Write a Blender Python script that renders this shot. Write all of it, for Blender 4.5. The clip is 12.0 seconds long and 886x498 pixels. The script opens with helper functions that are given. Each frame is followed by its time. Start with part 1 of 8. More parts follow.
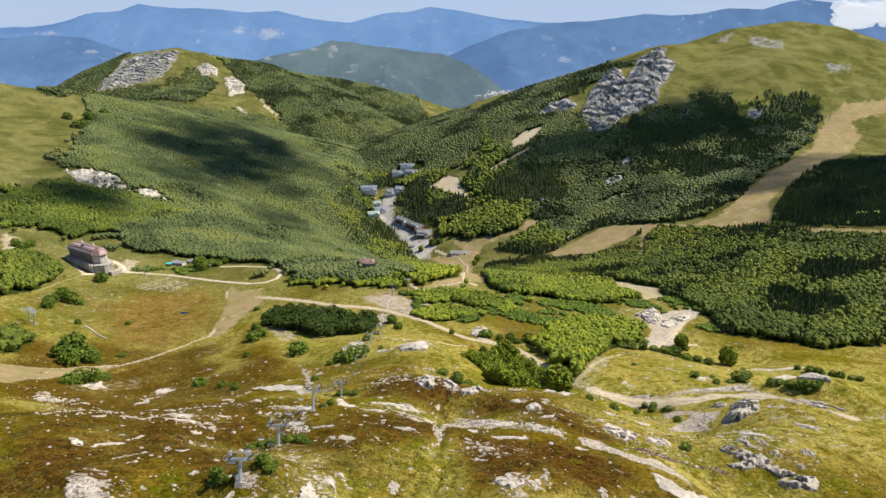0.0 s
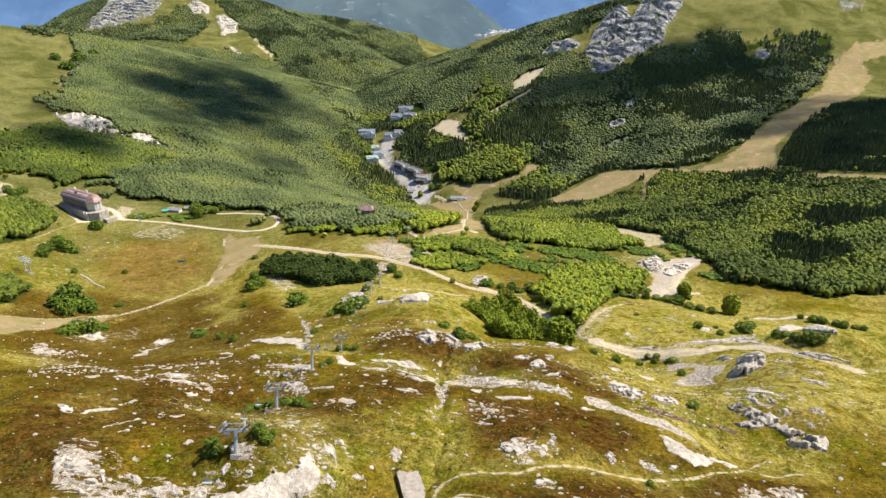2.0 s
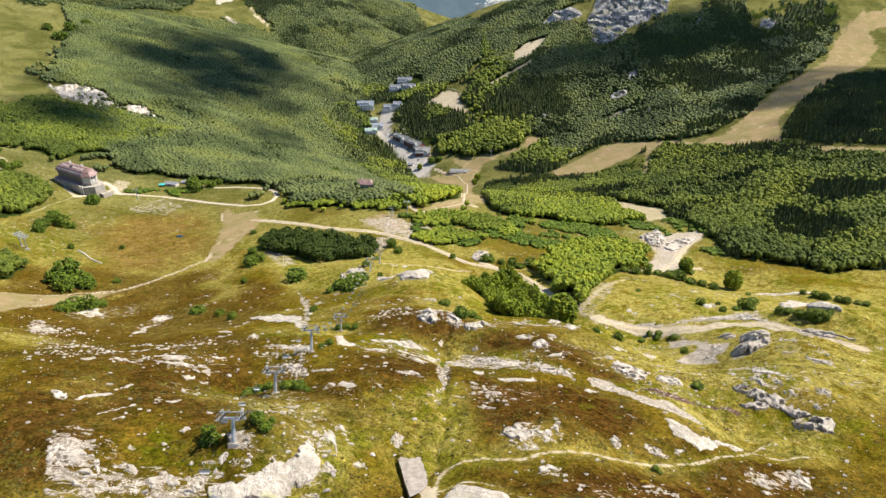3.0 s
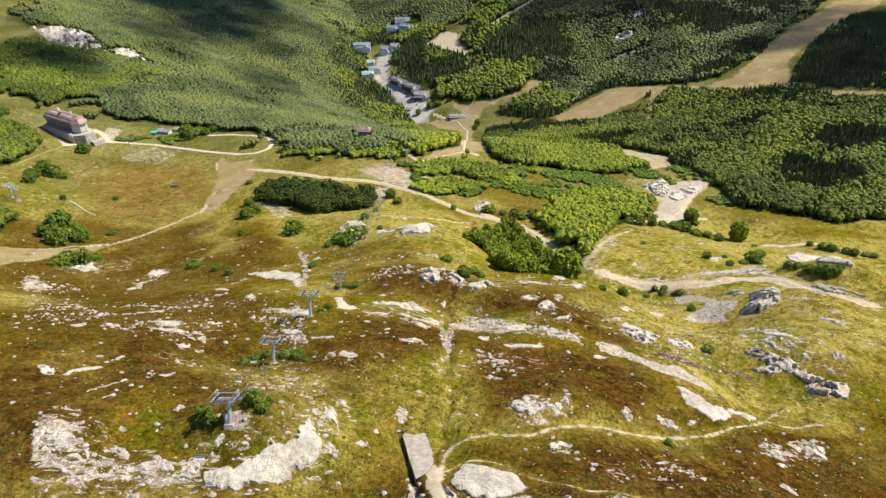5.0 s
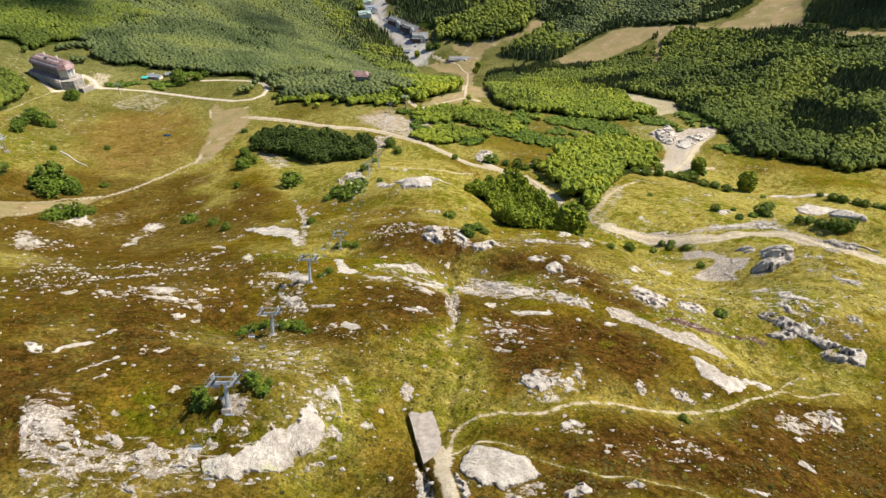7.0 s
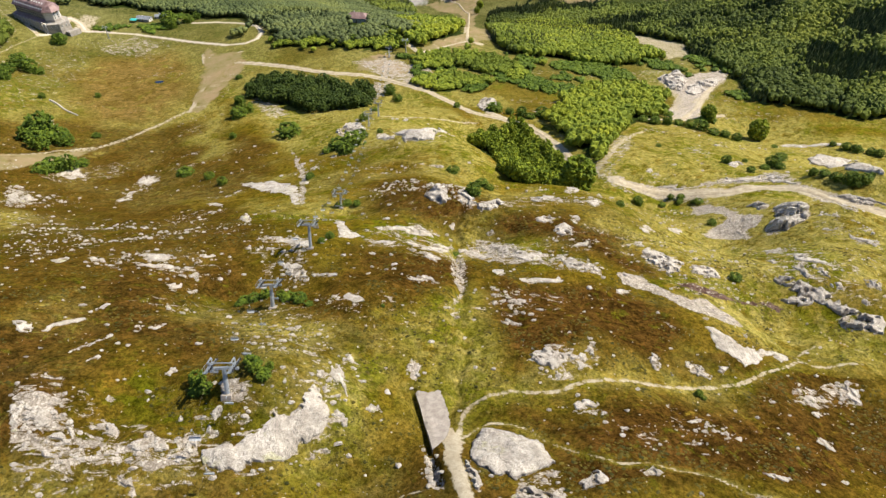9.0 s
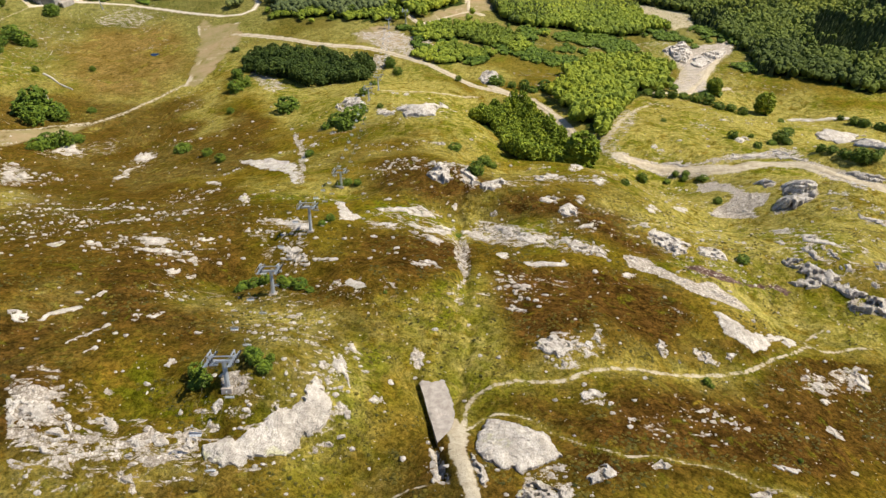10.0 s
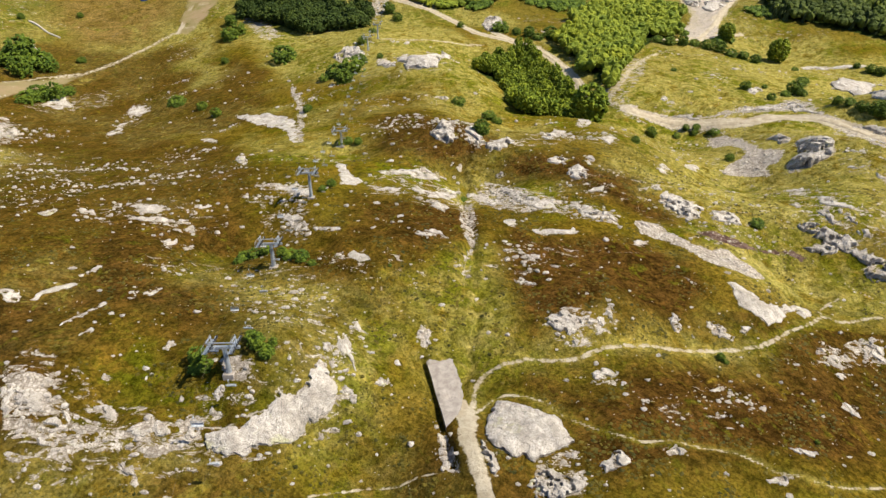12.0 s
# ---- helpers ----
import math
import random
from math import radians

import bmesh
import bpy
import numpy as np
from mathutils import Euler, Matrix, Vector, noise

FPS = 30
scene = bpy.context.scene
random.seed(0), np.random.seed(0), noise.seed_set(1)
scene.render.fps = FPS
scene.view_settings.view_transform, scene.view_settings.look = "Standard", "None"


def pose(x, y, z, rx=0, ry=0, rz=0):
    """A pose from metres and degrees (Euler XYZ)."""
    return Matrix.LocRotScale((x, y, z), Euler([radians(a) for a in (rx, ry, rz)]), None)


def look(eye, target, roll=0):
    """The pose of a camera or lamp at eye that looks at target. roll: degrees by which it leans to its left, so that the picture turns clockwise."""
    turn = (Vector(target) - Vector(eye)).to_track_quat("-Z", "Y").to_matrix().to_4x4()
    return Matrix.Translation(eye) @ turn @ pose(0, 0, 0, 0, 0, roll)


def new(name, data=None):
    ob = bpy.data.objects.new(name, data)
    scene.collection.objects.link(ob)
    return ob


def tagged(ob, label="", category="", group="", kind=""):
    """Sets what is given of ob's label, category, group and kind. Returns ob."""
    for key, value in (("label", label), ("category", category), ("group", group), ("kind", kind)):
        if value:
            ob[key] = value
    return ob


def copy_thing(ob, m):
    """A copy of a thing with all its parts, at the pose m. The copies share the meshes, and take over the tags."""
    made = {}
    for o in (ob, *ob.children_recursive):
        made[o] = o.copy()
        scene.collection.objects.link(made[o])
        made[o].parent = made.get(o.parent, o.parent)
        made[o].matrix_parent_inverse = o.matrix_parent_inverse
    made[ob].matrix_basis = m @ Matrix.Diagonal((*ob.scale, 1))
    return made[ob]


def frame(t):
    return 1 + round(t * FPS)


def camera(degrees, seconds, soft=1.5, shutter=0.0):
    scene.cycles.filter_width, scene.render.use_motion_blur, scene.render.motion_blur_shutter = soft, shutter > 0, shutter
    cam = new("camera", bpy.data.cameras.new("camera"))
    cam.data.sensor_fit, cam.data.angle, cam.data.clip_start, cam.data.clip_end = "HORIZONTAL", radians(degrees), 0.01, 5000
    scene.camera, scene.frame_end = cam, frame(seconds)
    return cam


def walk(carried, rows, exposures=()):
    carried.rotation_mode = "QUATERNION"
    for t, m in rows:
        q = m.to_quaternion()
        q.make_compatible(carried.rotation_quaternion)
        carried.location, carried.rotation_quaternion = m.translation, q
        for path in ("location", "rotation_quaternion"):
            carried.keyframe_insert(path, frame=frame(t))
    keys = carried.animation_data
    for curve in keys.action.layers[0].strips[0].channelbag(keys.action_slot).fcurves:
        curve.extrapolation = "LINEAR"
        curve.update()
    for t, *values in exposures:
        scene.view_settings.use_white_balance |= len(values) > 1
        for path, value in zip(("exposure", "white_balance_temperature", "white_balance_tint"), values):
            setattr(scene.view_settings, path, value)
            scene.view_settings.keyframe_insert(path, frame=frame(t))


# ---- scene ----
# ---- camera: level drone flight, tilting down ----
cam = camera(70.0, 12.0, soft=1.5)
ROWS = [
    (0.0, 0.00, 0.00, 600.00, -0.000, -19.564, -0.073),
    (0.5, -0.23, 2.53, 600.00, -0.010, -20.860, -0.068),
    (1.0, -0.49, 5.10, 600.00, -0.030, -22.140, -0.062),
    (1.5, -0.78, 7.70, 599.99, -0.057, -23.407, -0.056),
    (2.0, -1.08, 10.33, 599.98, -0.089, -24.666, -0.048),
    (2.5, -1.40, 12.98, 599.97, -0.125, -25.919, -0.038),
    (3.0, -1.75, 15.64, 599.96, -0.164, -27.170, -0.028),
    (3.5, -2.10, 18.32, 599.95, -0.202, -28.419, -0.015),
    (4.0, -2.47, 21.00, 599.94, -0.240, -29.669, -0.001),
    (4.5, -2.85, 23.67, 599.92, -0.276, -30.923, 0.016),
    (5.0, -3.24, 26.33, 599.91, -0.309, -32.180, 0.035),
    (5.5, -3.63, 28.98, 599.89, -0.338, -33.441, 0.057),
    (6.0, -4.03, 31.60, 599.87, -0.362, -34.707, 0.081),
    (6.5, -4.43, 34.20, 599.85, -0.381, -35.977, 0.109),
    (7.0, -4.83, 36.75, 599.83, -0.394, -37.251, 0.141),
    (7.5, -5.23, 39.27, 599.81, -0.400, -38.528, 0.177),
    (8.0, -5.62, 41.74, 599.79, -0.400, -39.806, 0.216),
    (8.5, -6.00, 44.15, 599.77, -0.394, -41.084, 0.261),
    (9.0, -6.38, 46.51, 599.74, -0.381, -42.360, 0.311),
    (9.5, -6.74, 48.80, 599.72, -0.362, -43.630, 0.366),
    (10.0, -7.09, 51.01, 599.69, -0.336, -44.893, 0.427),
    (10.5, -7.42, 53.14, 599.67, -0.306, -46.144, 0.495),
    (11.0, -7.74, 55.19, 599.64, -0.270, -47.379, 0.569),
    (11.5, -8.03, 57.15, 599.62, -0.231, -48.595, 0.651),
    (12.0, -8.30, 59.01, 599.59, -0.189, -49.786, 0.740),
]
walk(cam, [(t, pose(x, y, z, 0, 0, yaw) @ pose(0, 0, 0, 90 + pitch, 0, 0) @ pose(0, 0, 0, 0, 0, -lean))
           for t, x, y, z, yaw, pitch, lean in ROWS], exposures=[(0.0, 0.78), (1.0, 0.94), (2.5, 1.0), (5.5, 0.90), (9.5, 0.80), (12.0, 0.76)])

# ---- daylight ----
SUN_ELEVATION, SUN_BEARING = radians(50), radians(74)     # bearing clockwise from straight ahead (+y)
world = bpy.data.worlds.new("sky")
scene.world = world
world.use_nodes = True
sky = world.node_tree.nodes.new("ShaderNodeTexSky")
sky.sky_type, sky.sun_disc = "NISHITA", False
sky.sun_elevation, sky.sun_rotation = SUN_ELEVATION, SUN_BEARING
sky.altitude, sky.air_density, sky.dust_density, sky.ozone_density = 1500, 0.75, 0.05, 3.0
world.node_tree.links.new(sky.outputs[0], world.node_tree.nodes["Background"].inputs[0])
world.node_tree.nodes["Background"].inputs[1].default_value = 0.12
sun = new("sun", bpy.data.lights.new("sun", "SUN"))
sun.data.energy, sun.data.angle, sun.data.color = 4.7, radians(0.8), (1.0, 0.93, 0.79)
sun_way = Vector((math.sin(SUN_BEARING) * math.cos(SUN_ELEVATION), math.cos(SUN_BEARING) * math.cos(SUN_ELEVATION), math.sin(SUN_ELEVATION)))
sun.matrix_world = look(sun_way * 3000 + Vector((0, 1000, 400)), (0, 1000, 400))


# ---- noise on the plan ----
_tables = [np.random.RandomState(k).rand(256, 256) for k in range(8)]


def vnoise(x, y, k=0):
    """Smooth noise, 0 to 1, one cell a metre."""
    xi, yi = np.floor(x).astype(int), np.floor(y).astype(int)
    fx, fy = x - xi, y - yi
    fx, fy = fx * fx * (3 - 2 * fx), fy * fy * (3 - 2 * fy)
    t = _tables[k]
    a, b = t[xi & 255, yi & 255], t[(xi + 1) & 255, yi & 255]
    c, d = t[xi & 255, (yi + 1) & 255], t[(xi + 1) & 255, (yi + 1) & 255]
    return (a + (b - a) * fx) * (1 - fy) + (c + (d - c) * fx) * fy


def fbm(x, y, size, octaves=4, k=0):
    total, amp, norm = 0, 1.0, 0.0
    for o in range(octaves):
        total = total + amp * vnoise(x / size + 17.3 * o, y / size + 9.1 * o, (k + o) % 8)
        norm, amp, size = norm + amp, amp * 0.5, size / 2.03
    return total / norm


def inside(x, y, poly):
    """Which points of the plan lie in the outline."""
    x, y = np.asarray(x), np.asarray(y)
    res = np.zeros(x.shape, bool)
    px, py = [p[0] for p in poly], [p[1] for p in poly]
    box = np.nonzero((x > min(px)) & (x < max(px)) & (y > min(py)) & (y < max(py)))
    bx, by = x[box], y[box]
    hit = np.zeros(bx.shape, bool)
    for (x0, y0), (x1, y1) in zip(poly, poly[1:] + poly[:1]):
        if y0 != y1:
            hit ^= ((y0 > by) != (y1 > by)) & (bx < (x1 - x0) * (by - y0) / (y1 - y0) + x0)
    res[box] = hit
    return res


def soft(x, y, poly, width):
    """1 well inside an outline, 0 well outside, a ramp as broad as given between."""
    px, py = [p[0] for p in poly], [p[1] for p in poly]
    w = np.max(width)
    res = np.zeros(x.shape)
    box = np.nonzero((x > min(px) - w) & (x < max(px) + w) & (y > min(py) - w) & (y < max(py) + w))
    bx, by = x[box], y[box]
    d = off_line(bx, by, list(poly) + [poly[0]]) * np.where(inside(bx, by, poly), 1, -1)
    res[box] = np.clip(0.5 + d / (width[box] if np.ndim(width) else width), 0, 1)
    return res


def off_line(x, y, line):
    """Distance from the points of the plan to a line."""
    best = np.full(np.shape(x), 1e9)
    for (x0, y0), (x1, y1) in zip(line, line[1:]):
        dx, dy = x1 - x0, y1 - y0
        s = np.clip(((x - x0) * dx + (y - y0) * dy) / (dx * dx + dy * dy + 1e-9), 0, 1)
        best = np.minimum(best, np.hypot(x - x0 - s * dx, y - y0 - s * dy))
    return best


# ---- the lie of the land: cross sections from behind the start to the far plain ----
SECTIONS = []


def section(*heights):
    SECTIONS.append(heights)


section(563, 563, 563, 563, 563, 562, 562, 562, 562, 562, 561)
section(553, 553, 552, 552, 552, 552, 552, 552, 552, 552, 552)
section(543, 542, 542, 541, 541, 541, 541, 542, 542, 542, 543)
section(533, 532, 531, 530, 530, 530, 531, 532, 532, 533, 533)
section(522, 522, 520, 519, 518, 519, 520, 522, 523, 523, 523)
section(509, 509, 508, 506, 506, 508, 510, 510, 511, 511, 511)
section(494, 496, 498, 506, 507, 508, 509, 492, 494, 496, 496)
section(478, 484, 497, 520, 506, 493, 492, 464, 473, 476, 476)
section(467, 467, 472, 476, 469, 481, 468, 464, 457, 451, 449)
section(461, 445, 426, 408, 422, 450, 439, 426, 416, 414, 420)
section(459, 425, 384, 340, 370, 397, 385, 383, 356, 375, 399)
section(461, 418, 374, 325, 341, 345, 349, 346, 346, 370, 397)
section(464, 417, 367, 322, 361, 370, 316, 314, 373, 397, 416)
section(464, 425, 378, 328, 283, 228, 257, 317, 384, 420, 442)
section(444, 433, 403, 350, 237, 142, 272, 350, 373, 423, 460)
section(379, 403, 427, 406, 200, 32, 313, 359, 338, 419, 450)
section(254, 229, 198, 280, 102, -99, 451, 675, 547, 446, 385)
section(108, 91, 186, 501, 325, 33, 294, 406, 380, 301, 264)
section(20, 8, 41, 347, 350, 116, 277, 145, 94, 97, 128)
section(-1, 19, -18, -48, -30, -144, -42, -7, -6, 1, 28)
section(-20, -3, 13, 13, 28, 86, 36, 2, -2, -6, -14)
section(-29, -13, -8, -15, -85, -127, -93, -15, 22, 17, -22)
SECTIONS = np.array(SECTIONS)
N_ROWS, N_COLS, NEAR, FAR, SIDE = len(SECTIONS) - 2, len(SECTIONS[0]) - 2, math.log(60.0), math.log(5020.0), 0.85


def spline(a, n):
    a = np.clip(a, 0, n - 1 - 1e-6)
    k = np.floor(a).astype(int)
    f = a - k
    return k, ((1 - f) ** 3 / 6, (3 * f ** 3 - 6 * f * f + 4) / 6, (-3 * f ** 3 + 3 * f * f + 3 * f + 1) / 6, f ** 3 / 6)


def broad(x, y):
    reach = np.maximum(y + 120, 61)
    kv, wv = spline((np.log(reach) - NEAR) / (FAR - NEAR) * (N_ROWS - 1), N_ROWS)
    ku, wu = spline((x / reach + SIDE) / (2 * SIDE) * (N_COLS - 1), N_COLS)
    z = 0
    for i in range(4):
        for j in range(4):
            z = z + wv[i] * wu[j] * SECTIONS[kv + i, ku + j]
    return z


# crests: line of x, y, height, and the fall of the slope on each side
CRESTS = [
    ([(-1169, 1450, 499), (-1074, 1470, 483), (-1021, 1500, 468), (-958, 1520, 456), (-891, 1560, 439), (-862, 1600, 411)], 0.3),
    ([(-1508, 2560, 327), (-1442, 2580, 377), (-1356, 2610, 440), (-1232, 2650, 492), (-1083, 2680, 511), (-997, 2690, 493), (-912, 2700, 466)], 0.45),
    ([(-912, 2700, 466), (-789, 2750, 446), (-639, 2800, 401), (-363, 2900, 346), (-166, 2960, 291), (42, 3000, 196), (146, 2950, 159)], 0.36),
    ([(636, 1900, 545), (783, 1980, 549), (913, 2060, 590), (1096, 2120, 613), (1212, 2100, 597), (1295, 2080, 567), (1428, 2060, 541), (1682, 2040, 517)], 0.36),
    ([(641, 1980, 539), (609, 2250, 479), (466, 2500, 407), (272, 2700, 330), (162, 2800, 248), (114, 2820, 204)], 0.4),
    ([(639, 1900, 545), (564, 1860, 528), (497, 1830, 484), (411, 1850, 431), (359, 1900, 383), (303, 1960, 340)], 0.85),
]


def with_crests(x, y, z):
    far = y > 700
    if not far.any():
        return z
    xf, yf, zf = x[far], y[far], z[far]
    top = np.full(xf.shape, -1e9)
    for line, fall in CRESTS:
        for (x0, y0, z0), (x1, y1, z1) in zip(line, line[1:]):
            dx, dy = x1 - x0, y1 - y0
            s = np.clip(((xf - x0) * dx + (yf - y0) * dy) / (dx * dx + dy * dy), 0, 1)
            d = np.hypot(xf - x0 - s * dx, yf - y0 - s * dy)
            top = np.maximum(top, z0 + (z1 - z0) * s - fall * (np.sqrt(d * d + 900) - 30))
    m = np.maximum(zf, top)
    z[far] = m + 9 * np.log(np.exp((zf - m) / 9) + np.exp((top - m) / 9))
    return z


# knolls and hollows of the near slopes: x, y, rise, radius
HILLS = []


def hill(*form):
    HILLS.append(form)


hill(19, 90, 4.7, 17)
hill(-4, 96, 2.5, 11)
hill(49, 96, 2.2, 11)
hill(-19, 97, -4.9, 11)
hill(11, 113, -1.6, 11)
hill(-24, 117, 1.4, 11)
hill(-38, 118, 8.4, 11)
hill(-8, 118, -3.4, 12)
hill(50, 120, -1.4, 12)
hill(-80, 136, -3.6, 14)
hill(23, 137, 3.6, 13)
hill(64, 147, 2.7, 14)
hill(-20, 152, 3.2, 16)
hill(87, 156, -5.5, 16)
hill(-58, 161, -6.6, 16)
hill(60, 170, -3.0, 55)
hill(116, 187, 5.8, 18)
hill(2, 202, -11.0, 20)
hill(-49, 210, 5.1, 52)
hill(101, 228, -12.4, 24)
hill(-39, 229, -8.5, 22)
hill(-5, 232, 4.1, 23)
hill(149, 242, 7.9, 26)
hill(-214, 253, 7.2, 43)
hill(190, 265, -6.7, 28)
hill(22, 267, -10.8, 25)
hill(88, 282, -8.5, 52)
hill(106, 288, -15.8, 30)
hill(149, 290, -1.5, 28)
hill(204, 292, 19.0, 28)
hill(19, 314, 5.7, 30)
hill(47, 323, -22.6, 31)
hill(-9, 335, 9.5, 32)
hill(-116, 366, 13.0, 119)
hill(36, 375, -17.0, 38)
hill(-45, 406, 7.4, 39)
hill(222, 433, -12.3, 43)
hill(-210, 476, 8.1, 117)


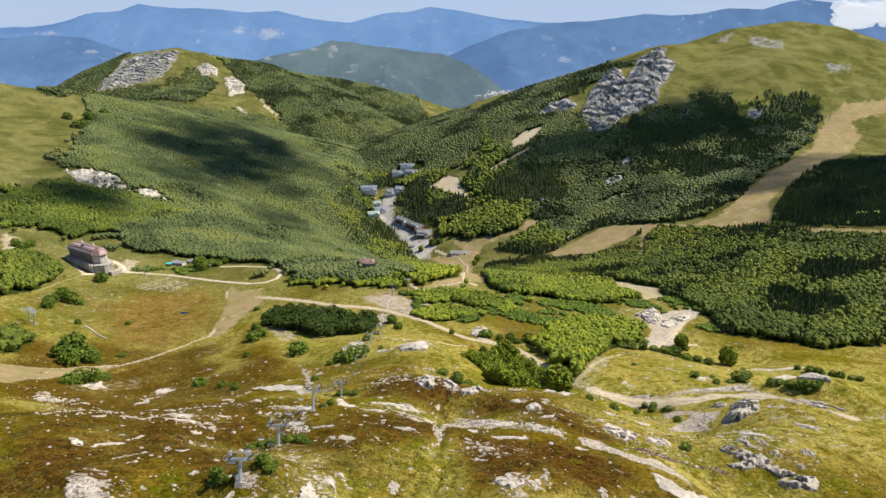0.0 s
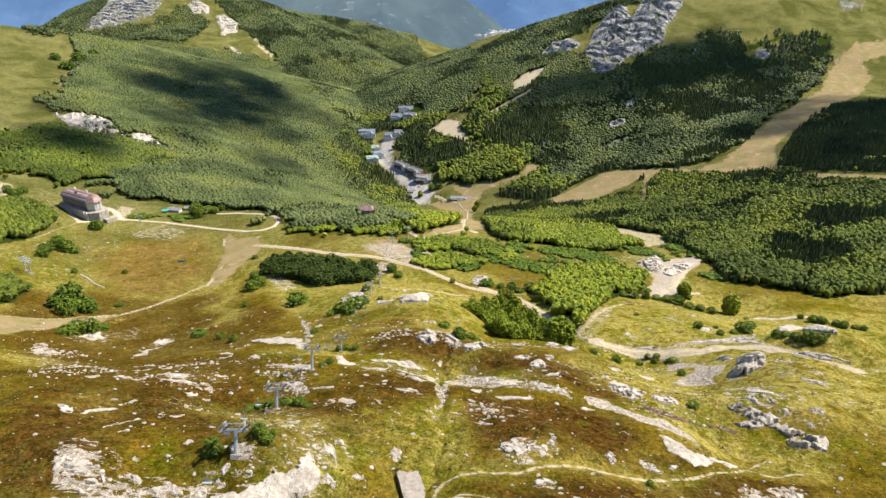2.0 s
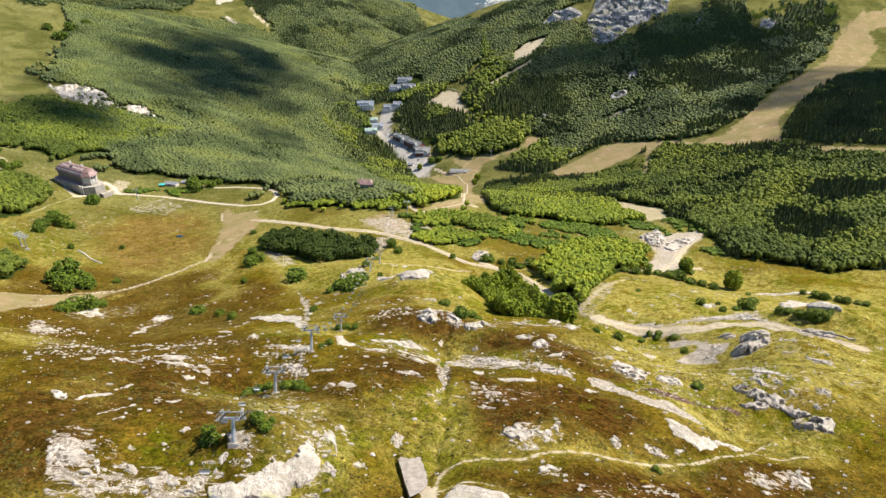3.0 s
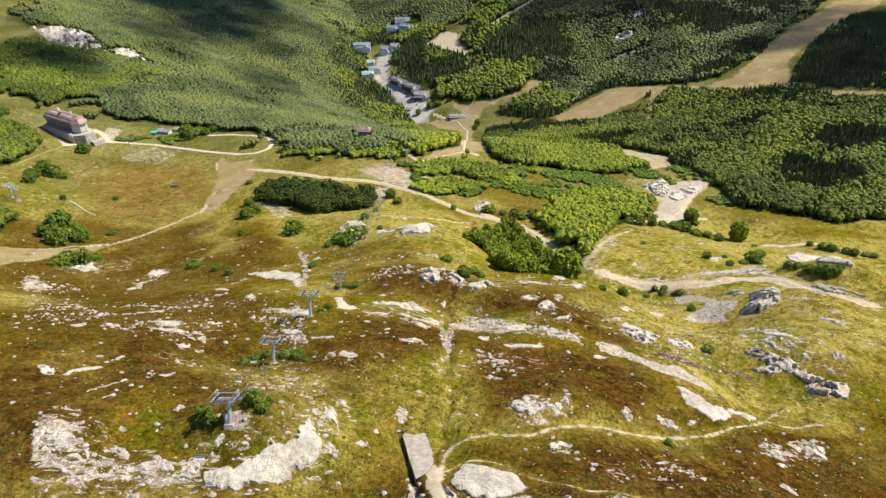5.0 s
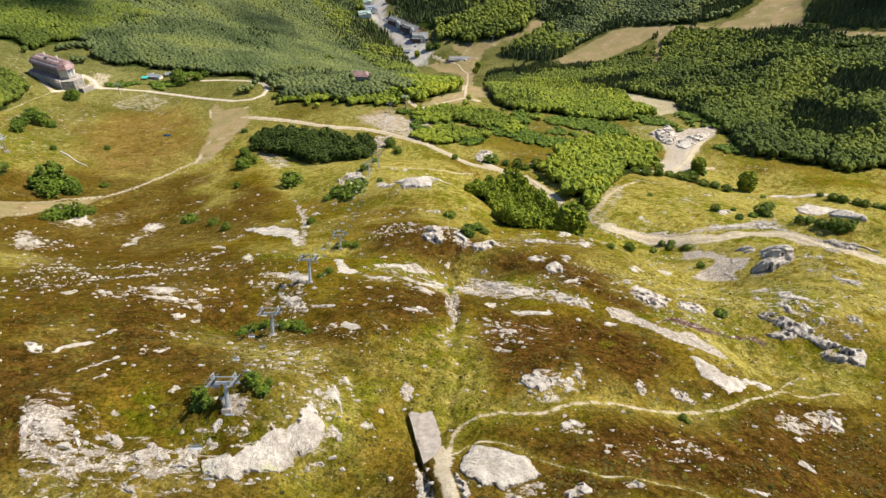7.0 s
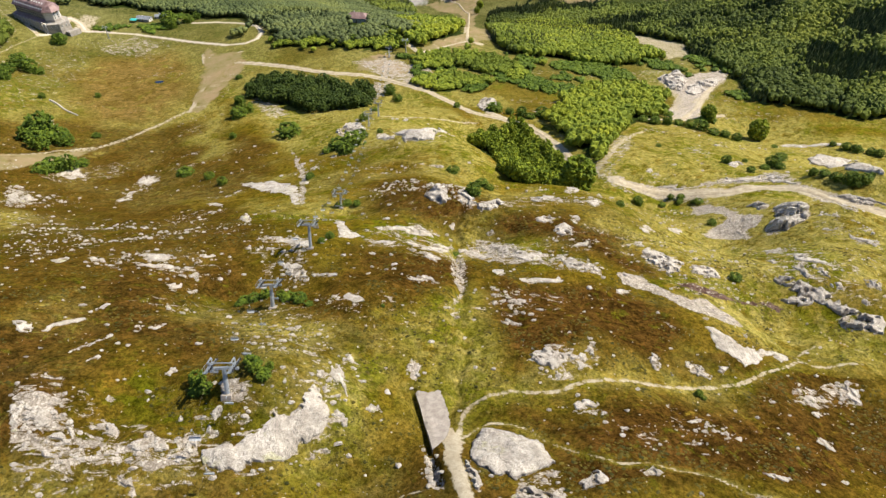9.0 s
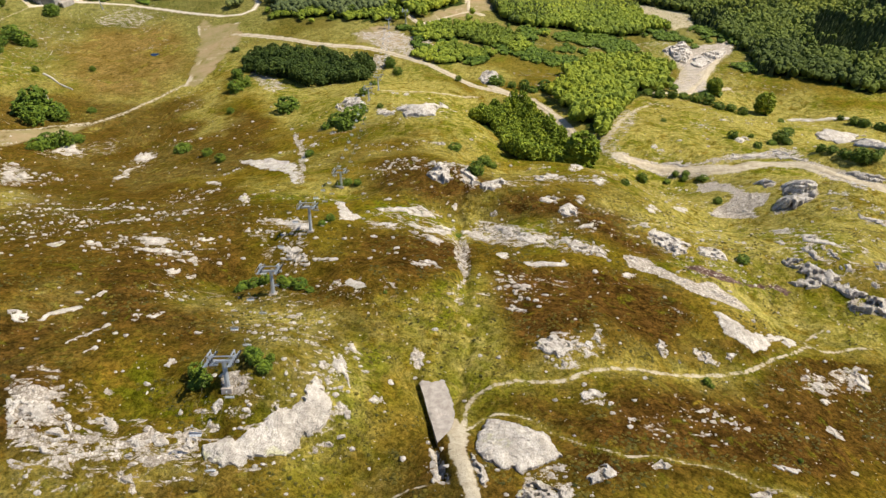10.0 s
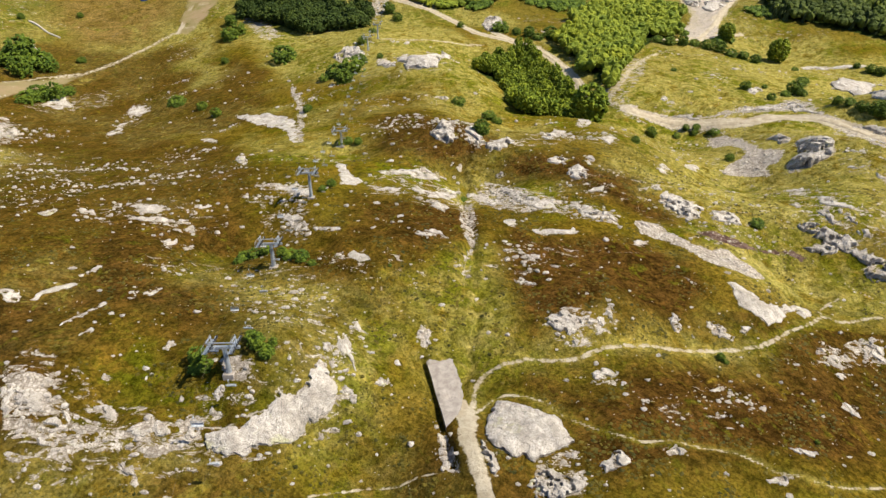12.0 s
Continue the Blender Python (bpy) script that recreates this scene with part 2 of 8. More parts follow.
# outlines on the plan, in metres: x to the right, y ahead
WOODS = {      # outline, spacing, height, share of spruce, clumps a tree, thinning
    "left_hillside": ([(-840, 1513), (-1035, 2212), (-862, 2160), (-737, 2178), (-678, 2236), (-543, 2230), (-260, 1554), (-185, 1452), (-166, 1232), (-71, 1182), (-46, 1049), (-29, 623), (-83, 600), (-154, 603), (-188, 690), (-233, 709), (-313, 742), (-373, 736), (-439, 801)],
        3.9, 8, 0.12, 0, 0.12),
    "left_hillside_front": ([(-439, 801), (-462, 738), (-512, 756), (-540, 738), (-596, 824), (-601, 961), (-511, 949), (-424, 964), (-395, 980)],
        4, 8, 0.1, 1, 0.18),
    "left_hillside_top": ([(-840, 1513), (-395, 980), (-451, 1034), (-518, 1041), (-648, 1062), (-691, 1178), (-748, 1327), (-764, 1457)],
        4, 7, 0.1, 0, 0.2),
    "valley_left": ([(-935, 2719), (-862, 2994), (-699, 3055), (-404, 3212), (-185, 3291), (30, 2148), (106, 1808), (109, 1576), (47, 1465), (-32, 1463), (-132, 1541), (-191, 1446), (-260, 1554), (-543, 2230), (-660, 2399), (-768, 2497)],
        5.5, 9, 0.3, 0, 0.14),
    "east_ridge_wood": ([(98, 1824), (201, 1985), (357, 1910), (482, 1863), (520, 1799), (419, 1758), (316, 1675), (240, 1647), (140, 1646)],
        6, 9, 0.5, 0, 0.15),
    "rock_hill_foot": ([(-887, 1536), (-1335, 2498), (-1274, 2562), (-1250, 2564), (-1251, 2432), (-1255, 2335), (-1186, 2351), (-1021, 2378), (-977, 2493), (-950, 2540), (-849, 2450), (-861, 2212), (-1041, 2226)],
        6, 8, 0.3, 0, 0.15),
    "right_slope": ([(98, 1691), (171, 1670), (239, 1639), (300, 1576), (359, 1463), (426, 1477), (487, 1514), (554, 1519), (606, 1537), (643, 1567), (674, 1559), (685, 1516), (665, 1436), (696, 1398), (763, 1437), (808, 1465), (884, 1509), (813, 1396), (674, 1224), (549, 1082), (480, 1011), (411, 947), (357, 966), (302, 1024), (270, 1045), (206, 1010)],
        4.4, 8, 0.5, 0, 0.14),
    "hill_flank": ([(-920, 1499), (-1464, 2502), (-1414, 2587), (-1313, 2624), (-1256, 2632), (-1255, 2566), (-1254, 2440), (-1256, 2327), (-882, 1521)],
        6, 8, 0.3, 0, 0.1),
    "tree_line": ([(691, 1513), (778, 1549), (903, 1554), (882, 1497), (808, 1465), (699, 1404), (669, 1438)],
        9, 8, 0.9, 0, 0.5),
    "right_slope_foot": ([(206, 1010), (162, 970), (100, 1096), (122, 1116), (183, 1143), (195, 1155), (161, 1184), (88, 1248), (47, 1352), (59, 1427), (102, 1492), (98, 1691)],
        6, 11, 0.7, 1, 0.2),
    "valley_floor": ([(-92, 1392), (-31, 1391), (54, 1285), (76, 1240), (18, 1222), (-27, 1221), (-84, 1301)],
        5.5, 9.5, 0.7, 2, 0.2),
    "valley_beech": ([(78, 1243), (110, 1239), (155, 1178), (144, 1143), (71, 1147), (18, 1166), (1, 1213)],
        6, 12, 0.05, 1, 0.1),
    "village_north": ([(-212, 1623), (-132, 1541), (-32, 1463), (8, 1461), (-31, 1396), (-62, 1360), (-102, 1398), (-127, 1477), (-187, 1465)],
        6, 10, 0.6, 1, 0.25),
    "village_west": ([(-234, 1385), (-191, 1446), (-163, 1369), (-150, 1244), (-95, 1202), (-58, 1121), (-49, 1047), (-81, 1008), (-152, 1115), (-197, 1211)],
        5.5, 10, 0.7, 1, 0.2),
    "village_spruces": ([(-149, 1286), (-131, 1283), (-75, 1214), (-52, 1174), (-72, 1152), (-138, 1229)],
        5, 12, 1, 2, 0.1),
    "right_wood": ([(469, 860), (568, 1006), (694, 1135), (790, 1118), (550, 720), (497, 798)],
        4, 8, 0.85, 0, 0.12),
    "great_wood": ([(73, 998), (167, 893), (223, 879), (287, 917), (264, 844), (275, 809), (316, 922), (339, 950), (467, 809), (475, 759), (521, 677)],
        3.9, 8, 0.35, 0, 0.15),
    "great_wood_front": ([(73, 998), (521, 677), (380, 467), (347, 457), (297.3, 451.8), (262.3, 481.6), (242.9, 496.6), (256, 573), (242, 611), (198, 680), (133, 636), (67, 590), (43, 625)],
        3.7, 8, 0.42, 1, 0.2),
    "stream_wood": ([(92, 485), (103, 502), (118.7, 518), (144.9, 524), (164, 525), (173, 503), (160, 461), (146, 432.9), (137.2, 442), (116.9, 411.3), (96.7, 359.9), (83.6, 340.6), (78.9, 360.6), (79.6, 398.1), (73.5, 414.7), (70.2, 433.8), (83.8, 458.3)],
        4, 8, 0.0, 7, 0.25),
    "dark_grove": ([(-152.2, 504.5), (-147.1, 528), (-125.7, 517.7), (-96.2, 509.9), (-67, 497.4), (-58.4, 482.9), (-59.4, 458.9), (-79.5, 456.6), (-106, 461.5), (-135.2, 476.1)],
        6.2, 9, 0.1, 8, 0.1),
    "near_grove": ([(14, 385), (24.9, 404.9), (35, 409.8), (44.6, 408.7), (55, 399.7), (59.1, 377.1), (62.4, 354.6), (66.5, 334.8), (58, 312), (48, 299), (38, 291), (28, 288), (22, 296), (23.5, 320), (28, 372)],
        4.9, 9, 0.0, 10, 0.12),
    "meadow_wood": ([(-41, 1011), (15, 977), (19, 626), (-14, 597), (-28, 601)],
        4.5, 8, 0.1, 6, 0.2),
    "ridge_wood": ([(-33.8, 550.4), (-20.7, 566.2), (2.3, 577.4), (28.6, 584.4), (48.4, 569.1), (72.4, 552.7), (67.5, 533), (41.5, 544.7), (6.8, 543.9), (-22.8, 546.4)],
        3.4, 5, 0.0, 6, 0.25),
    "scrub_lane": ([(-68, 568), (-13, 561), (61.9, 543.6), (90.9, 526.7), (52.7, 450.9), (16.8, 473.7), (-22.9, 523.2)],
        4, 2.6, 0.0, 7, 0.6),
    "scrub_pit": ([(192, 656), (210, 605), (246, 548), (247.4, 479.7), (187.1, 445.2), (155.6, 449.3)],
        4, 2.6, 0.0, 7, 0.57),
    "scrub_road": ([(-376, 659), (-307, 709), (-275, 675), (-345, 673)],
        4, 2.4, 0.0, 5, 0.5),
    "lane_wood": ([(-30.2, 510.3), (-13.7, 527.1), (6.6, 533), (30.4, 525.3), (32.4, 511.2), (15.2, 502.9), (-3.3, 495.4), (-20.7, 499.3)],
        3.4, 4, 0.0, 6, 0.2),
    "bright_wood": ([(41.9, 658.4), (92.8, 879.4), (133.2, 840.6), (178.1, 758.2), (196.4, 692.1), (199.7, 646.7), (208, 618), (190.8, 602), (162.9, 588), (133, 579), (90, 594), (64, 600), (45, 625)],
        3.8, 8, 0.0, 2, 0.15),
    "scrub_valley": ([(-32.7, 548), (6.8, 543.7), (46.8, 548.5), (80.8, 539.4), (105.6, 538.7), (105.3, 511), (76.9, 480.3), (50.8, 487), (34.9, 520.2), (-3.1, 537.7)],
        4, 2.2, 0.0, 6, 0.5),
    "scrub_rise": ([(231.4, 628.8), (255, 615.7), (269.1, 582.8), (262, 553.4), (247.5, 568), (242.3, 596.5)],
        4, 3, 0.0, 6, 0.35),
    "scrub_gap": ([(64, 590), (133, 569), (190, 597), (235, 590), (235, 565), (178, 540), (105, 535), (70, 550)],
        4.2, 2.6, 0.0, 6, 0.52),
    "hotel_wood": ([(-468, 627), (-457, 654), (-419, 645), (-397, 616), (-391.3, 557), (-397.1, 519.8)],
        4, 9, 0.05, 8, 0.12),
    "corner_wood": ([(-344.1, 441.5), (-333.8, 450.7), (-317.9, 436.2), (-309, 407.8), (-311.8, 394.9)],
        3.5, 8, 0.05, 8, 0.1),
    "house_wood": ([(-94, 633), (-53, 657), (-32, 622), (-39, 582), (-70, 579), (-154, 603), (-159, 627)],
        3.4, 5, 0.1, 5, 0.2),
}
DIRT = {
    "apron": [(-227.5, 621), (-206.9, 598.2), (-184, 594.3), (-171.9, 570.8), (-176.5, 534.4), (-181.4, 499.7), (-188.3, 476.1), (-197.7, 477.2), (-203.7, 502.6), (-208.1, 544.1)],
    "piste_upper": [(1129, 1586), (942, 1522), (837, 1417), (754, 1292), (651, 1178), (541, 1065), (471, 988), (420, 938), (464, 855), (497, 933), (554, 1006), (658, 1107), (779, 1209), (902, 1367), (929, 1448), (1085, 1513)],
    "piste_lower": [(420, 938), (380, 933), (339, 991), (286, 1032), (236, 1019), (161, 962), (174, 909), (232, 919), (291, 947), (317, 962), (275, 841), (278, 820), (316, 939), (338, 961), (423, 876), (471, 818), (464, 855)],
    "piste_right": [(469, 813), (540, 706), (527, 686), (472, 765)],
    "piste_mid": [(51, 1048), (75, 1117), (123, 1128), (166, 1134), (187, 1150), (176, 1171), (160, 1173), (146, 1145), (103, 1139), (17, 1157), (33, 1123)],
    "meadow": [(-31, 1114), (6, 1113), (69, 1109), (47, 957), (46, 627), (-13, 569), (-22, 584), (22, 645), (31, 1038), (-4, 1077)],
    "quarry": [(-31, 1396), (8, 1436), (39, 1396), (38, 1361), (60, 1284), (19, 1328), (-11, 1365)],
    "pit": [(183, 546), (212, 575), (216.1, 538.1), (243, 574), (246, 548), (196.6, 478.2), (168.5, 445.2), (163.4, 459.5), (180.7, 497.7)],
    "wood_lane": [(301.5, 548.0), (318.7, 541.2), (336.6, 532.4), (333.2, 526.0), (313.4, 535.4), (297.9, 540.5)],
    "pit_top": [(200.7, 733.4), (223.7, 707.5), (249.5, 666.9), (239.5, 624.4), (213.2, 608.2), (199.7, 646.7)],
    "scar_left": [(-701, 2415), (-679, 2409), (-572, 2276), (-618, 2305)],
    "scar_streak": [(91.4, 1400.5), (129.7, 1423.2), (169.9, 1444.1), (203.9, 1461.2), (199.1, 1441.9), (154.7, 1417.3), (111.0, 1392.0)],
    "scar_valley": [(159.1, 1467.0), (165.7, 1523.6), (201.0, 1552.0), (247.2, 1551.8), (225.2, 1507.0), (189.3, 1469.6)],
    "left_bank": [(-524, 712), (-496, 707), (-470, 675), (-480, 644)],
    "lane_bank": [(-73, 561), (-46, 567), (-22.9, 537), (-48.5, 524.9), (-75.1, 535.5)],
    "path_junction": [(-5.6, 111), (-2.8, 111.3), (-2.2, 108.5), (-3.1, 103.4), (-5.6, 103.5), (-6.7, 106.8)],
    "foot_gravel": [(-5.3, 111), (-2.8, 111), (-2.4, 107.7), (-3.1, 102.6), (-1.9, 97.9), (-1.6, 94.8), (-1.1, 91.1), (-3.3, 91.2), (-4.2, 94.5), (-5.4, 99), (-6.5, 102.9)],
    "hotel_yard": [(-373, 656), (-351, 666), (-358, 703), (-392, 711), (-373, 687)],
    "bottom_left": [(-71.5, 91.6), (-68.2, 91.3), (-63, 91.1), (-59.5, 90.5), (-71.1, 90.5)],
    "peat_streak": [(61.1, 173.5), (68, 175.8), (73.5, 174), (77.9, 171.9), (84.5, 172.5), (91.3, 170.8), (93.2, 168.8), (91.1, 167.5), (88, 170.5), (79.2, 170.3), (71.7, 169.6), (65.8, 170.5)],
    "track_pool": [(-321, 363.1), (-304.3, 377.8), (-290.1, 385.5), (-275.5, 394.3), (-252.6, 412.1), (-237.1, 420.5), (-244.3, 403), (-258.2, 382.3), (-265.7, 348.7), (-270.5, 323.6), (-273.2, 304)],
}
ROCKY = {
    "wood_rock": [(552, 1470), (568, 1497), (573, 1489), (563, 1464)],
    "slope_rocks_high": [(369, 1298), (380, 1325), (398, 1332), (395, 1311), (376, 1290)],
    "cliff_left_end": [(-508, 970), (-500, 1021), (-474, 1028), (-451, 995), (-429, 982), (-455, 977), (-479, 974)],
    "crag_end": [(236.7, 1619.3), (280.3, 1678.3), (328.8, 1666.9), (334.4, 1589.4), (302.0, 1591.0), (270.2, 1609.5)],
    "crag_right": [(378, 1670.5), (418.8, 1744), (455.4, 1801.2), (477.3, 1766.5), (473.2, 1690.3), (534.5, 1817.1), (579.3, 1857.3), (626.4, 1859.2), (607.1, 1801.8), (627.2, 1758.9), (583.4, 1681.8), (534.9, 1603.4), (515.2, 1546.2), (477.3, 1528.7), (418.6, 1500.6), (380, 1455.5), (348.6, 1445), (332.5, 1461.1), (336.2, 1567.1)],
    "rock_hill": [(-1261, 2335), (-1262, 2433), (-1249, 2504), (-1254, 2575), (-1198, 2623), (-1090, 2640), (-1043, 2645), (-1035, 2542), (-1041, 2446), (-1095, 2383), (-1189, 2358)],
    "rock_knob": [(-959, 2555), (-932, 2588), (-884, 2568), (-867, 2517), (-922, 2483)],
    "rock_line": [(-843, 2503), (-823, 2545), (-759, 2504), (-743, 2418), (-776, 2343)],
    "rock_line_low": [(-728, 2266), (-678, 2236), (-676, 2199), (-713, 2226)],
    "cliff_left": [(-627, 1021), (-608, 1057), (-577, 1068), (-553, 1058), (-524, 1024), (-503, 999), (-520, 968), (-546, 970), (-587, 983)],
    "crag_low": [(701, 1488), (740, 1488), (716, 1445), (683, 1450)],
    "rock_top": [(903, 1994), (993, 1931), (931, 1818), (867, 1867)],
    "rock_top_b": [(1001, 1726), (1088, 1745), (1043, 1690), (986, 1681)],
    "crest": [(809, 1985), (912, 2058), (870, 1996), (810, 1941)],
    "slope_rocks": [(321, 1245), (346, 1262), (368, 1263), (357, 1236), (333, 1230)],
    "slope_streak": [(295, 1178), (331, 1195), (377, 1190), (374, 1172), (339, 1164), (305, 1155)],
}
SCREE = {      # outline, how bare
    "left_gravel": ([(-81.1, 113.3), (-79.3, 119.0), (-69.5, 114.0), (-62.4, 108.3), (-49.1, 103.1), (-44.8, 96.6), (-51.9, 92.9), (-71.0, 92.1)], 0.47),
    "slab_gravel": ([(-49.5, 108.2), (-34.1, 118.2), (-28.7, 129.4), (-23.0, 117.2), (-25.9, 106.1), (-39.8, 95.9), (-47.8, 98.3)], 0.44),
    "gap_rocks": ([(100, 566), (150, 562), (196, 585), (215, 575), (175, 550), (120, 545)], 0.46),
    "loop_rocks": ([(-331.2, 627.2), (-308.3, 660.9), (-271.9, 630.2), (-280, 605.3), (-316.2, 609.2)], 0.5),
    "hotel_stones": ([(-505.8, 703.5), (-464.8, 695), (-433.9, 693.3), (-420.4, 652.5), (-453.9, 656.4), (-480.5, 662.9)], 0.46),
    "hill_stones_a": ([(758, 1809), (835, 1758), (805, 1702), (748, 1725)], 0.4),
    "hill_stones_b": ([(933, 2005), (1014, 1961), (972, 1775), (898, 1699), (821, 1724)], 0.4),
    "hill_stones_c": ([(999, 1736), (1103, 1757), (1048, 1686), (969, 1655)], 0.4),
    "hill_stones_d": ([(666, 1464), (703, 1495), (801, 1554), (813, 1537), (703, 1460)], 0.4),
    "hill_stones_e": ([(1009, 1626), (1151, 1721), (1133, 1669), (1048, 1618)], 0.4),
    "hotel_stone_slope": ([(-483, 707), (-451, 725), (-385, 592), (-384.2, 553.9)], 0.4),
    "hotel_stone_front": ([(-343, 653), (-277, 663), (-254, 593), (-315, 606)], 0.4),
    "bench_stone": ([(-394, 515.8), (-366, 618), (-323, 600), (-313.9, 528.4), (-320.6, 444), (-333.3, 425.4)], 0.4),
    "hotel_stones": ([(-335, 651), (-288, 660), (-281, 612), (-322, 622)], 0.4),
    "west_rubble": ([(-80.6, 111.5), (-77, 111.9), (-73.5, 110.9), (-71.1, 108), (-67.2, 105.9), (-65, 102.8), (-61, 102.3), (-57.3, 102.6), (-53.8, 104.2), (-51.7, 103), (-48.5, 105.4), (-46.2, 103.7), (-45.6, 100.1), (-49.5, 98.3), (-52.4, 96.8), (-55.2, 98.1), (-58.2, 97.4), (-62.7, 96.9), (-66, 97.4), (-69.2, 97.9), (-73.9, 97.8)], 0.60),
    "slab_apron": ([(-45.6, 100.3), (-44.2, 98.2), (-42, 97.2), (-37.8, 98.4), (-32.9, 100.4), (-30.3, 102.6), (-27.2, 105.1), (-25.2, 105.2), (-25.8, 103.6), (-29.1, 101.1), (-33.7, 98.6), (-38.2, 96.6), (-43.1, 96.2), (-45.7, 98.3)], 0.5),
    "slab_crown": ([(-30.2, 115.8), (-29.3, 121.2), (-27.9, 124.7), (-24.4, 129.6), (-22.4, 125.9), (-23, 117.3), (-22.9, 110.4), (-23, 107.6), (-25.2, 108.1), (-26.1, 110.5), (-27.8, 113.8)], 0.44),
    "pylon_gravel": ([(-46.4, 114.4), (-42.7, 114.1), (-38.3, 112.7), (-39.3, 111.4), (-40.3, 110.3), (-42.8, 110), (-44.4, 110.5)], 0.66),
    "pink_gravel": ([(-66.3, 111.7), (-65.6, 113.1), (-63.7, 112.4), (-62.7, 110.5), (-64.3, 109.9)], 0.66),
    "corner_gravel": ([(-73.6, 97.1), (-68.9, 97.2), (-61.9, 96.8), (-58.4, 95.3), (-60.5, 93.3), (-67.6, 93.9), (-72.5, 94.3)], 0.46),
    "slab_top_gravel": ([(-13.8, 130.1), (-12.1, 130.8), (-10.3, 127.9), (-11.2, 124), (-13, 124.4), (-13.4, 126.5)], 0.74),
    "shoulder_gravel": ([(5.2, 97), (7.6, 98.3), (11.1, 99.7), (13.7, 100.7), (13.9, 94.1), (12.8, 90.8), (4.3, 90.9)], 0.52),
    "knob_gravel": ([(11.6, 132.2), (17.2, 134.8), (22.9, 133.6), (29.1, 136.7), (28.1, 130.5), (25.1, 126.6), (20, 123.6), (15.5, 123.3), (12.7, 126.6)], 0.48),
    "path_gravel": ([(19.1, 118.9), (23.7, 120.1), (26.5, 118.1), (23.2, 113.7), (18.8, 114)], 0.46),
    "trench_stones": ([(-9.9, 104.4), (-8, 104.6), (-6.1, 99.1), (-5.5, 95.7), (-7.2, 95.4), (-9, 96.9), (-9.7, 99.9)], 0.62),
    "corner_scree": ([(75.9, 135.4), (82.4, 135.1), (88.2, 137.7), (98, 139.4), (91.2, 128.1), (86.4, 129.4), (78.2, 126.1), (71.9, 128.2)], 0.5),
    "edge_stones": ([(24.3, 113.7), (49.3, 118.7), (61.2, 118.4), (57.2, 111.8), (37.7, 107.1), (22.3, 107.2)], 0.36),
    "scree_band": ([(44.5, 177.5), (47.3, 177.7), (52, 176.5), (55.3, 171.5), (58.6, 167.3), (62.7, 165.3), (68.4, 168), (70.5, 164.5), (73.8, 162.1), (76.1, 158.4), (69.5, 154), (65.7, 155.6), (61.8, 156.3), (58, 158.1), (56.1, 162.4), (53, 166.8), (49.1, 169.6), (44.7, 171.5)], 0.8),
    "scree_right": ([(120.6, 295.0), (127.9, 292.8), (130.8, 282.1), (122.8, 257.7), (125.9, 251.6), (126.6, 244.5), (121.5, 238.5), (117.2, 237.4), (117.4, 231.9), (110.5, 235), (103.3, 238.6), (100.9, 242.6), (110.1, 250), (116.9, 254.9), (122.0, 278.8), (115.9, 278.9)], 0.78),
    "bank_gravel": ([(93.1, 317.6), (109.6, 315.2), (124.3, 310.1), (135.8, 314.3), (154.2, 315.0), (175.7, 326.2), (173.0, 306.4), (172.2, 294.9), (176.8, 283.0), (169.0, 288.1), (167.6, 298.4), (159.1, 306.5), (144.6, 306.7), (130.1, 306.3), (122.2, 307.9), (105.9, 312.7)], 0.62),
    "knoll_gravel": ([(144.8, 379.7), (157.4, 387.7), (158.9, 361.2), (143.4, 341.2), (135.1, 350.3)], 0.42),
    "pit_slope": ([(209.6, 553.9), (237.4, 562.1), (200.4, 500.4), (195.1, 470.1), (165.5, 452.3), (163.2, 464.0), (189.0, 509.7)], 0.6),
    "bank_gravel_east": ([(169.7, 286.2), (180.6, 278.9), (191.1, 271.7), (191.9, 266.0), (153.0, 233.5), (146.1, 240.3)], 0.55),
    "track_side": ([(83.7, 319.1), (91.2, 326.2), (95.5, 318.5), (128.6, 303.6), (127.7, 292.3), (101.8, 306.3), (85.2, 307.2)], 0.5),
    "crest_gravel": ([(-2.3, 226), (7.6, 223.3), (18.3, 229.7), (36.2, 257), (54.5, 255.2), (60.6, 248), (53.9, 229.3), (39, 228.8), (21.5, 222.2), (9.3, 217.6), (1.5, 219.5)], 0.46),
    "band_gravel": ([(-2.9, 194.8), (5, 208.7), (14, 203.5), (24.3, 188.9), (31.7, 184), (41.5, 178.3), (39.9, 172.4), (30.8, 171.5), (22.2, 176.5), (9.9, 180.6), (0.4, 189.6)], 0.52),
    "band_gravel_west": ([(-31.1, 198), (-14, 211.3), (-6.4, 206.5), (-0.9, 201.2), (2.2, 190.7), (-3.4, 177.4), (-12.9, 176.8), (-21.2, 182.8), (-29.4, 184.1)], 0.46),
    "gully_stones": ([(-4, 188.1), (0.6, 193.8), (1.9, 170.5), (0.6, 160.6), (-1.9, 151.3), (-0.8, 145.6), (-4.2, 143.2), (-4, 150.9), (-2.2, 157), (-3.7, 166)], 0.56),
    "stone_meadow": ([(3.3, 157.9), (10.8, 161), (19.8, 161.7), (27, 160.2), (25.6, 153.3), (14.4, 146), (6.5, 146.7), (2.9, 151.5)], 0.4),
    "row_stones": ([(-107.1, 187.5), (-84.3, 182.7), (-71.1, 181.3), (-66.3, 186.4), (-62.5, 170.4), (-66.2, 161.2), (-73.1, 153.5), (-86.9, 163), (-101.7, 168.9), (-107.6, 180.6)], 0.4),
    "left_stones": ([(-178, 238.2), (-169.9, 257.3), (-140.2, 247), (-111.9, 247.3), (-90.5, 202.9), (-110.7, 193.2), (-113.3, 169.2), (-121.2, 168.2)], 0.36),
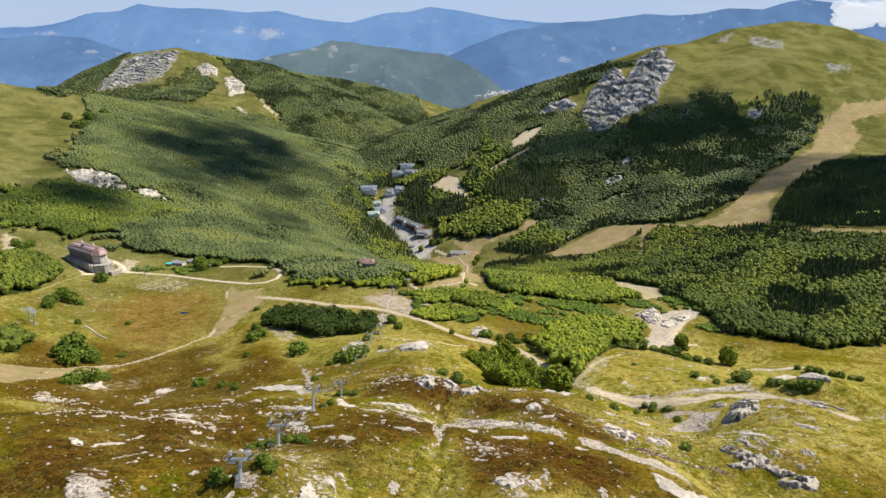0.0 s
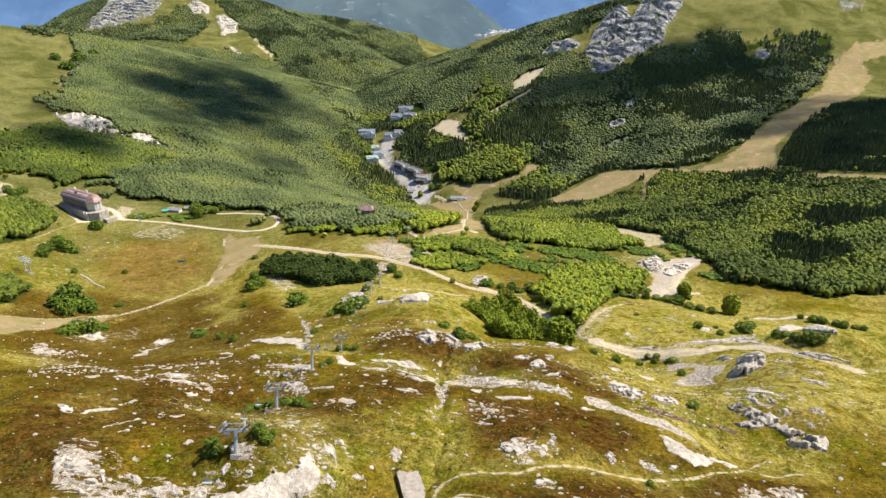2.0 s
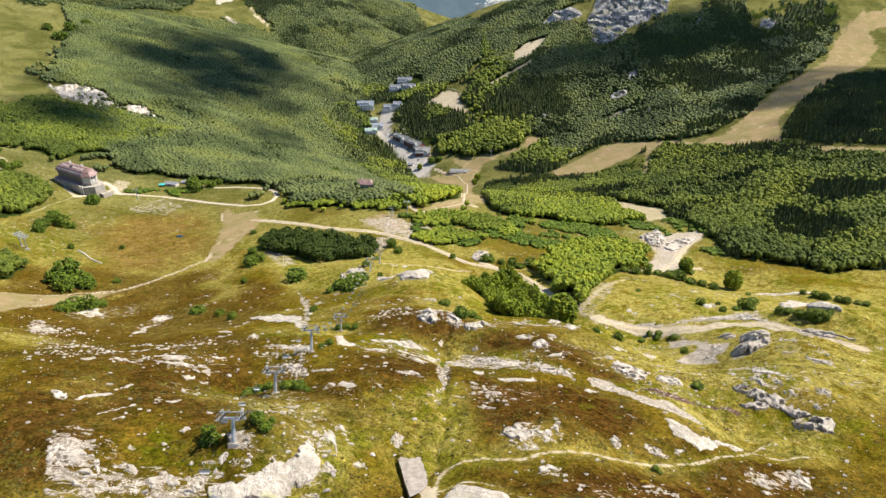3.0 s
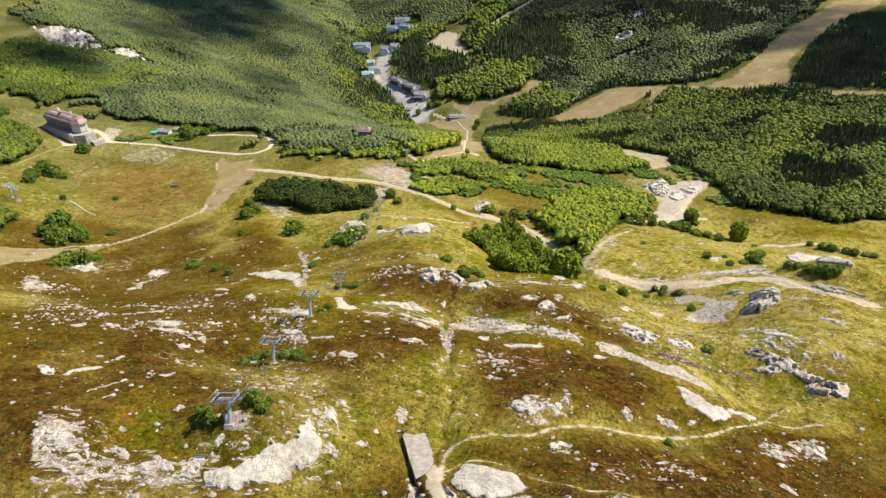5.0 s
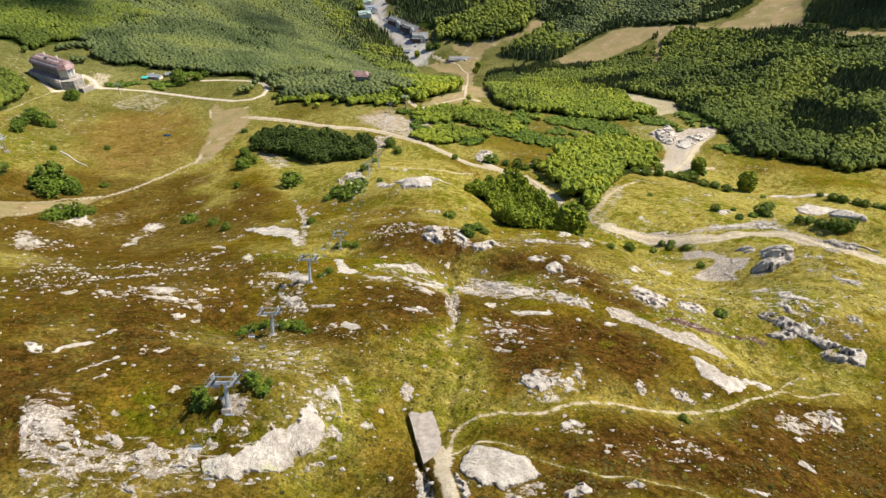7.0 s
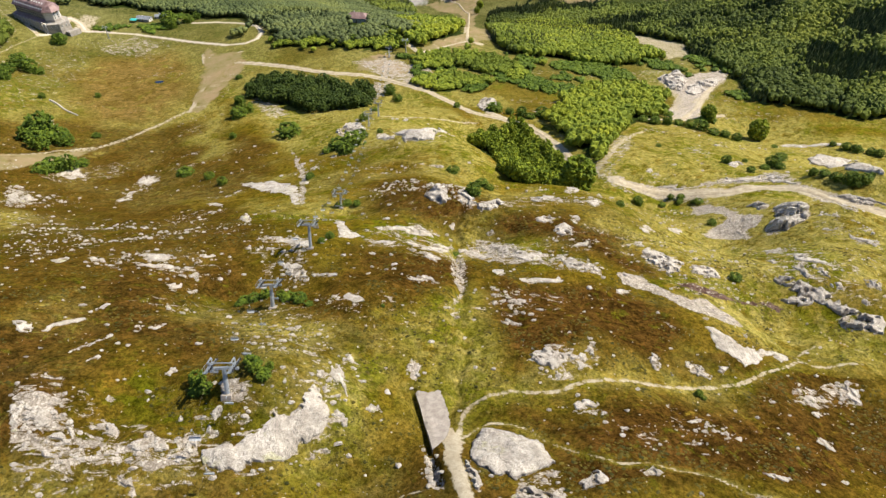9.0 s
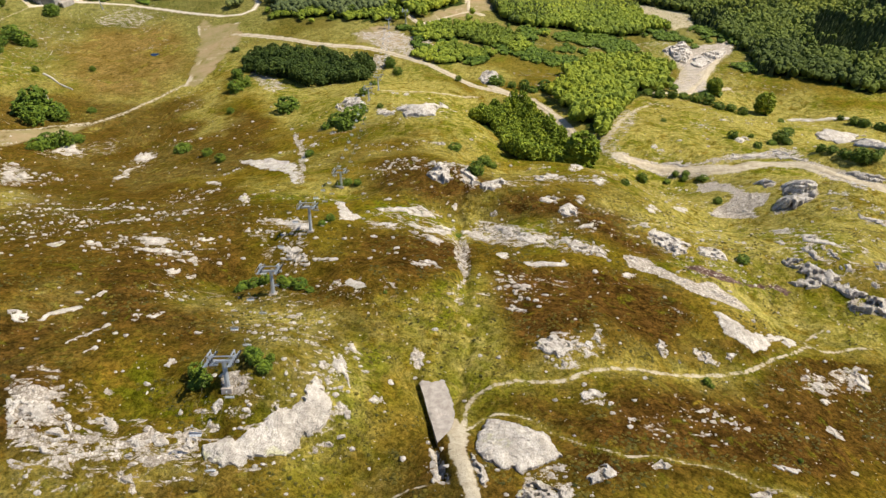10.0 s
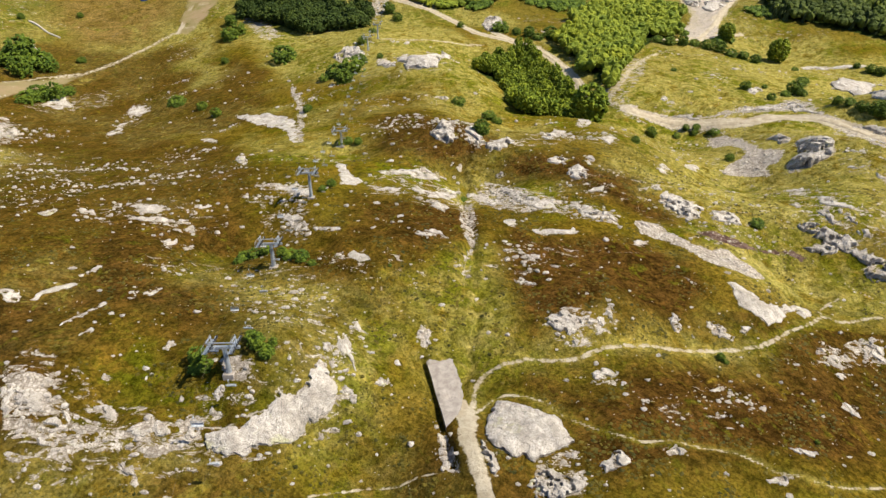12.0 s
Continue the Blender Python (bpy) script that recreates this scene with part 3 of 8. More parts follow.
    "pylon_stones": ([(-62.6, 194.3), (-49.5, 194.2), (-42.4, 181.2), (-38.4, 162.3), (-43.4, 157.8), (-53.1, 165.7), (-58.5, 175.9), (-66.3, 186.4)], 0.44),
    "slope_stones": ([(-247.1, 358), (-245.4, 383), (-231.3, 388.7), (-220.6, 397.3), (-204, 384.4), (-196.2, 367.5), (-218.2, 362.1), (-230.5, 350)], 0.44),
    "slope_stones_b": ([(-174, 301.1), (-181.8, 338.3), (-196.1, 374.5), (-179.7, 370), (-167.3, 343.6), (-166.2, 319.6), (-161.7, 291.8)], 0.42),
    "edge_scree": ([(-248.4, 331.4), (-243.3, 338.8), (-227.2, 325.5), (-203, 290.5), (-198.9, 275.2), (-205.1, 274.5)], 0.52),
    "hill_stones": ([(-38.3, 254.5), (-25, 262.9), (-10.8, 259.1), (6.3, 235.5), (3.5, 218.6), (-10.2, 215.5), (-24.1, 220.9), (-36.1, 235.2)], 0.34),
    "ridge_stones": ([(-77.1, 357.8), (-50.7, 358), (-32.4, 376.1), (2.1, 411.3), (-0.3, 311.7), (-27.9, 309.3), (-49.4, 300.5), (-68.9, 315.5)], 0.38),
    "path_pan": ([(-91.1, 359.6), (-81.9, 336.2), (-70.4, 300.1), (-58.6, 240.4), (-61.2, 240.2), (-73.1, 292.9), (-83.6, 327.2)], 0.66),
    "rib_stones": ([(113.5, 224.2), (120, 210.5), (119.2, 188.5), (129.1, 181.6), (119.1, 165.4), (110.2, 170.3), (101.4, 179.9), (93.6, 184.3)], 0.44),
    "rib_stones_b": ([(139, 238.7), (149.6, 235.5), (152.9, 215.8), (146.6, 205.9), (137.4, 213.4), (131.8, 223.7)], 0.42),
    "hotel_stones": ([(-358.4, 635.7), (-328.8, 642.7), (-295.7, 629.8), (-266.7, 645), (-250.1, 612.2), (-281.3, 606.1), (-314.6, 608.4), (-344.4, 616.2)], 0.4),
    "rock_lane": ([(-60.1, 519.4), (-45.6, 513.9), (-44, 490.4), (-56.3, 475.9), (-66.3, 486.5), (-60.8, 500.9)], 0.6),
    "lane_bank_gravel": ([(-83.3, 556.7), (-48.5, 561.6), (-12.9, 545.4), (1.5, 509.1), (-12.4, 496.2), (-40.8, 513.7), (-66.3, 535.2)], 0.6),
    "pit_floor": ([(183.4, 545.6), (211.6, 561.3), (252.3, 579.1), (256, 568.3), (230, 529), (198.8, 497.3), (191.7, 477.2), (202.5, 469), (175, 449.1), (158, 450.7), (164.7, 464.6), (180.4, 477.1), (188.9, 509.4)], 0.7),
    "saddle_gravel": ([(-112.2, 491.9), (-102.6, 488.6), (-81.6, 467.3), (-65.2, 476.5), (-70.5, 450), (-87.4, 449.6), (-102.6, 462.5)], 0.5),
    "shrub_scree": ([(-159.3, 504.7), (-140.9, 496.4), (-113.8, 454.6), (-119.8, 443.1), (-128.4, 444.3), (-146.9, 474.5)], 0.55),
    "wash_gravel": ([(68.5, 339), (82.5, 346.6), (92.4, 361.3), (105.5, 390.9), (118.1, 401.9), (117.7, 387.5), (100.9, 348.7), (90.7, 333.9), (90.6, 320.4), (81.8, 315.3), (77.3, 329.3)], 0.50),
}
HEATH = {
    "path_heath": [(2.1, 121.1), (15.4, 122.3), (35.7, 122.0), (32.9, 114.1), (14.9, 113.7), (3.7, 115.6)],
    "gully_side": [(1.6, 167.5), (16.3, 177.5), (20.6, 151.6), (11.5, 126.5), (2.3, 123.8), (-0.1, 140.2)],
    "south_heath": [(14.9, 113.7), (37.8, 120.9), (68.7, 127.2), (84.8, 120.9), (64.6, 95.0), (31.5, 92.2), (14.7, 92.2)],
    "slab_heath": [(-22.5, 110.5), (-12, 115.6), (-9.4, 102.1), (-8.5, 96.8), (-16.3, 96.3), (-21.7, 95.7), (-25.4, 97.3)],
    "bench_heath": [(-333.3, 425.4), (-320.6, 444), (-268, 458.5), (-206.7, 454.6), (-164.6, 452.2), (-110, 385.3), (-88.5, 285.8), (-213.8, 268)],
    "west_heath": [(-243, 324.7), (-148, 290.4), (-98.5, 267.7), (-61.4, 189), (-71, 166), (-59.9, 127.1), (-87.3, 119.2)],
    "middle_heath": [(-38.2, 176.5), (-30.5, 187.1), (-11.5, 183.2), (-2.3, 176), (-1.7, 152.6), (-7.4, 142.8), (-16, 144.6), (-26.5, 152.5), (-34.5, 161.6)],
    "knoll_heath": [(2.5, 156.1), (23, 163.9), (41.8, 162.4), (53.2, 153.4), (55.5, 141.3), (37.9, 128.4), (15.9, 125.9), (2.6, 126.9), (2.4, 140.2)],
    "south_heath": [(-0.2, 119.4), (10.6, 119.5), (18.1, 114), (37.9, 121.5), (65.4, 126.5), (90.6, 127.3), (65.6, 94.4), (13.5, 90.8), (13.8, 99.5), (13.1, 104.6), (3.7, 114.5)],
    "ridge_heath": [(5.1, 220.3), (26.6, 225.3), (42.7, 218.4), (51.9, 197), (64.8, 178.3), (53.5, 169.9), (39.2, 181.6), (22.1, 194.3), (6.2, 205.3)],
    "gully_heath": [(-16.5, 102.4), (-8, 102.2), (-8.2, 91.8), (-19.8, 93.8)],
    "slope_heath": [(-35.3, 270.1), (-10.9, 270.8), (8, 229.4), (3.5, 221.1), (-14, 213.3), (-33, 226.8)],
    "pylon_heath": [(-46.2, 146.5), (-33.5, 137.7), (-24.5, 130.4), (-31.4, 122.2), (-35, 112.2), (-39.9, 107.4), (-50, 106.2), (-55.8, 115.6), (-52.1, 128.2)],
}
BOG = {
    "bog": [(-325.4, 550.8), (-320, 593), (-254, 619), (-219, 571), (-208.4, 516.1), (-215, 474.2), (-270, 461.5)],
}
STRAW = {
    "bench_straw": [(209.3, 466.1), (232.9, 460.2), (257.2, 439.8), (263.7, 421.6), (245.5, 416.3), (218.2, 426.3), (204.1, 448.6)],
    "straw_gully": [(-11.1, 145.2), (-0.7, 150.8), (-0.8, 127.1), (-3.4, 119.5), (-6.5, 126.7), (-9.9, 132.4)],
    "straw_rib": [(56.3, 199.4), (126.2, 295.7), (153, 231.3), (121.6, 174.3), (96.2, 181.1)],
    "straw_path": [(0.3, 127.1), (15.9, 126.1), (41.3, 131.1), (62.2, 134.5), (58.3, 125.6), (14.8, 118.9), (-0.5, 115.9)],
    "straw_west": [(-183.3, 443.9), (-173.1, 489.7), (-132.6, 372.4), (-157.7, 382)],
    "straw_lane": [(-95.6, 475.4), (-22.7, 496.7), (18, 419.5), (-31.7, 370.8), (-81.4, 395.2)],
    "straw_pylon": [(-64.9, 146.5), (-56.4, 152.8), (-35.3, 141.5), (-25.1, 137.3), (-33, 129.1), (-38.8, 118.7), (-54.2, 128.2)],
    "straw_east": [(68.3, 166.1), (94.9, 171.6), (114.7, 158.7), (106.3, 144.3), (82.9, 147.3), (68.9, 144.4)],
    "straw_foot": [(-18.4, 144), (-11, 144.4), (0.3, 128.1), (-1.5, 116), (-6.7, 120.5), (-13.3, 131.5)],
    "straw_corner": [(-73.8, 97.5), (-62.2, 97.7), (-50.3, 98.2), (-46.3, 95), (-48.1, 90.8), (-71.1, 90.5)],
    "straw_hotel": [(-324, 626), (-234, 631), (-214, 583), (-210.4, 530), (-267, 605)],
    "straw_yard": [(-483, 707), (-453, 723), (-391, 598), (-362, 621), (-320, 619), (-269, 634), (-303, 697), (-367, 723), (-406, 733)],
    "straw_mid": [(-144.3, 479.6), (-104.6, 469), (-34.4, 414.6), (19.7, 427.8), (16.9, 287.9), (-26.4, 311.6), (-110, 385.3)],
    "straw_right": [(94.2, 343), (200.8, 423.2), (330, 414), (189.7, 229), (132.7, 246.6), (106.2, 303.4)],
    "straw_saddle": [(168.4, 469.5), (208.8, 462.7), (244.2, 448.6), (260.7, 416.5), (198.2, 382.6), (194.3, 437.8)],
    "straw_bench": [(169.1, 449.4), (238.6, 449.6), (263.2, 421.7), (197.6, 450.8)],
}
LUSH = {
    "lush_low": [(-35, 97.1), (-25.7, 100.9), (-16.4, 99.4), (-21.7, 95.7), (-32.8, 92.9)],
    "lush_slab": [(-28.8, 129.9), (-17.8, 131.3), (-13.1, 121), (-14.8, 109.6), (-22.7, 112.7)],
    "lush_gap": [(-18.5, 146.2), (-5.9, 154.2), (-2.3, 144.4), (-6.4, 132.4), (-13.4, 135.7)],
    "lush_bank": [(-78.7, 124.3), (-67.6, 126.3), (-57.4, 120.7), (-51, 110.3), (-55.3, 103.8), (-64.4, 103.4), (-71, 111.4)],
    "lush_pylon": [(-54.3, 120.5), (-36.9, 115.6), (-36.3, 107.3), (-47.5, 107.8)],
    "lush_west": [(-73, 117), (-60.2, 117.8), (-57.6, 108), (-68.3, 108.5)],
    "lush_lane": [(-26.4, 114.1), (-15.2, 120.1), (-13.8, 105.3), (-22.2, 103.1)],
    "lush_far": [(-393, 513.8), (-349, 545), (-307.2, 497.7), (-320.6, 444), (-349.8, 450.1)],
}
CRAG = {"crag_right": 8.0, "rock_hill": 6.0, "cliff_left": 4.0, "slope_streak": 0.0, "crest": 3.0}     # how rough each rock face is, in metres
OUTCROPS = {   # outline, height
    "great_slab": ([(-45.9, 101.2), (-44.6, 101.8), (-42.8, 102.5), (-40.3, 103.2), (-38.3, 104.6), (-37.3, 105.6), (-36.6, 106.8), (-35.6, 108), (-35.5, 109), (-34.4, 109), (-33.1, 108.5), (-32.3, 109.7), (-31.8, 111.1), (-31.1, 112.7), (-30.4, 114.5), (-30, 115.9), (-29.1, 115.4), (-28.2, 114), (-27.2, 112.5), (-26.4, 111), (-26.1, 109.2), (-26.9, 107.3), (-28.2, 105.6), (-29.9, 104.3), (-30.6, 102.9), (-31.6, 101.4), (-33.2, 100.6), (-35.5, 99.6), (-37.8, 98.7), (-40.1, 97.8), (-42.1, 97.3), (-44.3, 98.4), (-45.4, 99.8)], 1.8),
    "slab_finger": ([(-28, 123.3), (-26.8, 122.2), (-26.7, 124.8), (-25.2, 121.2), (-24, 117.2), (-23.4, 114.7), (-24.3, 115), (-25.5, 117.7), (-26.5, 117.6), (-27.6, 119.2)], 0.9),
    "slab_finger_top": ([(-26.1, 128), (-25, 129), (-23.6, 126.4), (-23.9, 125.3), (-25.2, 125.9)], 0.8),
    "slab_tooth": ([(-30.3, 119.4), (-29.3, 121.2), (-28.2, 118.3), (-28.8, 117.2), (-29.6, 117.7)], 0.8),
    "slab_side": ([(-25.9, 111.6), (-24.4, 111.6), (-23.2, 110.1), (-23.2, 107.9), (-24.1, 108.5), (-24.9, 109.7), (-25.7, 110)], 0.8),
    "slab_strip": ([(-30.3, 103), (-27.7, 104.5), (-25.4, 105.3), (-25.2, 104.9), (-27.2, 103.9), (-29.7, 102.5)], 0.5),
    "slab_block": ([(-25.6, 102.2), (-24.7, 103.2), (-23.8, 102.9), (-23.9, 101.4), (-24.8, 101)], 0.9),
    "slab_east": ([(-21, 113.3), (-19, 115.6), (-18, 114.6), (-17.2, 113.4), (-18.9, 112.7), (-20.3, 112.7)], 0.6),
    "west_head": ([(-78.5, 107.4), (-76.5, 108.7), (-74.5, 109.5), (-73, 107.7), (-71.7, 106.7), (-70.9, 105), (-70.9, 103.4), (-73.2, 104), (-74.8, 102.9), (-76.1, 102.4)], 1.0),
    "west_middle": ([(-70.2, 102), (-68.8, 103.2), (-68.4, 105), (-66.9, 104.8), (-65.6, 102.8), (-66, 100.9), (-67.8, 100.2), (-69.5, 100.6)], 1.0),
    "west_step": ([(-63.4, 104.9), (-62.7, 106.5), (-61.2, 106.5), (-59.7, 104.3), (-60.2, 102.8), (-61.8, 103.1)], 0.9),
    "west_row_rock": ([(-58.2, 101.4), (-56.2, 102), (-54.5, 101.9), (-53.1, 101), (-54.2, 100.1), (-56.6, 100.2)], 0.9),
    "west_row_east": ([(-54, 102.3), (-53.3, 103.3), (-51.6, 102.8), (-50.5, 101.1), (-51.5, 100.1), (-52.9, 100.8)], 1.0),
    "west_row_end": ([(-49.6, 101.4), (-49.1, 103.4), (-48.2, 104.6), (-46.7, 103.5), (-46.1, 101.4), (-47.4, 100.3), (-48.7, 100.4)], 1.0),
    "west_foot": ([(-69.7, 99.1), (-68.2, 99.9), (-66.3, 99.2), (-66.6, 97.9), (-68.5, 98)], 0.9),
    "west_foot_east": ([(-65.4, 99.2), (-63.9, 99.9), (-61.6, 99.1), (-61.5, 97.9), (-63.9, 97.8)], 0.8),
    "west_block": ([(-57.2, 96.6), (-56.1, 97), (-54.5, 95.9), (-53.7, 94), (-54.9, 94.1), (-56.5, 95.3)], 1.3),
    "west_block_low": ([(-54, 93.7), (-53.4, 93.9), (-52.9, 92.7), (-53.4, 92.5)], 0.9),
    "block_pair": ([(-49, 95.5), (-48.3, 96.1), (-47.8, 95.3), (-48.4, 94.7)], 0.7),
    "block_pair_east": ([(-47.4, 95.6), (-46.5, 96.1), (-45, 95.5), (-46, 94.8)], 0.7),
    "pad_step": ([(-46.2, 108.6), (-44.6, 109.5), (-43.6, 109.3), (-43.8, 107.6), (-44.7, 106.5), (-45.8, 107.1)], 0.8),
    "pad_step_low": ([(-46.6, 105.9), (-45.3, 106.2), (-43.3, 104.3), (-43.7, 103.6), (-45.7, 104.3)], 0.8),
    "pad_stone": ([(-39.9, 107.4), (-39.3, 108.2), (-38.5, 107.2), (-39.2, 106.8)], 0.6),
    "head_stone": ([(-92.6, 132), (-91.1, 133.2), (-88.9, 131.2), (-87.9, 128.9), (-90.4, 128.2)], 1.0),
    "tongue": ([(-87.8, 130.1), (-87, 133.6), (-85.3, 135.8), (-83.1, 138.5), (-81.8, 137.7), (-82.6, 134.9), (-85.6, 132.8), (-86.2, 130.5)], 0.8),
    "streak_top": ([(-83.9, 140.4), (-82.3, 142.5), (-81.7, 145), (-79.8, 144), (-80.7, 141.4), (-82.5, 140.6)], 0.6),
    "streak_long": ([(-78.1, 122.7), (-78.2, 124.3), (-77, 126.5), (-75.4, 129.2), (-74.1, 132), (-72.7, 130.9), (-74.2, 127.9), (-75.6, 125), (-77, 123.1)], 0.5),
    "streak_bit": ([(-70.3, 132.1), (-70.8, 136.4), (-69.2, 135.4), (-68.9, 131.6)], 0.5),
    "streak_bit_east": ([(-68.2, 133.6), (-67.9, 137.7), (-65.8, 137.3), (-66.1, 134.2)], 0.5),
    "streak_low": ([(-72.9, 120.3), (-71.8, 123.5), (-70.6, 122.2), (-71.5, 120)], 0.4),
    "small_pale": ([(-68.6, 119.7), (-67.9, 120.4), (-67.2, 119.6), (-67.8, 119)], 0.5),
    "tilted_stone": ([(-57.9, 118.2), (-57.3, 120.2), (-56.4, 120.1), (-56.7, 117.7)], 0.7),
    "twin_stone": ([(-59.5, 112.9), (-59.2, 113.8), (-57.9, 111.7), (-58.2, 111.2)], 0.6),
    "pan": ([(-29.7, 150.1), (-28.4, 151.5), (-25, 150), (-23.8, 148.1), (-25.8, 147.5), (-28.6, 148.4)], 0.3),
    "shoulder_rock": ([(1.4, 112), (3.9, 111.7), (6.7, 110.1), (9, 108.8), (11.3, 107.9), (12, 105.9), (12.5, 103.4), (13.4, 101.2), (11.2, 100.1), (9.7, 99.6), (7.6, 97.9), (6.1, 97.3), (4.4, 98.2), (2.1, 98.1), (0.9, 99), (-0.6, 100.1), (-1.7, 102.7), (-1.1, 106.8), (-0, 110)], 2.2),
    "shoulder_low": ([(5.5, 96), (8.3, 96.8), (10.2, 95.1), (13.6, 94.1), (12.7, 92.6), (9.5, 90.9), (4.7, 90.9), (4.6, 93.2)], 1.4),
    "shoulder_flank": ([(-2.4, 102.7), (-1.5, 100.7), (-0.1, 98.4), (0.4, 95.7), (-0.1, 94.1), (-1.1, 94.6), (-1.8, 96.9), (-2.5, 99.3)], 1.2),
    "knob": ([(12.5, 131.7), (15.3, 133.6), (17.1, 134.3), (18.2, 132.3), (20.5, 132.1), (22.5, 132.8), (21.8, 130.3), (18.6, 127.7), (16.3, 126.8), (14.5, 128.2), (13, 129.6)], 1.6),
    "knob_east": ([(25.2, 132), (27, 135.6), (27.8, 134.4), (26.6, 130.6), (25.4, 130.2)], 0.9),
    "knob_low": ([(16.5, 125.7), (18.2, 126.5), (19.2, 125.5), (17.9, 124.4), (16.6, 124.6)], 0.9),
    "pale_step": ([(7.2, 145.1), (9.7, 145.5), (11.8, 142.9), (14.8, 140.8), (13.3, 139.8), (10.5, 141.8), (7.8, 143.2)], 0.6),
    "path_rock": ([(19.3, 117.9), (22.5, 119.5), (25.7, 118.1), (23.6, 116.6), (20.7, 115.6), (19, 115.9)], 0.9),
    "lone_b": ([(15.4, 96.7), (17.6, 98.6), (19.9, 100.2), (21.1, 98.2), (20.9, 96.9), (18.7, 95.8), (16.3, 95.1)], 1.2),
    "lone_c": ([(26.5, 99.9), (29.8, 101.5), (31.9, 100), (29.5, 98.9), (27.6, 99.2)], 0.7),
    "lone_d": ([(39.8, 108.4), (44.3, 110.2), (43.1, 108.5), (40.3, 107.4)], 0.6),
    "lone_e": ([(26.5, 111), (30.2, 112.6), (30.5, 111.2), (27.2, 110.1)], 0.6),
    "lone_f": ([(50.4, 102.5), (53.4, 102.3), (57, 102), (53.4, 99.9), (51, 101.1)], 0.8),
    "lone_g": ([(40.4, 106.1), (45.7, 106.7), (44, 105.5), (41, 105.2)], 0.4),
    "lone_h": ([(42.8, 95.7), (46.6, 96.9), (48.7, 95.9), (46, 94.7), (43.4, 94.7)], 0.7),
    "lone_i": ([(39.1, 98.5), (40.2, 99.1), (40, 97.2), (38.9, 96.9)], 0.7),
    "lone_j": ([(36.1, 97), (37.3, 97.5), (37.1, 95.8), (36, 95.4)], 0.6),
    "lone_k": ([(74.9, 125), (79.8, 126.7), (80.3, 125.4), (75.8, 123)], 0.5),
    "lone_l": ([(39.8, 114.7), (43.3, 116.5), (47.5, 117.7), (44.2, 115.3)], 0.5),
    "lone_m": ([(70.6, 116.4), (76.2, 116.9), (73.9, 113), (70.8, 113.1)], 0.5),
    "east_slab": ([(59.3, 149.6), (61.9, 150.1), (63.5, 147.2), (65.7, 145.5), (67.5, 144.2), (71, 144.5), (78.4, 148.7), (83.2, 149.4), (80.7, 143.8), (77.5, 141.7), (77.5, 145.2), (73.3, 142.5), (68.4, 138.2), (64.8, 136.4), (63.1, 137.9), (62.1, 140.4), (59.6, 140.9), (59, 144.6)], 1.0),
    "east_ledge": ([(40, 135.3), (43.3, 138.8), (43.1, 134.3), (42.5, 132), (40.9, 131.1), (40.2, 133.1)], 0.9),
    "east_ledge_b": ([(49.6, 136.5), (52.1, 137.3), (54.4, 134.2), (55.1, 131.7), (52.8, 131.3), (50, 131.6), (49.3, 134.2)], 0.9),
    "east_ledge_c": ([(57.4, 135.9), (60.3, 135.3), (58, 133.3), (56, 133.3)], 0.7),
    "east_ledge_d": ([(44.5, 131.7), (46, 131.4), (45.2, 130.2), (44.2, 130.4)], 0.6),
    "east_streak": ([(49.2, 151.2), (52.1, 150), (52.7, 147.4), (50.3, 148.3)], 0.5),
    "corner_rock": ([(88.7, 136.6), (93.9, 138.7), (95.7, 135.8), (92.5, 129.8), (89.7, 130.3), (88.5, 133.3)], 1.1),
    "corner_bit": ([(74.5, 132.7), (78.7, 135.1), (76.3, 130.4), (73.8, 129.5)], 0.8),
    "corner_bit_b": ([(76, 129.7), (79.8, 132.5), (80.8, 129.4), (77.7, 127.9)], 0.8),
    "scarp": ([(22.3, 130.1), (23.7, 131.8), (25.4, 131.7), (23.7, 127.8), (22.4, 127.1)], 0.8),
    "ledge_a": ([(56, 191.9), (60.4, 197.3), (63.5, 195), (68, 192.1), (69.9, 189.1), (66.1, 181.8), (61.9, 180.1), (58.9, 184.3), (55.8, 185.6)], 2.0),
    "ledge_b": ([(71.2, 188.2), (75, 188.5), (79.4, 187.9), (79, 180.4), (75.1, 180.1), (71.8, 181.2), (69.4, 181.9)], 1.6),
    "ledge_c": ([(52.9, 195.9), (57.7, 200.4), (61.8, 200.1), (60.4, 197), (55.3, 195.9)], 0.8),
    "ledge_d": ([(39, 163.8), (44.6, 168.1), (48.2, 168.2), (42.2, 163.4)], 0.6),
    "ledge_e": ([(64.5, 216.9), (73, 230.7), (72, 221.6), (66.1, 210.7), (63.7, 211.5)], 0.9),
    "ledge_f": ([(83.2, 238.4), (92.5, 247.6), (94.9, 243.8), (89.8, 237), (84.6, 235.5)], 0.8),
    "crag_block": ([(133.7, 252.8), (139.2, 255.6), (143.1, 255.2), (142, 248.6), (141, 242), (139.3, 236.7), (133.9, 231.6), (128.9, 229.3), (124.9, 228.2), (121.2, 228.2), (119.4, 230.6), (123.5, 236.6), (128.1, 240.4), (130.2, 247.9)], 4.0),
    "crag_head": ([(133.2, 272.1), (136.3, 268.6), (136.4, 259.4), (132.3, 252.2), (128.7, 255.7)], 2.0),
    "broken_crag": ([(93.2, 181.4), (99.3, 182.2), (102.4, 178.6), (106.2, 176.3), (108.8, 172.3), (110, 169.4), (113.7, 167.1), (115.2, 165.1), (118.1, 163.4), (114.2, 156.4), (109.7, 157.4), (104.8, 159.2), (104.3, 163.6), (107.5, 165), (105.2, 169.5), (102.7, 171), (98.8, 173.8), (95.4, 177.6)], 3.0),
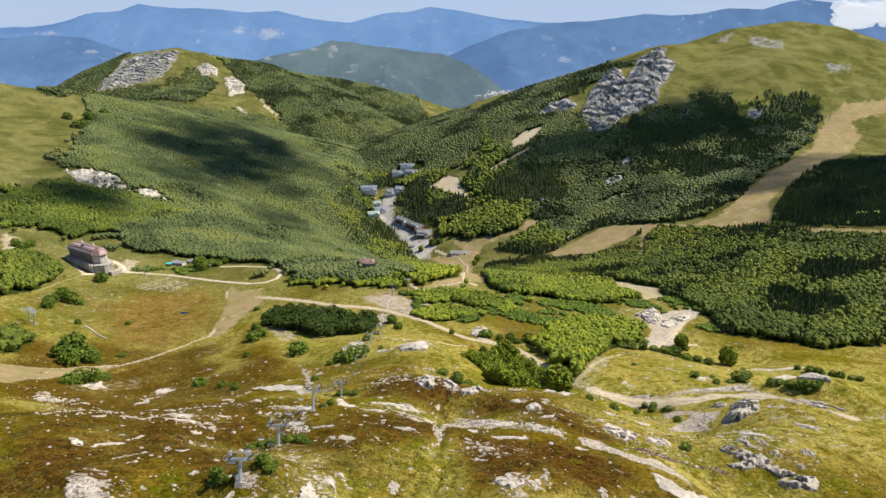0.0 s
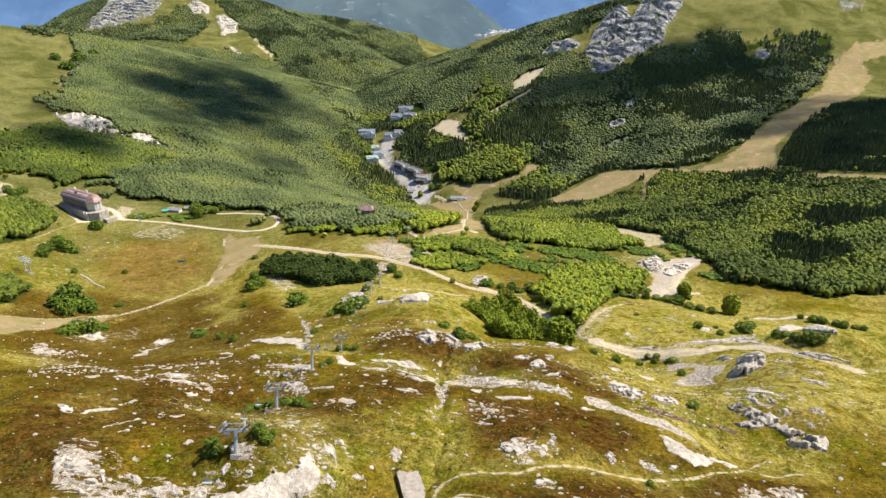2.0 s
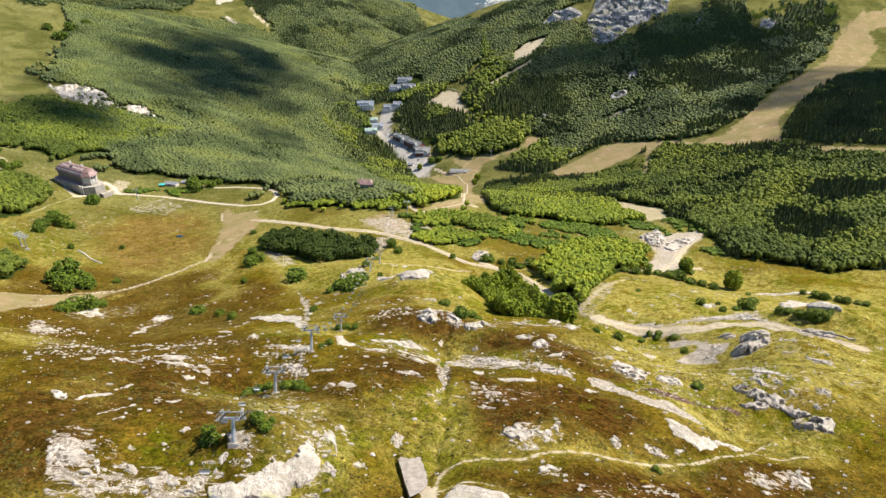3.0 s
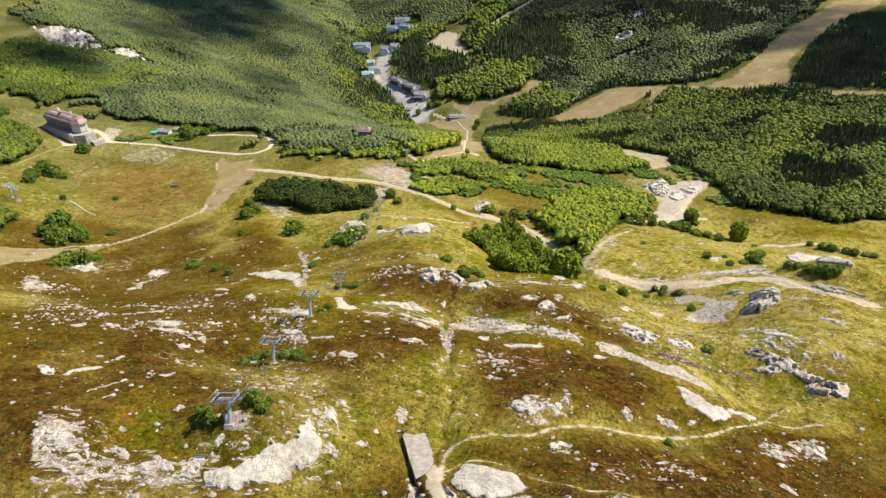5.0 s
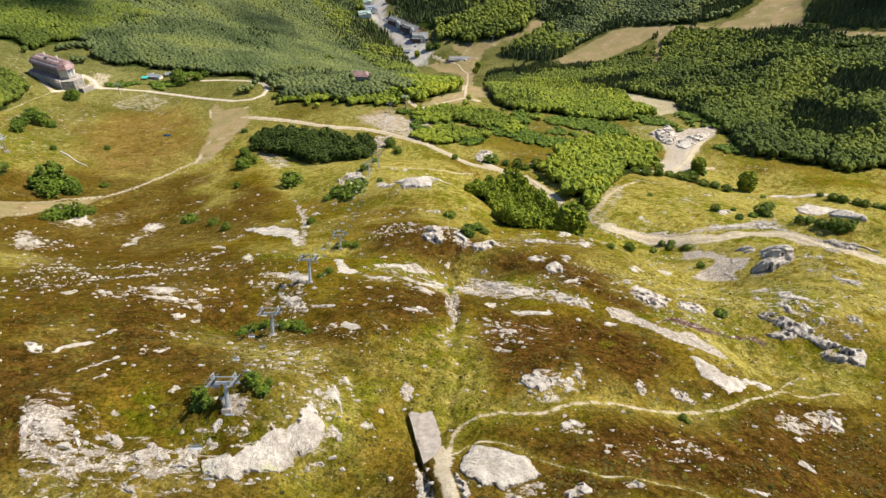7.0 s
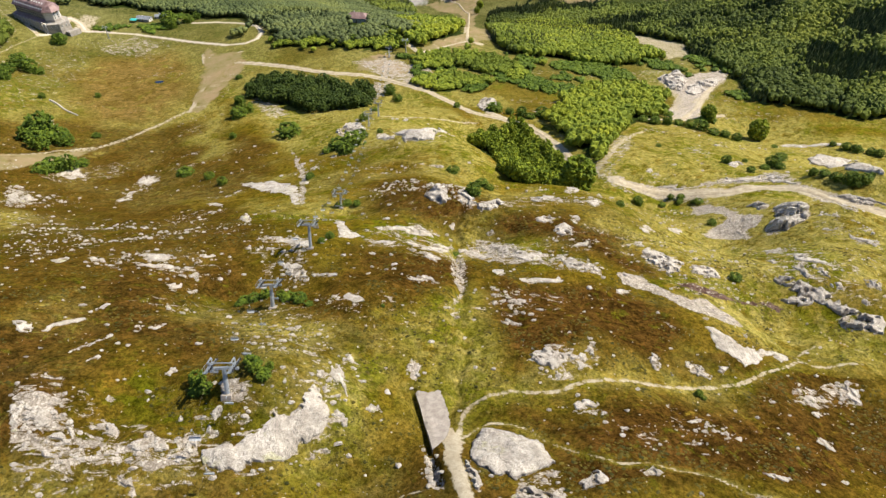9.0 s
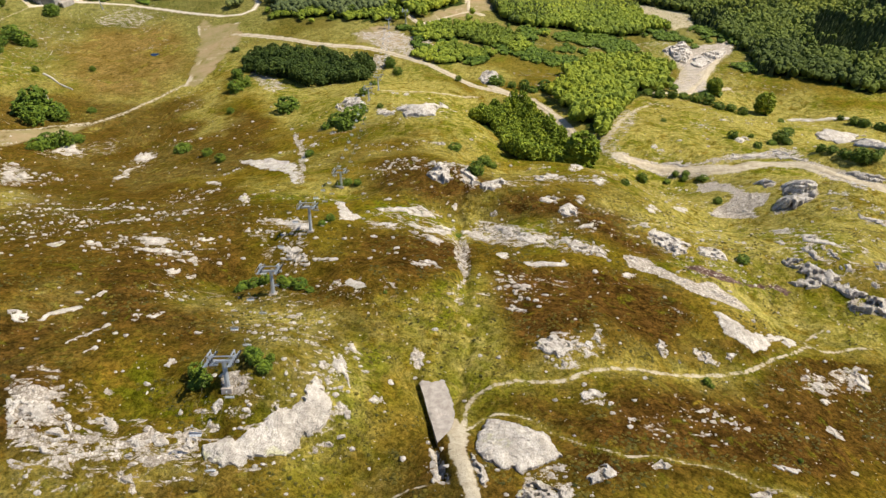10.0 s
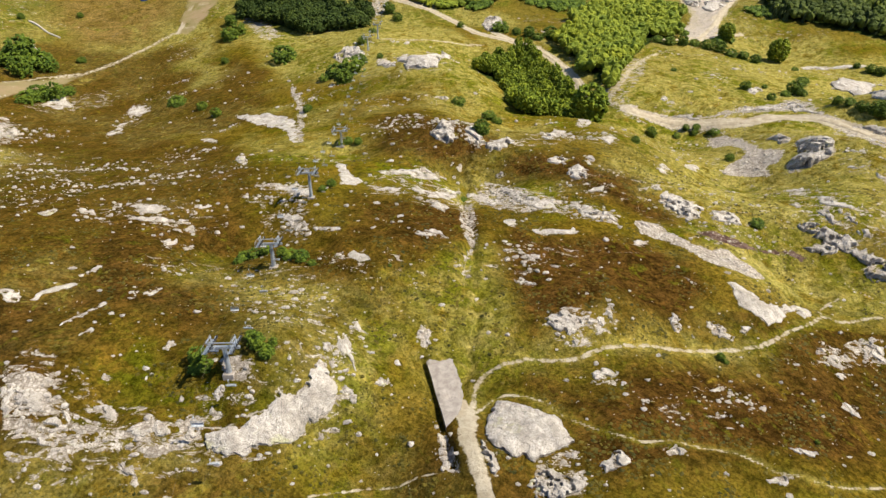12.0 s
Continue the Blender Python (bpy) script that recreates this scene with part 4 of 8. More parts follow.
    "broken_foot": ([(92, 172.5), (97.9, 173.7), (102.6, 172.4), (102.6, 169.9), (97.2, 169.3), (93.8, 170.8)], 1.4),
    "rib_a": ([(109, 199.7), (111.3, 195.3), (112.5, 189.1), (115.1, 186.9), (112.3, 185.5), (108.7, 188.1), (105.5, 191.5)], 1.2),
    "rib_b": ([(102.1, 188.1), (106, 187.4), (106.1, 181.1), (104.4, 179.3), (102.7, 184)], 1.4),
    "rib_c": ([(108.5, 183.9), (111.7, 182.6), (110.5, 178.7), (108.2, 179.6)], 1.2),
    "rib_d": ([(108.3, 177.9), (112.6, 176.4), (112.6, 173.6), (109.5, 174.7)], 1.2),
    "rib_e": ([(140.9, 218.9), (144.7, 216.4), (150.1, 212.9), (148.6, 208.7), (144.1, 211.5), (140.1, 214.8)], 1.2),
    "rib_f": ([(134.8, 224.2), (138.8, 224.8), (141.2, 222.7), (137.6, 221)], 0.8),
    "rib_g": ([(140.8, 234.4), (146.1, 233.4), (145.1, 229.6), (141.1, 230.5)], 0.8),
    "rib_h": ([(120, 179.1), (126.7, 178.3), (123.1, 173.2), (119.5, 175.1)], 1.2),
    "rib_i": ([(112.8, 170.4), (117.5, 171.1), (119.3, 168.2), (115.9, 167.3)], 1.0),
    "rib_j": ([(98.2, 195.3), (101.6, 195.8), (102.1, 191.2), (98.6, 190.4)], 0.9),
    "rib_k": ([(113.6, 219.1), (117.2, 215.9), (109, 199.7), (104.9, 200.3)], 0.9),
    "bank_cliff": ([(217.9, 365.9), (235.0, 382.4), (241.0, 376.6), (248.5, 370.8), (201.4, 300.7), (201.1, 288.0), (199.9, 285.2), (195.3, 288.8), (190.0, 295.6), (224.5, 355.9), (214.5, 356.2)], 4.5),
    "bank_cliff_end": ([(178.3, 280.8), (184.5, 277.9), (191.9, 272.5), (200.0, 267.1), (199.1, 265.2), (189.7, 270.3), (181.1, 275.9)], 2.5),
    "cut_bank": ([(97.4, 316.0), (109.4, 314.7), (122.9, 310.1), (120.7, 307.7), (105.8, 312.2)], 1.6),
    "cut_bank_mid": ([(132.9, 310.3), (143.2, 316.0), (153.4, 313.2), (169.0, 317.4), (170.6, 308.1), (170.2, 294.9), (166.7, 299.4), (159.4, 307.2), (144.6, 306.7)], 2.2),
    "pit_crag": ([(184.3, 548.7), (200.8, 568.2), (210.0, 570.4), (206.1, 546.9), (196.8, 525.7), (188.2, 532.2)], 5.0),
    "bench_stones": ([(230.2, 417.5), (250.6, 411.9), (268.3, 409.3), (263.7, 401.9), (247.2, 405.8), (222.3, 402.4)], 1.5),
    "bank_low": ([(180.0, 277.2), (185.7, 275.6), (190.8, 270.8), (192.2, 267.0), (185.7, 269.4)], 1.8),
    "knoll_stone": ([(105, 330.3), (109.3, 334), (110.4, 325.9), (107.3, 322.9)], 1.4),
    "knoll_stone_b": ([(107.7, 324.8), (112.4, 328), (112.7, 322.5), (108.3, 321.6)], 1.0),
    "bank_bit": ([(154.9, 340.1), (164.3, 347.9), (165.7, 341.8), (153.1, 328.4)], 1.2),
    "band_a": ([(5.5, 207), (10.5, 205.8), (15.3, 198.4), (18.5, 189.9), (22.3, 187.1), (25.1, 181.6), (19.4, 179.5), (13.8, 186.4), (9.9, 198.3), (5.6, 201.7)], 1.3),
    "band_b": ([(-1.1, 197.2), (4.6, 200.4), (10.8, 190), (18.2, 179.7), (15.4, 179.2), (10.2, 183.6), (3.9, 190.5)], 1.0),
    "band_c": ([(27.4, 182.7), (31.5, 183), (34.2, 179.8), (39.9, 177.9), (40.3, 174.5), (35, 172.5), (30.1, 176.1)], 1.4),
    "long_pan": ([(14.8, 169.2), (20.9, 168.6), (28, 168.5), (26.8, 166.2), (20.4, 165.6), (15.9, 166.1)], 0.6),
    "band_d": ([(-28.1, 199.9), (-21, 203.3), (-13.9, 209.3), (-10.2, 206.5), (-7.9, 203.8), (-11.9, 201.4), (-17.2, 200), (-24.1, 198.1)], 1.0),
    "band_e": ([(-27.7, 187), (-23.4, 189.9), (-18.8, 189), (-21.3, 184.6), (-24.7, 184.9)], 0.8),
    "band_f": ([(-17.9, 188.7), (-15.2, 194.5), (-10.9, 193.9), (-7.9, 199.7), (-2.5, 198.9), (-3.7, 192.4), (-9, 182.9), (-13.9, 184.1)], 0.9),
    "band_g": ([(-13, 181.9), (-9, 182.9), (-5.6, 178.1), (-7.4, 173.2), (-10.5, 175.8)], 0.9),
    "triangle": ([(-45.9, 226.1), (-38.8, 207.9), (-34.6, 198.8), (-30.2, 192.8), (-32.5, 189.3), (-36.3, 186.1), (-38.4, 196.7)], 0.5),
    "path_ledge": ([(-16.9, 163.8), (-14.4, 160.3), (-11, 162.7), (-7.9, 161.4), (-5.7, 158.8), (-9.5, 158.6), (-13.6, 157.1)], 0.7),
    "small_pan": ([(7.7, 171.3), (10.9, 175.4), (12.1, 169.7), (9.3, 168.1)], 0.5),
    "hill_block": ([(31.3, 205.6), (35.8, 208.8), (37.8, 203), (36.1, 198), (32.6, 197), (30.9, 200.3)], 1.7),
    "hill_block_b": ([(24.8, 211.7), (29.5, 216.3), (34.3, 213.4), (29.2, 208.1)], 1.2),
    "hill_block_c": ([(38.1, 212.5), (42.9, 218.4), (41.9, 211.1), (38.6, 208.5)], 1.0),
    "hill_block_d": ([(34.4, 190.7), (40, 193.8), (40.1, 190.8), (35.9, 189.4)], 1.0),
    "hill_block_e": ([(8.5, 210.6), (11.9, 210.7), (14, 208.1), (12.1, 206.7), (9.2, 208.4)], 1.4),
    "hill_block_f": ([(-4.5, 212), (-1.7, 214.9), (-0.2, 214.1), (-3, 211)], 1.0),
    "hill_crag_a": ([(-11.8, 229.1), (-8.3, 241), (-4.9, 240.5), (-3.1, 226), (-5.1, 221.8), (-9.3, 225.2)], 2.6),
    "hill_crag_b": ([(-0.6, 227.8), (2.3, 240.2), (5.1, 228.5), (7.6, 223.6), (14.2, 229.6), (18.1, 224.1), (11.3, 218.8), (5.5, 220.5), (0.6, 221.6)], 2.0),
    "hill_crag_c": ([(27.4, 233.9), (37.5, 262.1), (42.6, 256.5), (32, 230.1)], 1.6),
    "crest_bit": ([(49.7, 238.1), (59.2, 251.4), (57.2, 237.3), (51, 230.8)], 1.2),
    "crest_bit_b": ([(48.2, 269.5), (66.6, 317.9), (56.2, 271.1), (48.5, 260.2)], 1.0),
    "left_pan": ([(-111.1, 313.2), (-98.3, 303), (-89.3, 301.9), (-81.6, 293.9), (-71.4, 281.3), (-63.6, 256.5), (-60.6, 239.6), (-63.6, 241.3), (-73.4, 267.4), (-85.9, 279.6), (-98.3, 293.7)], 0.5),
    "left_pan_b": ([(-112.2, 271.5), (-108.5, 275.2), (-98.7, 264.2), (-101.1, 260.9)], 0.4),
    "pylon_pad_a": ([(-59.2, 190.5), (-54, 191.6), (-50, 191.8), (-44.6, 187.2), (-43, 181), (-47.6, 181.6), (-52.9, 186.7), (-56.7, 188.3)], 0.8),
    "pylon_pad_b": ([(-52.2, 175.5), (-47.1, 174.8), (-42.9, 170.3), (-40.8, 164.5), (-44.4, 165.1), (-48.2, 169.1)], 0.9),
    "pylon_pad_c": ([(-41, 166.3), (-36.8, 165.8), (-31.7, 162.5), (-33.8, 161.6), (-38.5, 162.9)], 0.7),
    "row_a": ([(-89.1, 168.7), (-86.2, 170.2), (-81, 171.7), (-75, 171.2), (-71.7, 170.8), (-71.7, 168.4), (-76.9, 168.5), (-83.6, 167.6)], 0.9),
    "row_b": ([(-92.3, 178.3), (-88.5, 179.7), (-80.6, 177), (-80.3, 173.6), (-86.4, 172.3)], 0.8),
    "row_c": ([(-75.6, 164.6), (-71, 168), (-68.8, 166.4), (-72.5, 164.3)], 0.8),
    "row_d": ([(-76, 158.1), (-71.7, 162), (-71.6, 159.1), (-73.9, 156.4)], 0.7),
    "row_e": ([(-70.1, 157.8), (-68.6, 160.4), (-67.5, 159.3), (-68.7, 156)], 0.6),
    "row_f": ([(-74.8, 176.7), (-72.4, 180.4), (-69.9, 178.5), (-72.2, 175.6)], 0.7),
    "row_g": ([(-106.6, 177.7), (-103.3, 178), (-99.6, 175.4), (-100.9, 172.3)], 0.7),
    "row_h": ([(-113, 172.8), (-111.6, 177.5), (-108.3, 175.7), (-109.3, 171.4)], 0.6),
    "row_i": ([(-154.2, 257.2), (-146.1, 255.8), (-144.9, 251.3), (-149.6, 252.1)], 0.6),
    "white_boulder": ([(-225.9, 313.7), (-231, 325.1), (-219.1, 312.6), (-209.2, 297.1), (-211.7, 296.1)], 2.0),
    "left_boulders": ([(-234, 312.9), (-241.6, 329.5), (-232.7, 321.8), (-212.3, 292.7), (-213.3, 287.8)], 1.4),
    "dome_boulder": ([(-79.8, 224.7), (-80.8, 232.8), (-76, 227.5), (-71.7, 216), (-73.1, 213.3)], 1.5),
    "slope_scree": ([(-242.1, 362.3), (-243, 378.4), (-234.1, 380.4), (-223.6, 367.6), (-230.4, 360.7)], 1.0),
    "slope_scree_b": ([(-184.1, 348.5), (-191.1, 370.9), (-182.4, 367.6), (-169.7, 348), (-174.7, 340.5)], 1.2),
    "slope_scree_c": ([(-175.3, 307.1), (-178.3, 328.3), (-175.6, 333.1), (-170.5, 315.5), (-167.9, 300.4)], 1.0),
    "white_crag": ([(-32.4, 365.9), (-25.6, 374), (-14.6, 337.9), (-5.4, 399.2), (-0.2, 389.4), (-8.6, 317.9), (-17, 315.5), (-24.2, 320)], 3.2),
    "white_crag_b": ([(-11.6, 285.8), (-8, 289.3), (-3.9, 286), (-7.3, 283)], 1.2),
    "grove_rock": ([(-69.8, 382.8), (-64.9, 397.6), (-54.8, 391.6), (-48.9, 371.3), (-59.7, 372.7), (-65.3, 372.3)], 3.0),
    "grove_rock_b": ([(-43.3, 364.2), (-36.5, 368.1), (-28.3, 328.2), (-34.5, 328.8)], 1.6),
    "lane_crag": ([(20.5, 466.8), (28.1, 484.7), (36.9, 481.5), (39.9, 465.3), (31.1, 452.2), (23.9, 451.1)], 2.6),
    "pit_cliff": ([(185.4, 552.2), (201.8, 571.3), (211.4, 568.4), (204.7, 539.9), (191.4, 509.7), (186.9, 516.3), (185.2, 532.1)], 4.0),
    "pit_face": ([(201.4, 530.3), (216.5, 546.1), (232.6, 554.8), (243.2, 569), (237.5, 546.6), (217.8, 521.6), (200.9, 503.1), (196.1, 509.6)], 3.5),
    "far_ledge": ([(293.1, 541.7), (309.7, 547.6), (322.3, 534), (335.7, 532.5), (329.3, 522.3), (312.3, 524), (295.4, 528.3)], 2.6),
    "far_ledge_b": ([(284.6, 517.8), (296.6, 521.1), (300.8, 514.4), (290.6, 505.1), (284.2, 509.1)], 2.2),
}
TRACKS = {     # line, width
    "hotel_road": ([(-386, 633), (-368, 657), (-341, 665), (-309, 663), (-271, 648), (-234, 630), (-205, 616), (-187, 615), (-177, 624), (-177, 643), (-186, 665), (-205, 680), (-235, 693), (-261, 693)], 5),
    "hotel_drive": ([(-357, 662), (-370, 680), (-385, 691), (-381, 670)], 7),
    "hotel_lane": ([(-386, 633), (-406, 653), (-427, 677)], 4),
    "west_lane": ([(-386, 633), (-390, 599), (-390, 562)], 3),
    "west_track": ([(-197.1, 482.3), (-207, 471), (-218.1, 453.5), (-228, 436.4), (-237.5, 421.5), (-251, 408.8), (-260.2, 392), (-267.2, 375.5), (-275, 362.7), (-285, 343.1), (-294.6, 330.3)], 6),
    "valley_track": ([(-183.5, 570.7), (-160.6, 562.2), (-132.6, 550.2), (-110.6, 538.1), (-90.1, 531.2), (-70.4, 527.9), (-50.7, 520.2), (-31.2, 506.9), (-12.4, 492.1), (5.3, 467.6), (17.3, 445.4), (31.3, 437.2), (46.5, 426.3)], 6),
    "grove_track": ([(30.1, 448.9), (40.9, 430.8), (56.1, 421.7), (63.8, 406.1), (68.7, 379.5), (70.5, 351.3), (72.3, 334.6)], 6),
    "east_track": ([(87.5, 320.3), (91.0, 315.6), (108.1, 309.5), (123.9, 304.0), (138.9, 299.2), (152.9, 299.4), (166.4, 293.3), (172.0, 283.5), (178.0, 274.7), (184.7, 268.0), (191.8, 262.5), (196.2, 258.9)], 8),
    "pit_lane": ([(142.4, 442.2), (156.0, 444.4), (176.6, 453.5), (193.4, 462.9), (210.1, 468.2)], 4),
    "meadow_track": ([(33, 607), (21, 614), (43, 1028), (29, 1093), (6, 1113), (-15, 1141)], 7),
    "pit_road": ([(171.3, 449.8), (190.6, 476.1), (206.1, 503.4), (222.1, 528.3)], 7),
    "lower_lane": ([(-57, 631), (-41, 609), (-22, 571), (9, 599), (27, 617)], 5),
    "footpath": ([(-3.1, 109.2), (-2.9, 112.9), (-2, 116.2), (-0, 118.6), (3.7, 120.4), (8.2, 121.6), (13.5, 121), (18.5, 121.6), (23.6, 124.5), (28.3, 125.3), (34.6, 125.9), (41, 126.1), (48.1, 127.7), (54.8, 128.6), (59.8, 129.8), (65.4, 133.1), (70.6, 136.4), (77.1, 139.9), (81.7, 143), (86.4, 145.8), (87.5, 143.4), (95.1, 145.7), (102.5, 146.2)], 1.25),
    "footpath_east": ([(-2.4, 109.2), (0.1, 111.8), (3, 113.1), (6.5, 112.6), (9.9, 111.1), (12.3, 107.8), (15.2, 105.6), (17.7, 104), (20.9, 102.5), (24.4, 101.4), (29.5, 102), (34.2, 100.9), (40, 100.5), (43.7, 98.8), (45.3, 97.2), (49.5, 96.2), (53.9, 94.8), (67.2, 96.4)], 0.55),
    "footpath_low": ([(-28.9, 92.6), (-25, 94.1), (-20.7, 95.1), (-15.7, 95.1), (-12.6, 96.2), (-8.5, 96.2)], 0.5),
    "footpath_west": ([(-37.4, 154.4), (-31.1, 148), (-25.6, 142.5), (-22.2, 142), (-20.5, 137.6), (-17.4, 133.9), (-13.8, 130.1)], 0.32),
    "gully": ([(-3.1, 142.8), (-2.3, 151), (-0.3, 160), (-1.2, 170.6), (-1.7, 188), (-0.5, 204), (-1, 211.3), (-0.1, 217.1), (1.2, 220.6)], 1.8),
    "footpath_spur": ([(84.2, 144.3), (87.1, 149.3), (90.5, 151.6), (94.7, 153.8)], 0.7),
    "footpath_hill": ([(105.1, 151.3), (102.7, 153.8), (100.4, 157.5), (99.3, 160)], 0.8),
    "gravel_walk": ([(-5.3, 111.8), (-4.8, 106.7), (-4.3, 101.9), (-3.5, 97.8), (-2.8, 94.4), (-2.1, 91.2)], 2.2),
    "gully_low": ([(-4.9, 113.5), (-4, 119), (-2.7, 124.3), (-1.6, 129.6), (-0.9, 136.1), (-0.8, 144.4), (-0.6, 152.3)], 1.2),
    "wash_track": ([(72.3, 334.6), (79.4, 331.9), (89.8, 347.4), (101.6, 369.5), (115.6, 393.3), (130.7, 410.9)], 4.5),
    "wash_join": ([(77.5, 337.6), (82.5, 325.3), (89.9, 317.3), (94.3, 316.3)], 4.5),
    "west_fork": ([(-285.4, 378.5), (-275.5, 394.3), (-260.7, 406.9), (-244.6, 419.2)], 4),
    "apron_line": ([(-185.2, 594.6), (-200.6, 585.4), (-202.4, 554.2), (-199.4, 516.3), (-196.9, 478.9)], 3.5),
    "apron_side": ([(-187.3, 575.3), (-197.8, 565.4), (-214.9, 578.8), (-222.4, 598.4)], 3),
    "tower_track": ([(-42.8, 405.2), (-26.6, 411), (-3.6, 419.8), (20.2, 423.2)], 4),
}
PAVED = {
    "village_road": [(-133, 1419), (-109, 1402), (-108, 1297), (-72, 1241), (-36, 1192), (-10, 1154), (-26, 1120), (-52, 1120), (-82, 1207), (-124, 1278), (-140, 1316)],
}
CLEAR = [      # x, y, radius round houses
    (-398, 664, 32),
    (33, 1113, 26),
    (-111, 1264, 20),
    (-67, 1211, 34),
    (-171, 1443, 28),
    (-116, 1422, 30),
    (-86, 1521, 42),
    (-149, 1291, 28),
    (-90, 692, 14),
    (-86, 661, 13),
    (-84, 638, 10),
]


TRENCH = [(-12.3, 121.5), (-11.2, 117.5), (-10.4, 114.0), (-9.3, 109.0), (-8.2, 104.0), (-7.6, 100.5), (-7.0, 97.0)]


def height(x, y):
    """The ground's height at points of the plan."""
    x, y = np.asarray(x, float), np.asarray(y, float)
    z = with_crests(x, y, broad(x, y))
    for hx, hy, rise, r in HILLS:
        z = z + rise * np.exp(-((x - hx) ** 2 + (y - hy) ** 2) / (r * r))
    near = 1 / (1 + np.exp((y - 480) / 60))
    z = z + near * ((fbm(x, y, 46, 3, 1) - 0.5) * 5.0 + (fbm(x + 0.3 * y, y, 14, 3, 5) - 0.5) * 3.0 + (fbm(x * 0.85, y, 5, 3, 2) - 0.5) * 1.1)
    z = z + (1 - near) * (fbm(x, y, 150, 4, 3) - 0.5) * 14 * np.clip((y - 500) / 600, 0.15, 1)
    for name, depth, wide in (("gully", 1.7, 1.3), ("gully_low", 1.0, 0.8)):
        gully = off_line(x + (fbm(x, y, 4, 3, 2) - 0.5) * 3, y, TRACKS[name][0])
        z = z - depth * np.exp(-(gully / wide) ** 2)
    z = z - 1.9 * np.exp(-(off_line(x, y, TRENCH) / 0.75) ** 2)
    for name, poly in ROCKY.items():
        spread = CRAG.get(name, 6.0)
        cx, cy = sum(p[0] for p in poly) / len(poly), sum(p[1] for p in poly) / len(poly)
        if spread:
            inner = inside(x, y, poly)
            if inner.any():
                xi, yi = x[inner], y[inner]
                ridged = 1 - np.abs(2 * fbm(xi, yi, spread * 7, 4, 4) - 1)
                z[inner] = z[inner] + spread * (ridged - 0.55) * 2
    return z


def ground_point(x, y):
    return float(height(np.array([x]), np.array([y]))[0])


# ---- materials ----
def nodes_of(name):
    mat = bpy.data.materials.new(name)
    mat.use_nodes = True
    tree = mat.node_tree
    return mat, tree, tree.nodes["Principled BSDF"]


class Net:
    """Short names for building a node tree."""

    def __init__(self, name, rough=0.9, spec=0.2):
        self.mat, self.tree, self.bsdf = nodes_of(name)
        self.bsdf.inputs["Roughness"].default_value = rough
        self.bsdf.inputs["Specular IOR Level"].default_value = spec
        self.where = self.tree.nodes.new("ShaderNodeTexCoord").outputs["Object"]

    def link(self, a, b):
        self.tree.links.new(a, b)

    def put(self, value, socket):
        if isinstance(value, bpy.types.NodeSocket):
            self.link(value, socket)
        else:
            socket.default_value = (*value, 1) if isinstance(value, tuple) and len(value) == 3 and socket.type == "RGBA" else value

    def noise(self, size, detail=4, rough=0.55, stretch=None, warp=0.0):
        n = self.tree.nodes.new("ShaderNodeTexNoise")
        n.inputs["Scale"].default_value, n.inputs["Detail"].default_value = 1 / size, detail
        n.inputs["Roughness"].default_value, n.inputs["Distortion"].default_value = rough, warp
        where = self.where
        if stretch:
            m = self.tree.nodes.new("ShaderNodeMapping")
            m.inputs["Scale"].default_value = stretch
            self.link(where, m.inputs[0])
            where = m.outputs[0]
        self.link(where, n.inputs["Vector"])
        return n.outputs[0]

    def cells(self, size, out="Distance", feature="F1"):
        n = self.tree.nodes.new("ShaderNodeTexVoronoi")
        n.inputs["Scale"].default_value, n.feature = 1 / size, feature
        self.link(self.where, n.inputs["Vector"])
        return n.outputs[out]

    def step(self, value, lo, hi, a=0.0, b=1.0):
        n = self.tree.nodes.new("ShaderNodeMapRange")
        n.interpolation_type = "SMOOTHSTEP"
        for key, v in (("Value", value), ("From Min", lo), ("From Max", hi), ("To Min", a), ("To Max", b)):
            self.put(v, n.inputs[key])
        return n.outputs[0]

    def mix(self, f, a, b, how="MIX"):
        n = self.tree.nodes.new("ShaderNodeMix")
        n.data_type, n.blend_type = "RGBA", how
        self.put(f, n.inputs[0]), self.put(a, n.inputs[6]), self.put(b, n.inputs[7])
        return n.outputs[2]

    def math(self, how, a, b=0.0):
        n = self.tree.nodes.new("ShaderNodeMath")
        n.operation = how
        self.put(a, n.inputs[0]), self.put(b, n.inputs[1])
        return n.outputs[0]

    def attr(self, name):
        n = self.tree.nodes.new("ShaderNodeAttribute")
        n.attribute_name = name
        return n.outputs["Fac"]

    def island(self):
        return self.tree.nodes.new("ShaderNodeNewGeometry").outputs["Random Per Island"]

    def each(self):
        return self.tree.nodes.new("ShaderNodeObjectInfo").outputs["Random"]

    def bump(self, value, depth, strength=1.0):
        n = self.tree.nodes.new("ShaderNodeBump")
        n.inputs["Distance"].default_value, n.inputs["Strength"].default_value = depth, strength
        self.link(value, n.inputs["Height"])
        if self.bsdf.inputs["Normal"].is_linked:
            self.link(self.bsdf.inputs["Normal"].links[0].from_socket, n.inputs["Normal"])
        self.link(n.outputs[0], self.bsdf.inputs["Normal"])

    def done(self, colour):
        self.put(colour, self.bsdf.inputs["Base Color"])
        return self.mat


